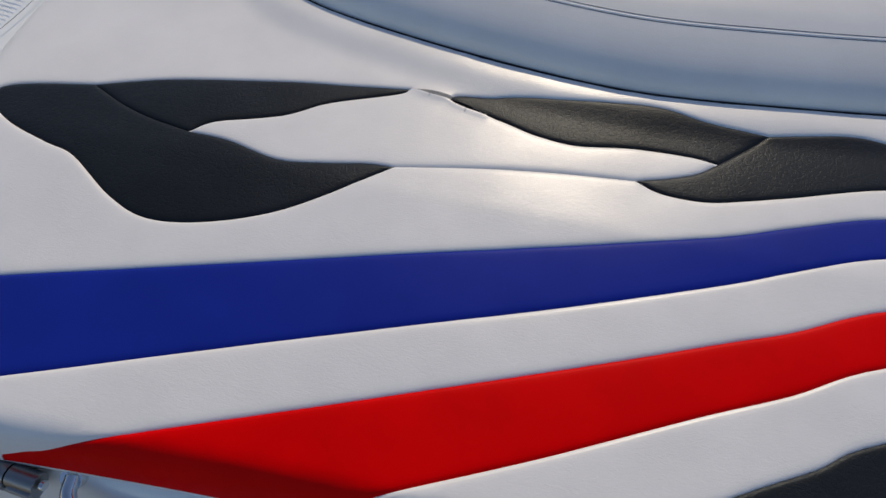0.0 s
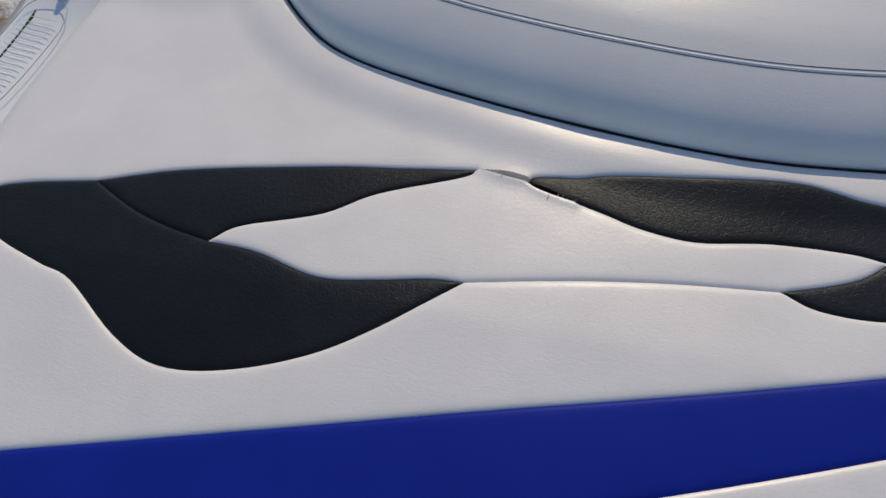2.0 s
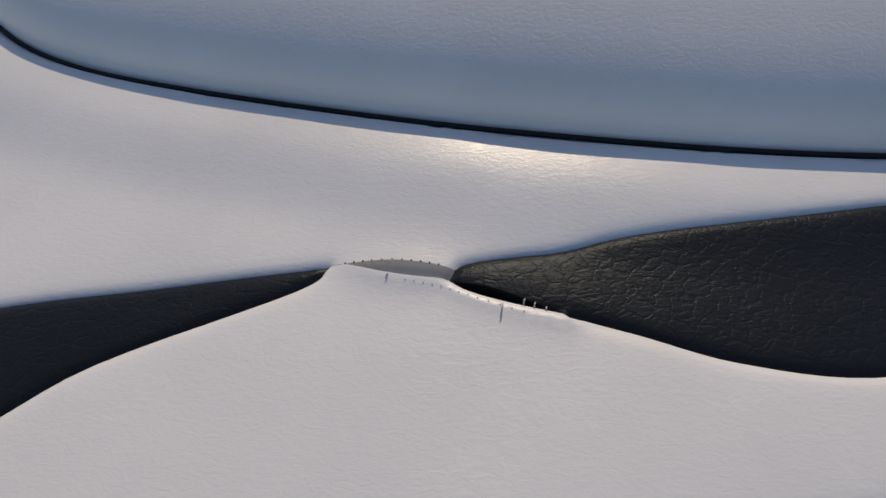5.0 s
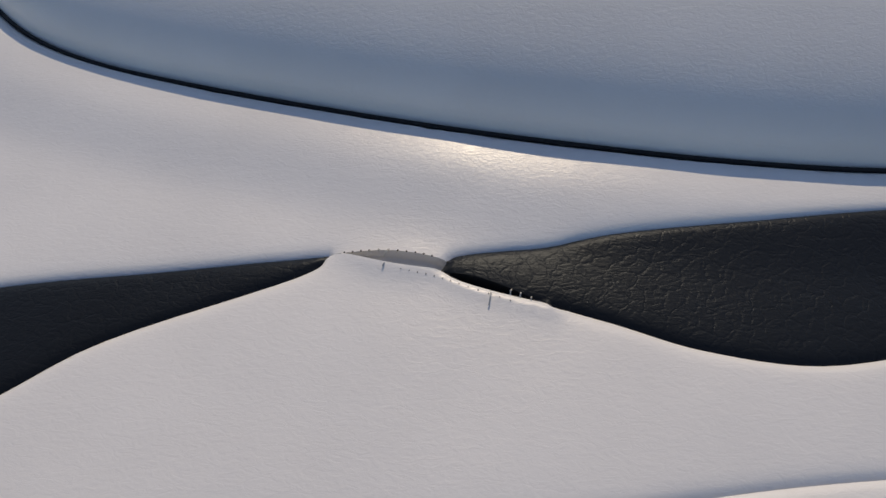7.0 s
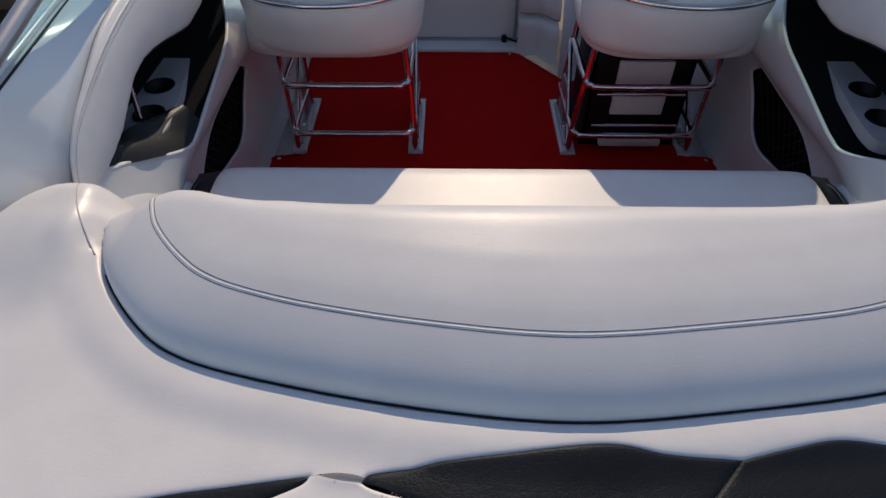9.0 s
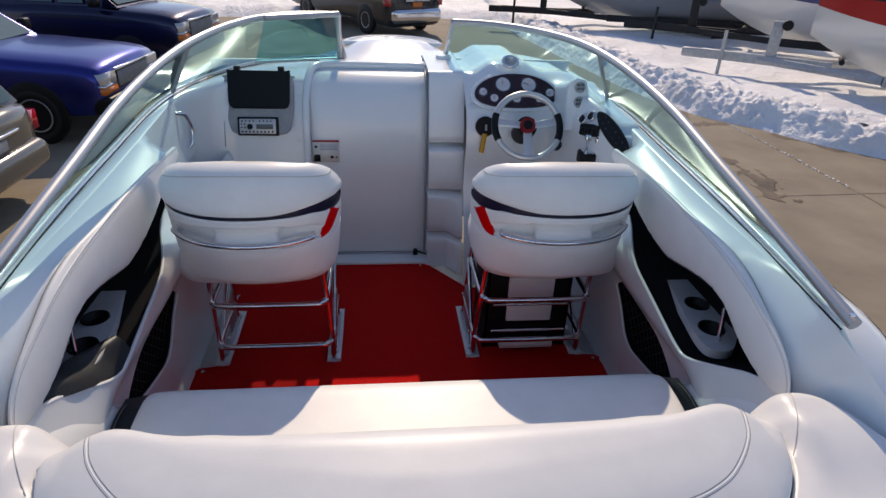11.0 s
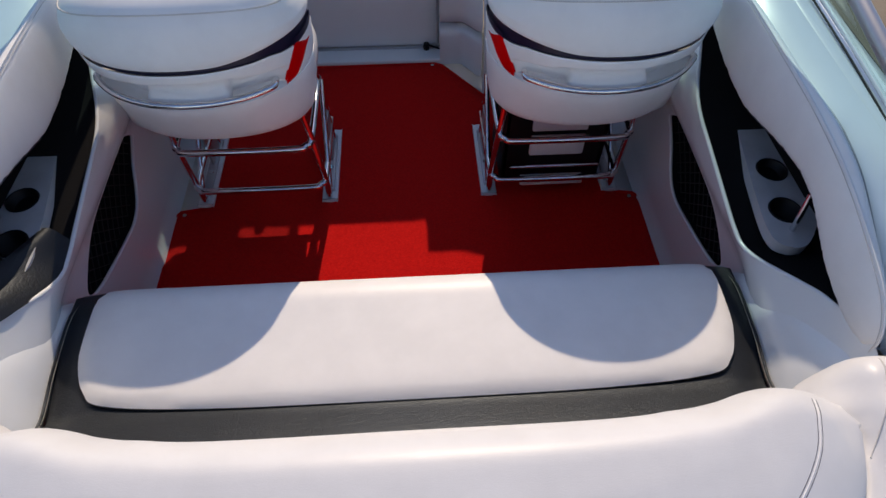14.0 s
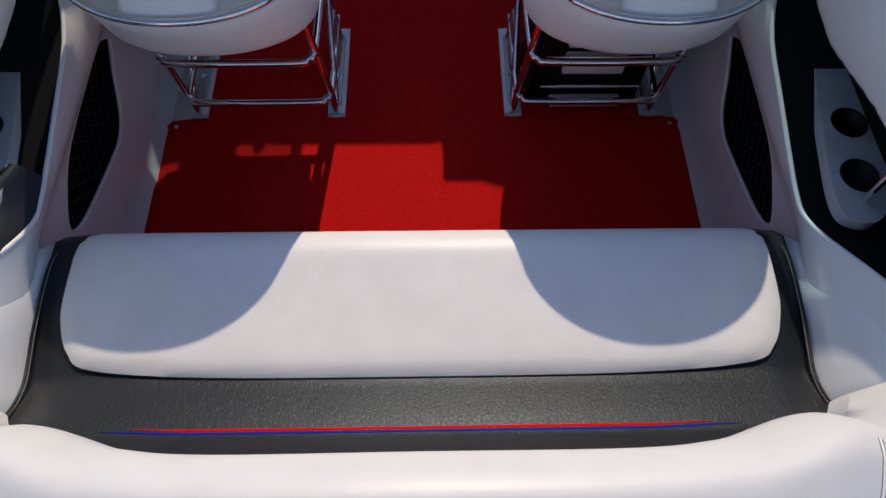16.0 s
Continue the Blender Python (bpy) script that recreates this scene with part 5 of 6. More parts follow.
for x in (-0.775, -0.565):
    part("hinge", box("hinge", (x - 0.015, 2.178, 0.955), (x + 0.015, 2.205, 0.984), BLACK, 0.004), gb, "small black hinge")
rd = thing("radio", (-0.68, 2.07, 0.7), "silver-faced marine radio with small black keys", "radio")
rm = dash_m(-0.68, 0.712) @ Matrix.Translation((0, 0, 0.012))
RFACE = material("silver_plastic", (0.55, 0.56, 0.57), 0.35, 0.3)
part("bezel", prism("bezel", [(-0.098, -0.045), (0.098, -0.045), (0.098, 0.045), (-0.098, 0.045)], 0.012, BLACK, rm), rd)
rm = rm @ Matrix.Translation((0, 0, 0.010))
part("face", prism("face", [(-0.088, -0.036), (0.086, -0.036), (0.086, 0.036), (-0.088, 0.036)], 0.008, RFACE, rm), rd)
rm = rm @ Matrix.Translation((0, 0, 0.007))
part("display", prism("display", [(-0.008, -0.014), (0.072, -0.014), (0.072, 0.010), (-0.008, 0.010)], 0.002, material("radio_display", (0.16, 0.18, 0.17), 0.2), rm, 0), rd, "grey liquid crystal display")
kn = disc("knob", (0, 0, 0), (0, 0, 1), 0.014, 0.010, BLACK, 18)
part("knob", moved(kn, rm @ Matrix.Translation((-0.038, -0.002, 0))), rd, "round black knob")
for k in range(9):
    part("key", moved(disc("key", (0, 0, 0), (0, 0, 1), 0.0048, 0.003, BLACK, 10), rm @ Matrix.Translation((-0.075 + k * 0.018, -0.026, 0))), rd)
for k in range(8):
    part("key", moved(disc("key", (0, 0, 0), (0, 0, 1), 0.0040, 0.003, BLACK, 10), rm @ Matrix.Translation((-0.075 + k * 0.018 + (0.012 if k > 3 else 0), 0.025, 0))), rd)
for k in range(4):
    part("key", moved(disc("key", (0, 0, 0), (0, 0, 1), 0.0040, 0.003, BLACK, 10), rm @ Matrix.Translation((-0.078 + (k % 2) * 0.016, 0.010 - (k // 2) * 0.016, 0))), rd)
gh = thing("grab_handle", (-0.97, 1.9, 0.74), "curved chrome grab handle on the side liner", "handle")
part("bar", tube([(-0.985, 1.83, 0.845), (-0.955, 1.86, 0.83), (-0.945, 1.90, 0.76), (-0.95, 1.88, 0.69), (-0.985, 1.85, 0.65)], 0.009, CHROME, "bar", 10, 6), gh)

# instrument panel
ip = thing("instrument_panel", (0.555, 2.0, 0.92), "oval dark red instrument panel with round white dials", "instrument panel")
PM = Matrix.Translation((0.569, 1.992, 0.922)) @ Matrix.Rotation(radians(90 - 42), 4, "X") @ Matrix.Scale(1.14, 4)
PANEL = material("dark_red_panel", (0.030, 0.006, 0.010), 0.25, coat=0.5)
ov = [(0.178 * math.copysign(abs(math.cos(a)) ** 0.9, math.cos(a)), 0.080 * math.sin(a) + 0.018 * math.cos(a) ** 2 * -1) for a in np.linspace(0, 2 * math.pi, 40, endpoint=False)]
part("surround", prism("surround", [(x * 1.10, y * 1.18) for x, y in ov], 0.012, GEL, PM @ Matrix.Translation((0, 0, -0.002))), ip)
part("face", prism("face", ov, 0.014, PANEL, PM @ Matrix.Translation((0, 0, 0.002)), 0.003), ip, "dark red panel face")
DIAL = material("dial_white", (0.62, 0.58, 0.60), 0.3, coat=0.6)
for x, y, r in ((-0.055, 0.026, 0.029), (0.055, 0.026, 0.029), (-0.142, -0.010, 0.016), (-0.096, -0.038, 0.016), (0.0, -0.040, 0.016), (0.100, -0.038, 0.016), (0.145, -0.010, 0.016)):
    d = part("dial", moved(disc("dial", (0, 0, 0), (0, 0, 1), r, 0.006, DIAL, 24, 0.002), PM @ Matrix.Translation((x, y, 0.014))), ip, "round white gauge")
    part("bezel", moved(ring("bezel", (0, 0, 0), (0, 0, 1), r * 1.05, 0.002, CHROME, 24), PM @ Matrix.Translation((x, y, 0.019))), d)
    part("needle", moved(box("needle", (-0.0008, -0.002, 0), (0.0008, r * 0.8, 0.001), BLACK, 0), PM @ Matrix.Translation((x, y, 0.0195)) @ Matrix.Rotation(0.7 + 9 * x, 4, "Z")), d)

# steering wheel
sw = thing("steering_wheel", (0.592, 1.80, 0.80), "three-spoke silver steering wheel with black grips and a red hub", "steering wheel")
SM = Matrix.Translation((0.583, 1.745, 0.828)) @ Matrix.Rotation(radians(90 - 35), 4, "X")
R = 0.152


def rim_bit(name, a0, a1, r, mat, label=""):
    pts = [SM @ Vector((R * math.cos(radians(a)), R * math.sin(radians(a)), 0)) for a in np.linspace(a0, a1, 18)]
    part(name, tube(pts, r, mat, name, 10, 2), sw, label)


SILVER = material("satin_silver", (0.62, 0.63, 0.64), 0.34, 0.5)
rim_bit("rim", 20, 160, 0.0145, SILVER)
rim_bit("rim", 205, 335, 0.0135, SILVER)
rim_bit("grip", -26, 21, 0.0165, BLACK, "black rubber grip")
rim_bit("grip", 159, 206, 0.0165, BLACK, "black rubber grip")
for a in (8, 172, 270):
    c, sn = math.cos(radians(a)), math.sin(radians(a))
    w = 0.016 if a != 270 else 0.020
    part("spoke", moved(prism("spoke", [(0.03, -w), (0.148, -w * 1.25), (0.148, w * 1.25), (0.03, w)], 0.006, SILVER, Matrix.Rotation(radians(a), 4, "Z")), SM @ Matrix.Translation((0, 0, -0.004))), sw, "flat silver spoke")
part("hub", moved(disc("hub", (0, 0, -0.01), (0, 0, 1), 0.036, 0.026, material("red_anodised", (0.35, 0.02, 0.02), 0.3, 0.5), 28), SM), sw, "red ringed hub")
part("horn_cap", moved(disc("horn_cap", (0, 0, 0.012), (0, 0, 1), 0.022, 0.008, BLACK, 24), SM), sw, "black centre cap")
part("column", moved(disc("column", (0, 0, -0.12), (0, 0, 1), 0.05, 0.115, BLACK, 24), SM), sw, "black steering column")
part("tilt_lever", moved(disc("tilt_lever", (0.150, -0.075, -0.07), (0, 0, 1), 0.022, 0.03, BLACK, 16), SM), sw, "black round lever knob")
ig = thing("ignition_panel", (0.425, 1.87, 0.80), "black ignition plate with a key on a yellow float", "ignition")
IM = Matrix.Translation((0.414, 1.885, 0.782)) @ Matrix.Rotation(radians(70), 4, "X")
part("plate", moved(disc("plate", (0, 0, 0), (0, 0, 1), 0.048, 0.010, BLACK, 24), IM), ig)
part("key", moved(box("key", (-0.004, -0.02, 0.01), (0.004, 0.008, 0.03), ALU, 0.001), IM), ig, "metal key")
YEL = material("yellow_plastic", (0.65, 0.32, 0.02), 0.5)
part("key_float", tube([(0.408, 1.855, 0.755), (0.403, 1.852, 0.71), (0.397, 1.85, 0.665)], 0.012, YEL, "key_float", 8, 3), ig, "yellow floating key tag")
# vents, switch panels, throttle, side speaker
pod = [(0.765, 0.80), (0.785, 0.975), (0.808, 1.015), (0.855, 1.018), (0.880, 0.985), (0.905, 0.80)]
front = [(x, 1.862 - (1.02 - z) * 0.36, z) for x, z in spline([(x, z) for x, z in pod], 5)]
v = []
for wide, drop, back in ((0.0, 0.0, -0.004), (0.80, 0.004, -0.003), (0.93, 0.002, -0.001), (1.0, 0.003, 0.006), (1.06, 0.010, 0.025), (1.2, 0.024, 0.06), (1.5, 0.045, 0.13), (1.9, 0.075, 0.30)):
    v += [((x - 0.835) * wide + 0.835, y + back, z - drop if z > 0.9 else z) for x, y, z in front]
part("vent_pod", data("vent_pod", v, grid_faces(8, len(front)), GEL), bulk, "smooth white vent pod")
for x, z in ((0.838, 0.984), (0.836, 0.920)):
    y = 1.862 - (1.02 - z) * 0.36
    vt = thing("dash_vent", (x, y, z), "round slotted grey vent on the dash", "vent", "dash vents")
    M = Matrix.Translation((x, y - 0.006, z)) @ Matrix.Rotation(radians(70), 4, "X")
    part("vent_ring", moved(disc("vent_ring", (0, 0, 0), (0, 0, 1), 0.026, 0.009, GREY, 24), M), vt)
    for k in range(3):
        part("slot", moved(box("slot", (-0.016 + k * 0.012, -0.014, 0.007), (-0.009 + k * 0.012, 0.014, 0.0105), BLACK, 0.001), M), vt)
    part("divider", moved(box("divider", (-0.019, -0.003, 0.007), (0.019, 0.003, 0.0125), GREY, 0.001), M), vt)
sp = thing("switch_panel", (0.79, 1.70, 0.85), "glossy black rocker switch panel", "switch panel")
M = on_console(0.852, 0.822, 0.0, -18)
part("plate", moved(prism("plate", spline([(-0.055, -0.024), (0.055, -0.024), (0.062, 0.0), (0.055, 0.026), (-0.055, 0.026), (-0.062, 0.0)], 3, True), 0.012, BLACK), M), sp)
for k in range(4):
    part("rocker", moved(box("rocker", (-0.046 + k * 0.024, -0.012, 0.010), (-0.028 + k * 0.024, 0.012, 0.018), BLACK, 0.003), M), sp)
gl = thing("gauge_strip", (0.79, 1.76, 0.9), "small chrome-rimmed gauge strip", "gauge")
M = on_console(0.845, 0.880, 0.0, -18)
part("bezel", moved(prism("bezel", spline([(-0.048, -0.018), (-0.03, -0.025), (0.03, -0.025), (0.048, -0.018), (0.050, 0.0), (0.048, 0.018), (0.03, 0.025), (-0.03, 0.025), (-0.048, 0.018), (-0.050, 0.0)], 3, True), 0.008, SILVER), M), gl, "silver bezel")
for k in (-1, 1):
    part("gauge", moved(disc("gauge", (k * 0.026, 0, 0), (0, 0, 1), 0.020, 0.010, BLACK, 20), M), gl)
    part("gauge_rim", moved(ring("gauge_rim", (k * 0.026, 0, 0.010), (0, 0, 1), 0.020, 0.003, CHROME, 20), M), gl)
th = thing("throttle", (0.86, 1.60, 0.74), "chrome twin throttle levers on a black base", "throttle")
P = on_console(0.862, 0.735).translation
part("base", box("base", (P[0] - 0.045, P[1] - 0.045, P[2] - 0.05), (P[0] + 0.045, P[1] + 0.05, P[2] + 0.012), BLACK, 0.012, 3), th)
part("cover_plate", box("cover_plate", (P[0] - 0.036, P[1] - 0.036, P[2] + 0.008), (P[0] + 0.036, P[1] + 0.04, P[2] + 0.017), CHROME, 0.004), th, "polished cover plate")
for k, dz in ((-1, 0.0), (1, -0.012)):
    part("lever", tube([(P[0] + k * 0.020, P[1], P[2] + 0.01), (P[0] + k * 0.021, P[1] - 0.012, P[2] + 0.045 + dz), (P[0] + k * 0.024, P[1] - 0.018, P[2] + 0.075 + dz)], 0.0065, CHROME, "lever", 10, 4), th, "chrome lever")
    part("grip", box("grip", (P[0] + k * 0.024 - 0.015, P[1] - 0.032, P[2] + 0.068 + dz), (P[0] + k * 0.024 + 0.015, P[1] - 0.008, P[2] + 0.096 + dz), CHROME, 0.008, 3), th, "chrome grip")
spk = thing("side_speaker", (0.94, 1.60, 0.84), "long oval black speaker grille on the side liner", "speaker")
sy = Vector((-0.063, 0.231, 0.113)).normalized()
sz = Vector((-0.72, -0.42, 0.55))
sz = (sz - sy * sz.dot(sy)).normalized()
M = Matrix.Translation(Vector((0.918, 1.545, 0.852)) + sz * 0.004) @ Matrix((sy.cross(sz), sy, sz)).transposed().to_4x4()
ovl = [(0.036 * math.cos(a), 0.138 * math.sin(a)) for a in np.linspace(0, 2 * math.pi, 40, endpoint=False)]
part("grille", prism("grille", ovl, 0.016, BLACK, M, 0.005), spk)
# grey dots painted for the small glints on the glossy grille
for k in range(14):
    y0 = -0.105 + k * 0.016
    part("glint_dot", moved(disc("glint_dot", ((-0.012 if k % 2 else 0.012), y0, 0.015), (0, 0, 1), 0.0016, 0.002, GREY, 8), M), spk)
cp = thing("compass", (0.565, 2.22, 1.05), "small chrome-ringed compass on the dashboard", "compass")
part("bezel", ring("bezel", (0.552, 2.085, 1.048), (0, -0.5, 0.85), 0.036, 0.009, CHROME, 28), cp)
part("bowl", disc("bowl", (0.552, 2.095, 1.025), (0, -0.5, 0.85), 0.036, 0.026, GREY, 24, -0.006), cp, "grey compass bowl")
part("foot", disc("foot", (0.552, 2.105, 0.985), (0, 0, 1), 0.055, 0.05, GEL, 24), cp)

# ---------------------------------------------------------------- windscreen
BASE_R = spline([(0.285, 2.62, 0.955), (0.50, 2.60, 0.955), (0.78, 2.42, 0.945), (0.97, 2.12, 0.92), (1.04, 1.75, 0.900), (1.02, 1.20, 0.885), (0.995, 0.75, 0.874), (0.960, 0.40, 0.868), (0.922, 0.098, 0.866)], 6)
TOP_R = spline([(0.300, 2.40, 1.185), (0.48, 2.32, 1.19), (0.66, 2.08, 1.195), (0.775, 1.75, 1.195), (0.825, 1.40, 1.175), (0.865, 1.02, 1.115), (0.88, 0.66, 1.035), (0.905, 0.34, 0.950), (0.930, 0.085, 0.876)], 6)
ws = thing("windscreen", (0, 2.0, 0.9), "wraparound green-tinted windscreen in an aluminium frame", "windscreen")
for s in (-1, 1):
    a, b = BASE_R * np.array((s, 1, 1)), TOP_R * np.array((s, 1, 1))
    if s < 0:
        b[:, 2] += 0.02 * smooth01((b[:, 1] - 1.6) / 0.6)
    rows = [a + (b - a) * t + np.array((s * 0.012, 0.012, 0)) * math.sin(math.pi * t) for t in np.linspace(0.02, 0.98, 7)]
    g = part("pane", data("pane", np.concatenate(rows), grid_faces(7, len(a)), GLASS), ws, "curved green-tinted pane")
    part("top_rail", tube(b, 0.016, ALU, "top_rail", 10, 1, smooth_path=False), ws, "brushed aluminium top rail")
    part("bottom_rail", tube(a + np.array((0, 0, 0.002)), 0.006, GEL, "bottom_rail", 8, 1, smooth_path=False), ws)
    part("gasket", tube(a + np.array((-s * 0.014, -0.006, -0.006)), 0.0024, RUBBER, "gasket", 8, 1, smooth_path=False), ws, "black rubber gasket")
    part("post", tube([a[0], b[0]], 0.014, ALU, "post", 8, 2), ws)
    m = 21
    part("mullion", tube([a[m], b[m]], 0.009, GREY, "mullion", 8, 2), ws, "grey corner stay")
    part("end_screw", disc("end_screw", (s * 0.915, 0.085, 0.898), (0, 0, 1), 0.007, 0.005, CHROME, 10), ws)
# the middle pane, folded open against the port pane
fa, fb = np.array((-0.30, 2.56, 0.96)), np.array((-0.285, 2.34, 1.215))
ga, gb2 = np.array((-0.72, 2.38, 0.965)), np.array((-0.60, 2.07, 1.222))
pane = [fa + (ga - fa) * t for t in np.linspace(0, 1, 6)] + [fb + (gb2 - fb) * t for t in np.linspace(0, 1, 6)]
g = part("folding_pane", data("folding_pane", pane, grid_faces(2, 6), GLASS_DOUBLE), ws, "middle pane folded open")
g.visible_shadow = False
part("folding_frame", tube([fa, fb], 0.013, ALU, "folding_frame", 8, 2), ws)
part("folding_frame", tube([fb, gb2], 0.014, ALU, "folding_frame", 8, 2), ws)
part("folding_frame", tube([fa, ga], 0.008, ALU, "folding_frame", 8, 2), ws)
part("stay", tube([(-0.265, 2.60, 0.96), (-0.285, 2.50, 1.08), (-0.29, 2.40, 1.20)], 0.006, CHROME, "stay", 8, 3), ws, "steel stay")
part("stay", tube([(0.275, 2.58, 0.97), (0.295, 2.48, 1.09)], 0.007, CHROME, "stay", 8, 3), ws, "steel stay")
lk = thing("screen_latch", (0.27, 2.47, 0.99), "white oval latch for the folding screen", "latch")
part("body", moved(disc("body", (0, 0, 0), (0, 0, 1), 0.035, 0.022, GEL, 22), Matrix.Translation((0.262, 2.46, 0.985)) @ Matrix.Diagonal((1.2, 1, 1, 1))), lk)

# ---------------------------------------------------------------- stern fittings
HINGE = material("weathered_steel", (0.30, 0.30, 0.30), 0.36, 1.0)
relief(HINGE, [("noise", 160.0, 0.15, 0.001)], (8, 1, 1))
for s in (-1, 1):
    hg = thing("steel_hinge", (s * 0.70, -1.04, 0.45), "stainless steel hinge under the edge of the sun pad", "hinge", "transom hinges")
    d0, d1 = Vector((s * 0.696, -1.056, 0.590)), Vector((s * 0.590, -1.064, 0.585))
    for k in range(3):
        p0, p1 = d0.lerp(d1, k / 3 + 0.01), d0.lerp(d1, (k + 1) / 3 - 0.01)
        part("knuckle", tube([p0, p1], 0.0125, HINGE, "knuckle", 14, 1, smooth_path=False), hg)
        part("lug", moved(box("lug", (-0.016, -0.013, -0.018), (0.016, 0.010, 0.002), HINGE, 0.003), Matrix.Translation(p0.lerp(p1, 0.5) + Vector((0, -0.004, 0))) @ Matrix.Rotation(s * radians(4), 4, "Z")), hg)
    for k in (0.0, 1.0):
        part("pin_cap", disc("pin_cap", tuple(d0.lerp(d1, k * 1.02 - 0.01)), tuple(d1 - d0), 0.006, 0.005, CHROME, 12), hg)
    part("leaf", moved(box("leaf", (-0.050, -0.008, -0.026), (0.050, -0.003, -0.006), HINGE, 0.002), Matrix.Translation((s * 0.643, -1.068, 0.588)) @ Matrix.Rotation(s * radians(4), 4, "Z")), hg, "flat steel hinge leaf")
    hd = thing("stern_grab_handle", (s * 0.5, -1.08, 0.4), "bent chrome grab handle on the transom", "handle", "transom handles")
    part("bar", tube([(s * 0.560, -1.048, 0.585), (s * 0.556, -1.068, 0.582), (s * 0.540, -1.084, 0.572), (s * 0.505, -1.094, 0.566), (s * 0.46, -1.096, 0.566), (s * 0.41, -1.084, 0.572), (s * 0.383, -1.062, 0.582), (s * 0.376, -1.040, 0.585)], 0.0085, CHROME, "bar", 10, 6), hd)
    for x, y in ((0.561, -1.046), (0.375, -1.038)):
        part("foot", disc("foot", (s * x, y, 0.578), (0, -0.5, 0.85), 0.014, 0.010, CHROME, 16), hd)
    for x, y in ((1.008, -0.545), (0.920, -0.872), (1.02, -0.22)):
        sc = thing("snap_stud", (s * x, y, float(deck_z(y))), "small chrome canvas stud on the side deck", "stud", "canvas studs")
        zt = float(deck_z(y)) + 0.012
        part("base", disc("base", (s * x, y, zt - 0.004), (0, 0, 1), 0.0085, 0.005, CHROME, 14), sc)
        part("cap", disc("cap", (s * x, y, zt + 0.001), (0, 0, 1), 0.0052, 0.007, CHROME, 14), sc)
    # ribbed step plate moulded into the side deck
    tp = thing("tread_plate", (s * 1.03, -0.38, 0.66), "ribbed non-slip tread moulded in the side deck", "tread", "side treads")
    yy = -0.38
    o = spline([(-0.035, -0.115), (-0.012, -0.128), (0.022, -0.105), (0.040, 0.0), (0.040, 0.13), (-0.03, 0.13), (-0.045, 0.0)], 5, True)
    part("edge", tube([(s * (1.03 + p[0]), yy + p[1], float(deck_z(yy + p[1])) + 0.012) for p in o], 0.0006, GREY, "edge", 5, 1, True), tp)
    for k in range(20):
        y0 = yy - 0.095 + k * 0.0105
        part("rib", tube([(s * 1.005, y0, float(deck_z(y0)) + 0.012), (s * 1.06, y0 + 0.006, float(deck_z(y0)) + 0.012)], 0.0006, GEL, "rib", 5, 1), tp)
tl = thing("stern_locker_latch", (-0.61, -1.17, 0.36), "black latch box on the transom step", "latch")
part("body", box("body", (-0.66, -1.19, 0.32), (-0.56, -1.06, 0.42), BLACK, 0.012), tl)
part("plate", box("plate", (-0.65, -1.185, 0.415), (-0.575, -1.09, 0.435), ALU, 0.004), tl)
ln = thing("stern_light", (-0.955, -1.13, 0.25), "round black fitting on the transom", "fitting")
part("cup", disc("cup", (-0.985, -1.155, 0.25), (0, -0.95, 0.3), 0.035, 0.02, BLACK, 22), ln)
part("screw", disc("screw", (-0.926, -1.118, 0.38), (0, -0.95, 0.3), 0.007, 0.01, BLACK, 12), ln)

# ---------------------------------------------------------------- yard: ground, snow, vehicles, boats
GZ = -1.05
CONC = material("yard_concrete", (0.28, 0.23, 0.17), 0.85)
nz = shaded_colour(CONC, (0.20, 0.16, 0.115), (0.33, 0.275, 0.20), 0.9, 0.30, 0.72, 9.0)
relief(CONC, [("noise", 3.0, 0.3, 0.02), ("noise", 90.0, 0.4, 0.006)])
WET = material("wet_concrete", (0.13, 0.10, 0.072), 0.6, spec=0.25)
shaded_colour(WET, (0.10, 0.078, 0.056), (0.20, 0.155, 0.11), 2.5, 0.3, 0.7, 8.0)
ICE = material("trodden_ice", (0.62, 0.62, 0.62), 0.45)
shaded_colour(ICE, (0.30, 0.25, 0.20), (0.75, 0.74, 0.73), 5.0, 0.42, 0.60, 8.0)
relief(ICE, [("noise", 14.0, 0.8, 0.05)])
SNOW = material("snow", (0.84, 0.85, 0.88), 0.65)
shaded_colour(SNOW, (0.74, 0.74, 0.76), (0.87, 0.88, 0.90), 1.2, 0.3, 0.6, 8.0)
relief(SNOW, [("noise", 6.0, 0.6, 0.08), ("noise", 22.0, 0.6, 0.03), ("noise", 90.0, 0.5, 0.012)])
gr = np.array([(-400.0, -400.0), (400, -400), (400, 400), (-400, 400)])
ground = tagged(part("ground", data("ground", [(x, y, GZ) for x, y in gr], [(0, 1, 2, 3)], CONC, False)), "tan concrete boatyard with damp patches and cracks", "ground", kind="structure")


# melt water spreading from the snow bank: soaked concrete with a ragged outline
RUNS = [([(4.70, 6.05), (4.78, 5.75), (4.62, 5.40)], 0.17), ([(4.62, 6.85), (4.72, 6.50), (4.73, 6.15)], 0.07), ([(4.30, 6.50), (4.70, 6.42)], 0.06), ([(4.06, 6.0), (4.18, 5.75), (4.10, 5.42)], 0.17), ([(4.20, 6.45), (4.30, 6.9), (4.40, 7.3), (4.35, 7.9), (4.50, 8.4), (4.60, 9.3)], 0.15), ([(4.4, 7.27), (4.66, 7.27)], 0.05),
        ([(4.45, 8.31), (5.60, 8.38)], 0.09), ([(4.9, 8.5), (5.30, 9.2)], 0.10), ([(5.05, 10.6), (5.55, 9.55), (5.92, 8.75), (6.25, 7.9), (6.65, 7.1)], 0.13)]
step = 0.02
gx, gy = np.meshgrid(np.arange(3.5, 6.9, step), np.arange(5.1, 10.8, step), indexing="ij")
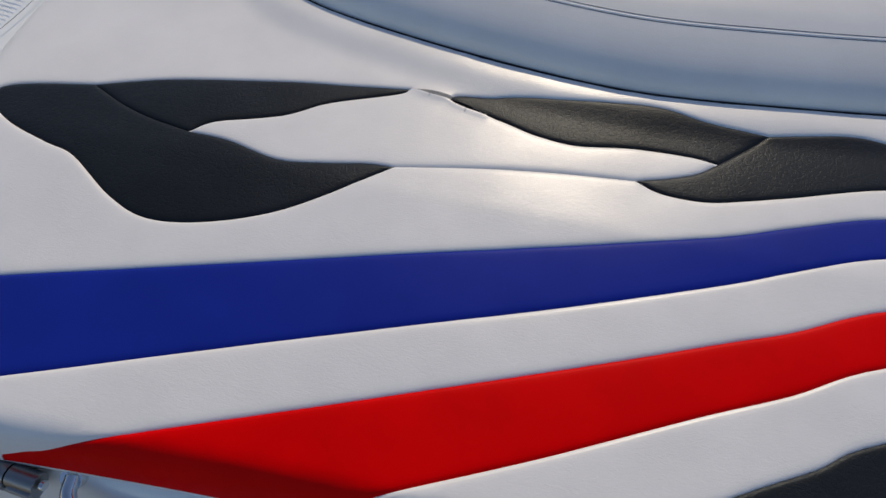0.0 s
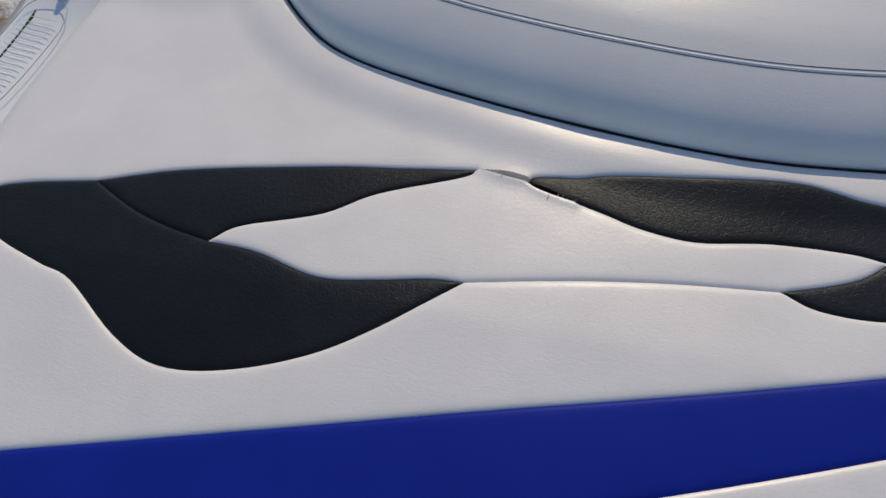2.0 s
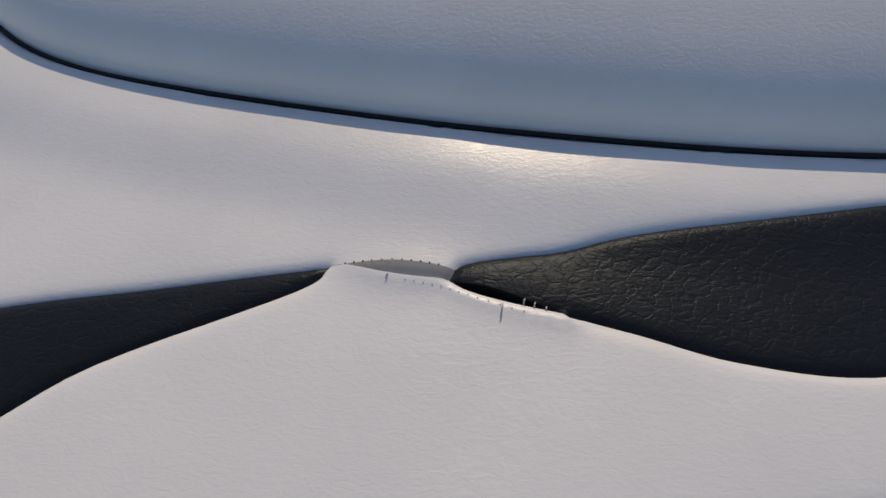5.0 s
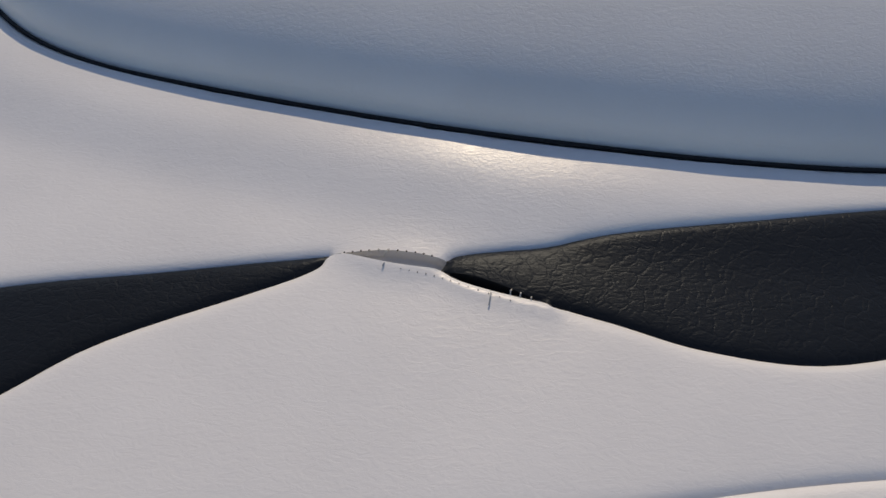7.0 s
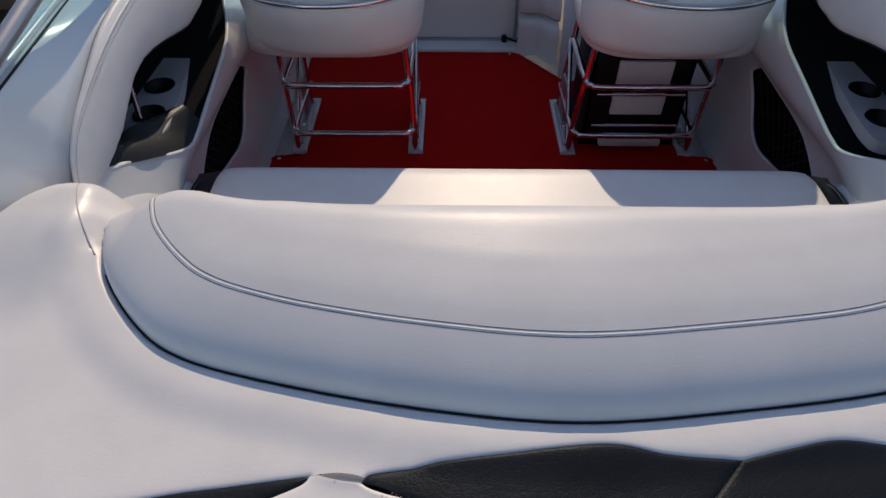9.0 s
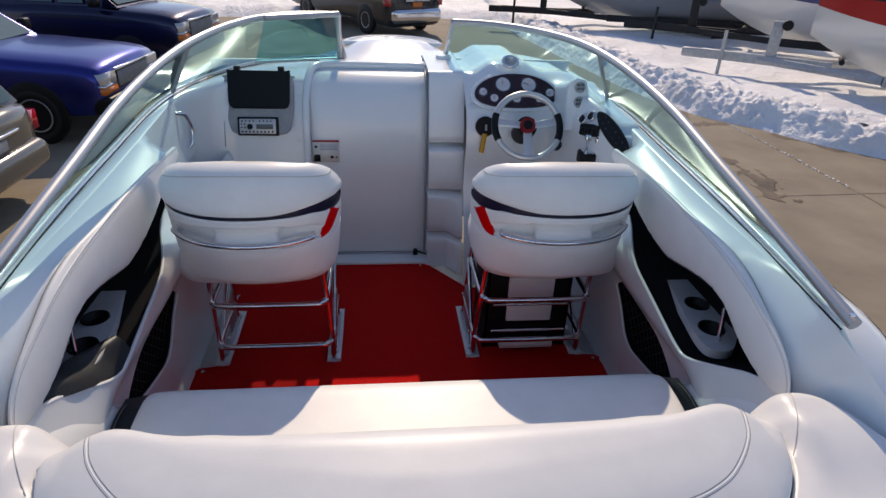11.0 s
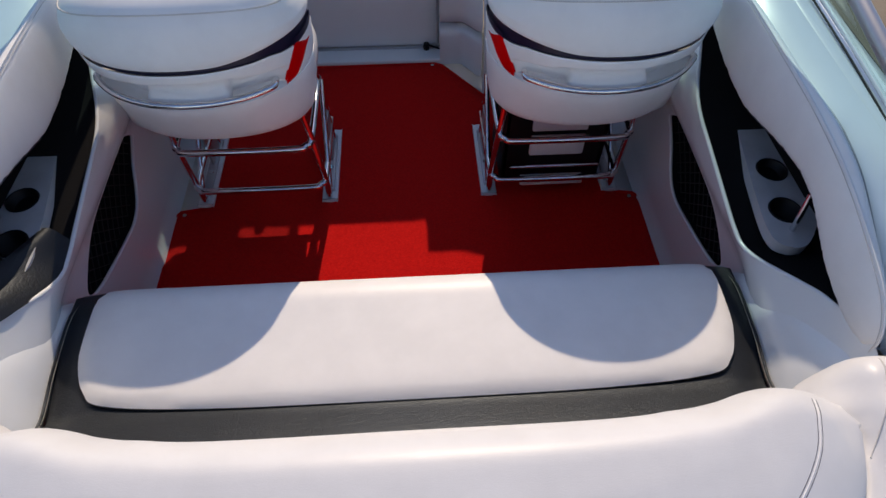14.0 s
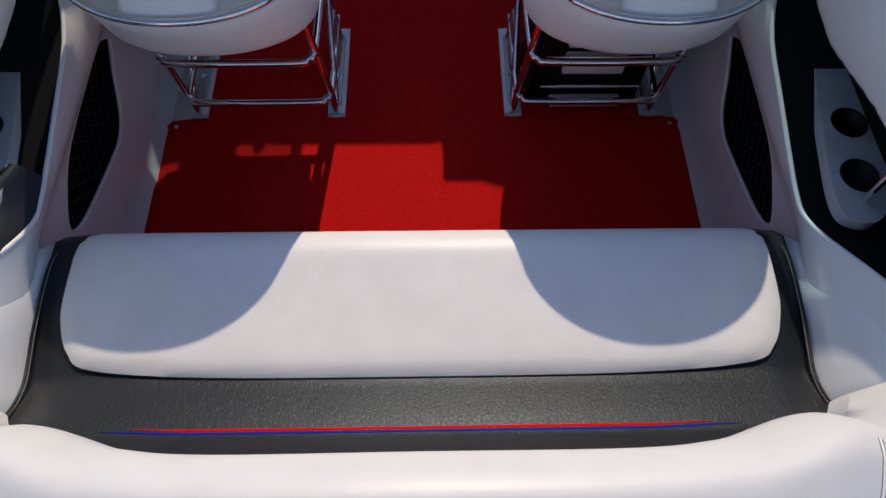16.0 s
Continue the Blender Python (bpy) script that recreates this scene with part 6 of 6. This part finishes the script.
pts = np.c_[gx.ravel(), gy.ravel()]
soak = np.max([1 - away(pts, np.array(l)) / w for l, w in RUNS], axis=0)
near = soak > -2.2
rag = np.zeros(len(pts))
rag[near] = [noise.noise(Vector((x * 5.0, y * 3.2, 1.7))) * 1.5 + noise.noise(Vector((x * 14.0, y * 8.0, 4.1))) * 0.9 for x, y in pts[near]]
wet = (near & (soak + rag > 0.15)).reshape(gx.shape)
vid, wv, wf = {}, [], []
for a, b in np.argwhere(wet):
    quad = []
    for k in ((a, b), (a + 1, b), (a + 1, b + 1), (a, b + 1)):
        if k not in vid:
            vid[k] = len(wv)
            wv.append((3.5 + step * (k[0] - 0.5), 5.1 + step * (k[1] - 0.5), GZ + 0.004))
        quad.append(vid[k])
    wf.append(tuple(quad))
tagged(part("damp_patch", data("damp_patch", wv, wf, WET, False)), "dark damp patches of melt water on the concrete", "puddle", kind="structure")
for a, b in (((3.0, 5.24), (9.0, 5.57)), ((5.69, 8.5), (5.82, 3.0)), ((2.4, 2.45), (6.0, 2.2)), ((3.9, 8.29), (5.75, 8.37))):
    k = np.linspace(0, 1, 30)[:, None]
    rs = np.random.RandomState(int(a[0] * 10))
    pts = np.array(a) + (np.array(b) - np.array(a)) * k + rs.uniform(-0.008, 0.008, (30, 2))
    nrm = np.array((-(b[1] - a[1]), b[0] - a[0]))
    nrm = nrm / np.linalg.norm(nrm) * 0.006
    v = [(*(p + nrm), GZ + 0.003) for p in pts] + [(*(p - nrm), GZ + 0.003) for p in pts]
    tagged(part("crack", data("crack", v, grid_faces(2, 30), WET, False)), "dark crack in the concrete", "crack", "ground cracks", "structure")


# crumbs of snow along a joint of the concrete
rs = np.random.RandomState(5)
crumbs = []
for k in range(130):
    t = rs.uniform(0, 1)
    x, y = 5.69 + 0.08 * t + rs.normal(0, 0.012), 8.3 - 2.7 * t ** 1.3 + rs.normal(0, 0.02)
    r = rs.uniform(0.003, 0.014)
    crumbs.append(disc("crumb", (x, y, GZ), (rs.normal(0, 0.2), rs.normal(0, 0.2), 1), r, r * 0.8, SNOW, 7))
tagged(part("snow_crumbs", merged("snow_crumbs", crumbs, SNOW)), "crumbs of snow along a concrete joint", "snow", kind="stuff")


def heap(name, pts, width, height, seed, label, mat=SNOW, n=150, m=22, flat=0.0):
    """A lumpy bank along a line; flat: how far it goes on level behind the crest."""
    c = spline(pts, max(2, n // (len(pts) - 1)))
    t = np.gradient(c, axis=0)
    t /= np.linalg.norm(t, axis=1)[:, None]
    nr = np.c_[t[:, 1], -t[:, 0]]
    v = []
    us = np.linspace(-1, 1, m)
    for i, (p, q) in enumerate(zip(c, nr)):
        for u in us:
            d = u * width if u < 0 else u * (width + flat)
            b = p + q * d
            h = height * (1 - smooth01(-u)) if u < 0 else height * (1 - 0.5 * smooth01(u))
            if u > 0.96:
                h = -0.05
            k = 0.5 + 0.5 * noise.fractal(Vector((b[0] * 1.3 + seed, b[1] * 1.3, 0)), 1.0, 2.0, 5)
            l = noise.fractal(Vector((b[0] * 5.5, b[1] * 5.5, seed)), 0.75, 2.1, 5)
            edge = smooth01((u + 1) / 0.25)
            v.append((b[0], b[1], GZ - 0.03 + (h * (0.55 + 0.7 * k) + (0.09 * l + 0.02) * min(1, 6 * h)) * edge))
    return tagged(part(name, data(name, v, grid_faces(len(c), m), mat)), label, "snow", kind="stuff")


heap("snow_bank", [(20, 1.0), (12, 4.2), (9.0, 5.8), (7.25, 7.15), (6.4, 8.35), (5.75, 9.2), (5.35, 10.6), (5.15, 12.0), (4.85, 14.5), (4.4, 20), (4.0, 30)], 0.55, 0.40, 3.1, "lumpy ploughed snow bank along the concrete", n=420, m=64, flat=0.9)
# level snow behind the bank
v, gx, gy = [], np.linspace(0, 1, 60), np.linspace(0, 1, 60)
edge_line = spline([(4.3, 40), (4.7, 20), (5.15, 14.5), (5.45, 12.0), (5.65, 10.7), (6.05, 9.35), (6.7, 8.5), (7.5, 7.35), (9.2, 6.0), (12.2, 4.4), (23, 0.3)], 8)
far_line = np.array([(12.0 + 50 * t, 60 - 50 * t) for t in np.linspace(0, 1, len(edge_line))])
for t in np.linspace(0, 1, 40) ** 1.6:
    for p, q in zip(edge_line, far_line):
        b = p + (q - p) * t
        v.append((b[0], b[1], GZ + 0.26 + 0.10 * noise.fractal(Vector((b[0] * 0.6, b[1] * 0.6, 1)), 1.0, 2.0, 4)))
tagged(part("snow_field", data("snow_field", v, grid_faces(40, len(edge_line)), SNOW)), "level snow beside the boatyard", "snow", kind="stuff")
heap("snow_strip", [(-9, 24.5), (-2, 26), (6, 26.5), (14, 27)], 1.6, 0.5, 7.7, "snow strip along the far side of the yard", n=120, m=20, flat=4.0)
for i, (c, rx, ry) in enumerate((((-3.05, 0.55), 0.55, 0.40), ((-3.75, 0.75), 0.55, 0.32), ((-3.2, 1.5), 0.7, 0.22), ((-2.7, -0.15), 0.6, 0.20), ((-3.9, 1.9), 0.8, 0.3))):
    v, n = [], 26
    rs = np.random.RandomState(40 + i)
    ph = rs.uniform(0, 6.28, 6)
    for k in np.linspace(0, 1, 9):
        for a in np.linspace(0, 2 * math.pi, 48, endpoint=False):
            w = 1 + 0.22 * sum(math.sin((j + 2) * a + ph[j]) for j in range(6)) / 2
            x, y = c[0] + rx * w * k * math.cos(a), c[1] + ry * w * k * math.sin(a)
            v.append((x, y, GZ + 0.002 + 0.035 * (1 - k ** 3) * (0.7 + 0.6 * noise.noise(Vector((x * 5, y * 5, i))))))
    tagged(part("ice_patch", data("ice_patch", v, grid_faces(9, 48, True), ICE)), "dirty trodden ice on the yard", "ice", "ice patches", "stuff")


def paint(name, color, rough=0.22, metal=0.15):
    m = material(name, color, rough, metal, 0.45)
    relief(m, [("noise", 60.0, 0.03, 0.001)])
    return m


CARGLASS = material("dark_car_glass", (0.10, 0.17, 0.19), 0.015, 0.0, 0.0, 0.12)
LAMP = material("lamp_lens", (0.60, 0.60, 0.58), 0.12, 0.2, 0.8)
AMBER = material("amber_lens", (0.65, 0.16, 0.01), 0.2, coat=0.6)
REDLENS = material("red_lens", (0.45, 0.01, 0.02), 0.15, coat=0.8)


def vehicle(name, at, heading, length, width, height, kind, col, label, bed=False):
    """A car or pickup: +x is its nose. Profile stations along its length, rounded sections."""
    M = Matrix.Translation((at[0], at[1], GZ)) @ Matrix.Rotation(radians(heading), 4, "Z")
    v0 = thing(name, (at[0], at[1], GZ), label, "car" if not bed else "pickup truck", "parked vehicles")
    L, W = length, width / 2
    sill = 0.32
    # body below the belt line
    st = [(-0.5, 0.50, 0.40, 0.50), (-0.498, 0.68, 0.34, 0.555), (-0.490, 0.83, 0.28, 0.595), (-0.474, 0.925, 0.26, 0.615), (-0.44, 0.98, 0.26, 0.622), (-0.35, 1.0, sill, 0.625), (0.0, 1.0, sill, 0.625), (0.22, 1.0, sill, 0.62), (0.30, 0.995, sill, 0.605), (0.42, 0.985, 0.33, 0.585), (0.465, 0.970, 0.34, 0.565), (0.482, 0.955, 0.36, 0.550), (0.492, 0.935, 0.38, 0.530), (0.498, 0.89, 0.42, 0.500), (0.5, 0.80, 0.46, 0.46)]
    v = []
    for x, w, lo, hi in st:
        hi *= height
        for yy, zz in ((0.0, lo), (0.80, lo), (0.97, lo + 0.05), (1.0, lo + 0.2), (1.0, hi - 0.16), (0.975, hi - 0.05), (0.90, hi - 0.005), (0.5, hi + 0.025), (0.0, hi + 0.035)):
            v.append((x * L, W * w * yy, zz))
        for yy, zz in ((0.5, hi + 0.025), (0.90, hi - 0.005), (0.975, hi - 0.05), (1.0, hi - 0.16), (1.0, lo + 0.2), (0.97, lo + 0.05), (0.80, lo)):
            v.append((x * L, -W * w * yy, zz))
    n = 16
    f = grid_faces(len(st), n, True) + [tuple(range(n)), tuple(range((len(st) - 1) * n, len(st) * n))]
    part("body", moved(data("body", v, f, col, sharp=50), M), v0)
    # cabin
    c0, c1 = (-0.10, 0.30) if bed else (-0.46, 0.17)
    r0, r1 = (-0.05, 0.14) if bed else (-0.40, 0.0)
    zb, zt = height * 0.615, height
    cab = []
    for (x, z, w) in ((c0, zb, 0.93), (r0, zt - 0.06, 0.76), (r0 + 0.02, zt, 0.68), (r1 - 0.03, zt, 0.68), (r1, zt - 0.06, 0.74), (c1, zb, 0.90)):
        cab += [(x * L, W * w * k, z) for k in (-1, -0.5, 0, 0.5, 1)]
    fcs = grid_faces(6, 5)
    for sd in (0, 4):
        fcs.append(tuple(i * 5 + sd for i in range(6)))
    part("cabin", moved(data("cabin", cab, fcs, col, sharp=35), M), v0)
    for (xa, za, wa), (xb, zb2, wb), nm in (((c1, zb, 0.90), (r1, zt - 0.06, 0.74), "windscreen"), ((c0, zb, 0.93), (r0, zt - 0.06, 0.76), "rear_window")):
        q = []
        sgn = 0.018 if nm == "windscreen" else -0.018
        for t in (0.06, 0.95):
            for k in np.linspace(-0.92, 0.92, 7):
                q.append(((xa + (xb - xa) * t) * L + sgn, W * (wa + (wb - wa) * t) * k, za + (zb2 - za) * t + 0.012))
        part(nm, moved(data(nm, q, grid_faces(2, 7), CARGLASS), M), v0, "tinted glass")
    for sd in (-1, 1):
        spans = [(c0 + 0.06, (c0 + c1) / 2 - 0.01), ((c0 + c1) / 2 + 0.01, c1 - 0.10)]
        for xa, xb in spans:
            def top(x):
                return min(max(x, r0 + 0.01), r1 - 0.01)
            q = []
            for t, w in ((0.08, 0.93), (0.80, 0.79)):
                for k in np.linspace(0, 1, 5):
                    x = xa + (xb - xa) * k
                    x = x + (top(x) - x) * t
                    q.append((x * L, sd * (W * w + 0.012), zb + (zt - zb) * t))
            part("side_window", moved(data("side_window", q, grid_faces(2, 5), CARGLASS), M), v0, "tinted glass")
        part("mirror", moved(box("mirror", (c1 * L - 0.35, sd * (W + 0.03), zb + 0.03), (c1 * L - 0.22, sd * (W + 0.20), zb + 0.20), BLACK, 0.03), M), v0)
        part("headlight", moved(box("headlight", (0.470 * L, sd * W * 0.55, 0.435 * height), (0.502 * L, sd * W * 0.935, 0.510 * height), LAMP, 0.03, 3), M), v0, "clear headlight")
        part("chrome_strip", moved(box("chrome_strip", (0.474 * L, sd * W * 0.55, 0.415 * height), (0.504 * L, sd * W * 0.945, 0.432 * height), CHROME, 0.008), M), v0, "bright strip under the headlight")
        part("indicator", moved(box("indicator", (0.472 * L, sd * W * 0.55, 0.365 * height), (0.503 * L, sd * W * 0.94, 0.412 * height), AMBER, 0.02), M), v0, "amber indicator")
        part("tail_light", moved(box("tail_light", (-0.488 * L, sd * W * 0.72, 0.43 * height), (-0.440 * L, sd * W * 0.965, 0.56 * height), REDLENS, 0.05, 4), M), v0, "red tail light")
    grille = part("grille", moved(box("grille", (0.475 * L, -W * 0.53, 0.37 * height), (0.501 * L, W * 0.53, 0.505 * height), BLACK, 0.02), M), v0, "dark grille")
    for k in np.linspace(-0.48, 0.48, 17):
        part("rib", moved(box("rib", (0.498 * L, W * k - 0.008, 0.385 * height), (0.505 * L, W * k + 0.008, 0.495 * height), GREY, 0.003, 1), M), grille)
    part("chrome_strip", moved(box("chrome_strip", (0.492 * L, -W * 0.53, 0.505 * height), (0.506 * L, W * 0.53, 0.520 * height), CHROME, 0.008), M), v0, "bright strip over the grille")
    part("bumper", moved(box("bumper", (0.46 * L, -W * 0.96, 0.22 * height), (0.515 * L, W * 0.96, 0.35 * height), GREY if bed else BLACK, 0.05, 4), M), v0, "front bumper")
    part("bumper", moved(box("bumper", (-0.520 * L, -W * 0.84, 0.20 * height), (-0.43 * L, W * 0.84, 0.40 * height), CHROME if bed else col, 0.11, 6), M), v0, "rear bumper")
    part("trim_bar", moved(box("trim_bar", (-0.508 * L, -W * 0.42, 0.500 * height), (-0.492 * L, W * 0.42, 0.522 * height), CHROME, 0.012, 3), M), v0, "chrome trim bar")
    part("plate", moved(box("plate", (-0.505 * L, -0.16, 0.42 * height), (-0.497 * L, 0.16, 0.485 * height), AMBER if bed else GREY, 0.004), M), v0, "blank number plate")
    for x in (-0.30, 0.32):
        for sd in (-1, 1):
            r = 0.37
            c = (x * L, sd * (W - 0.07), r)
            tyre = part("tyre", moved(ring("tyre", c, (0, 1, 0), r - 0.085, 0.088, RUBBER, 28), M), v0)
            part("rim", moved(disc("rim", (c[0], c[1] + sd * 0.02, r), (0, sd, 0), 0.225, 0.06, ALU, 20, 0.02), M), tyre, "silver wheel rim")
            part("wheel_arch", moved(disc("wheel_arch", (c[0], sd * (W - 0.05), r + 0.02), (0, sd, 0), r + 0.04, 0.056, BLACK, 28), M), v0, "dark wheel arch")
    return v0


NAVYP, BLACKP, GREYP, GREENP = paint("dark_blue_paint", (0.020, 0.034, 0.24), 0.28, 0.80), paint("blue_black_paint", (0.008, 0.012, 0.050), 0.24, 0.6), paint("champagne_paint", (0.12, 0.112, 0.10)), paint("dark_grey_paint", (0.018, 0.022, 0.024))
vehicle("parked_suv", (-5.95, 8.2), -4, 5.0, 1.85, 1.75, "suv", NAVYP, "dark blue sport utility car parked on the yard")
vehicle("parked_pickup", (-6.1, 12.1), -8, 5.4, 1.95, 2.0, "truck", BLACKP, "blue-black pickup parked beside another car", True)
vehicle("parked_wagon", (-5.95, 5.0), 178, 4.6, 1.8, 1.5, "suv", GREYP, "champagne grey car parked with its tail to the boat")
vehicle("far_pickup", (-0.5, 19.1), 124, 5.5, 1.95, 1.85, "truck", GREENP, "dark grey pickup standing across the yard", True)


GALV = material("galvanised_steel", (0.42, 0.43, 0.44), 0.5, 0.35)
shaded_colour(GALV, (0.36, 0.37, 0.38), (0.48, 0.49, 0.50), 12.0)


def yard_boat(at, heading, length, beam, height, lift, hullmat, stripe, label, cover=None, steel=None):
    steel = steel or GALV
    M = Matrix.Translation((at[0], at[1], GZ + lift)) @ Matrix.Rotation(radians(heading), 4, "Z")
    b = thing("yard_boat", (at[0], at[1], GZ), label, "boat", "boats in the yard")
    xs = np.linspace(0, 1, 26)
    def ringrow(x):
        w = beam / 2 * (1 - max(0, (x - 0.45) / 0.55) ** 2.4)
        keel = height * 0.55 * max(0, (x - 0.6) / 0.4) ** 2.2
        sheer = height * (1 + 0.12 * x * x)
        return [(x * length, w * k, keel + (sheer - keel) * h) for k, h in ((0.0, 0), (0.45, 0.16), (0.80, 0.34), (0.93, 0.62), (0.96, 0.68), (1.0, 1.0))], sheer, w
    for sd in (-1, 1):
        rows = [[(p[0], sd * p[1], p[2]) for p in ringrow(x)[0]] for x in xs]
        part("hull", moved(data("hull", [q for r in rows for q in r[:5]], grid_faces(26, 5), hullmat), M), b)
        part("topside", moved(data("topside", [q for r in rows for q in r[4:]], grid_faces(26, 2), stripe), M), b, "coloured topside band")
    dk = []
    for x in xs:
        _, sh, w = ringrow(x)
        dk += [(x * length, w * k, sh + (0.55 if cover else 0.10) * (1 - k * k) * min(1, (1 - x) * 4, x * 6 + 0.2)) for k in np.linspace(-1, 1, 9)]
    part("cover" if cover else "deck", moved(data("deck", dk, grid_faces(26, 9), cover or GEL), M), b)
    tr = [ringrow(0)[0], ]
    t = [(0, sd * p[1], p[2]) for sd in (1,) for p in tr[0]] + [(0, -p[1], p[2]) for p in tr[0][::-1]]
    part("transom", moved(data("transom", t, [tuple(range(len(t)))], hullmat), M), b)
    part("rub_rail", moved(tube([(x * length, ringrow(x)[2], ringrow(x)[1]) for x in xs] + [(x * length, -ringrow(x)[2], ringrow(x)[1]) for x in xs[::-1]], 0.03, RUBBER, "rub_rail", 6, 1), M), b, "dark rub rail")
    # trailer
    tl = thing("boat_trailer", (at[0], at[1], GZ), "galvanised boat trailer with a tongue and winch post", "trailer", "boat trailers")
    zb = 0.55 - lift
    for sd in (-1, 1):
        part("beam", moved(box("beam", (0.1 * length, sd * beam * 0.36 - 0.04, zb - 0.04), (0.80 * length, sd * beam * 0.36 + 0.04, zb + 0.14), steel, 0.01), M), tl)
        part("bunk", moved(box("bunk", (0.1 * length, sd * beam * 0.26 - 0.04, zb + 0.02), (0.6 * length, sd * beam * 0.26 + 0.04, zb + 0.12), RUBBER, 0.01), M), tl)
        c = (0.30 * length, sd * beam * 0.44, 0.32 - lift)
        part("tyre", moved(ring("tyre", c, (0, 1, 0), 0.24, 0.085, RUBBER, 22), M), tl)
        part("rim", moved(disc("rim", c, (0, sd, 0), 0.17, 0.05, steel, 16), M), tl)
        part("arm", moved(tube([(0.80 * length, sd * beam * 0.36, zb + 0.06), (1.12 * length, 0, zb + 0.06)], 0.08, steel, "arm", 6, 1), M), tl)
    part("tongue", moved(box("tongue", (0.92 * length, -0.07, zb - 0.03), (1.28 * length, 0.07, zb + 0.15), steel, 0.01), M), tl)
    part("winch_post", moved(box("winch_post", (1.07 * length, -0.06, zb + 0.1), (1.10 * length, 0.06, zb + 0.80), steel, 0.01), M), tl)
    part("winch", moved(disc("winch", (1.06 * length, 0.1, zb + 0.75), (0, 1, 0), 0.10, 0.10, BLACK, 14), M), tl)
    part("jack", moved(tube([(1.22 * length, 0.12, -lift + 0.05), (1.22 * length, 0.12, zb + 0.55)], 0.035, steel, "jack", 8, 1), M), tl)
    part("coupler", moved(box("coupler", (1.27 * length, -0.08, zb - 0.04), (1.34 * length, 0.08, zb + 0.14), steel, 0.03), M), tl)
    # axle added in black to darken the hull's shaded underside
    part("axle", moved(box("axle", (0.28 * length, -beam * 0.42, 0.28 - lift), (0.32 * length, beam * 0.42, 0.36 - lift), RUBBER, 0.01), M), tl, "axle, black for the shade under the hull")
    part("keel_roller", moved(tube([(0.90 * length, -0.25, zb + 0.2), (0.90 * length, 0.25, zb + 0.2)], 0.05, RUBBER, "keel_roller", 10, 1), M), tl, "black keel roller")
    return b


HULL_W, HULL_R = paint("white_hull", (0.70, 0.70, 0.68)), paint("red_topside", (0.45, 0.02, 0.02))
HULL_B = paint("blue_topside", (0.06, 0.08, 0.20))
TARP = material("grey_blue_tarp", (0.16, 0.20, 0.27), 0.7)
relief(TARP, [("noise", 5.0, 0.7, 0.06), ("noise", 60.0, 0.3, 0.01)])
yard_boat((13.5, 6.6), 144, 6.6, 2.4, 1.35, 0.42, HULL_W, HULL_R, "white boat with a red topside on a trailer")
yard_boat((14.4, 11.2), 148, 6.8, 2.4, 1.45, 0.45, HULL_W, HULL_B, "white boat with a dark blue topside on a trailer", None, RUBBER)
yard_boat((11.8, 16.6), 165, 6.5, 2.4, 1.1, 0.45, paint("grey_hull", (0.30, 0.31, 0.33)), TARP, "covered boat under a grey-blue tarpaulin", TARP, RUBBER)
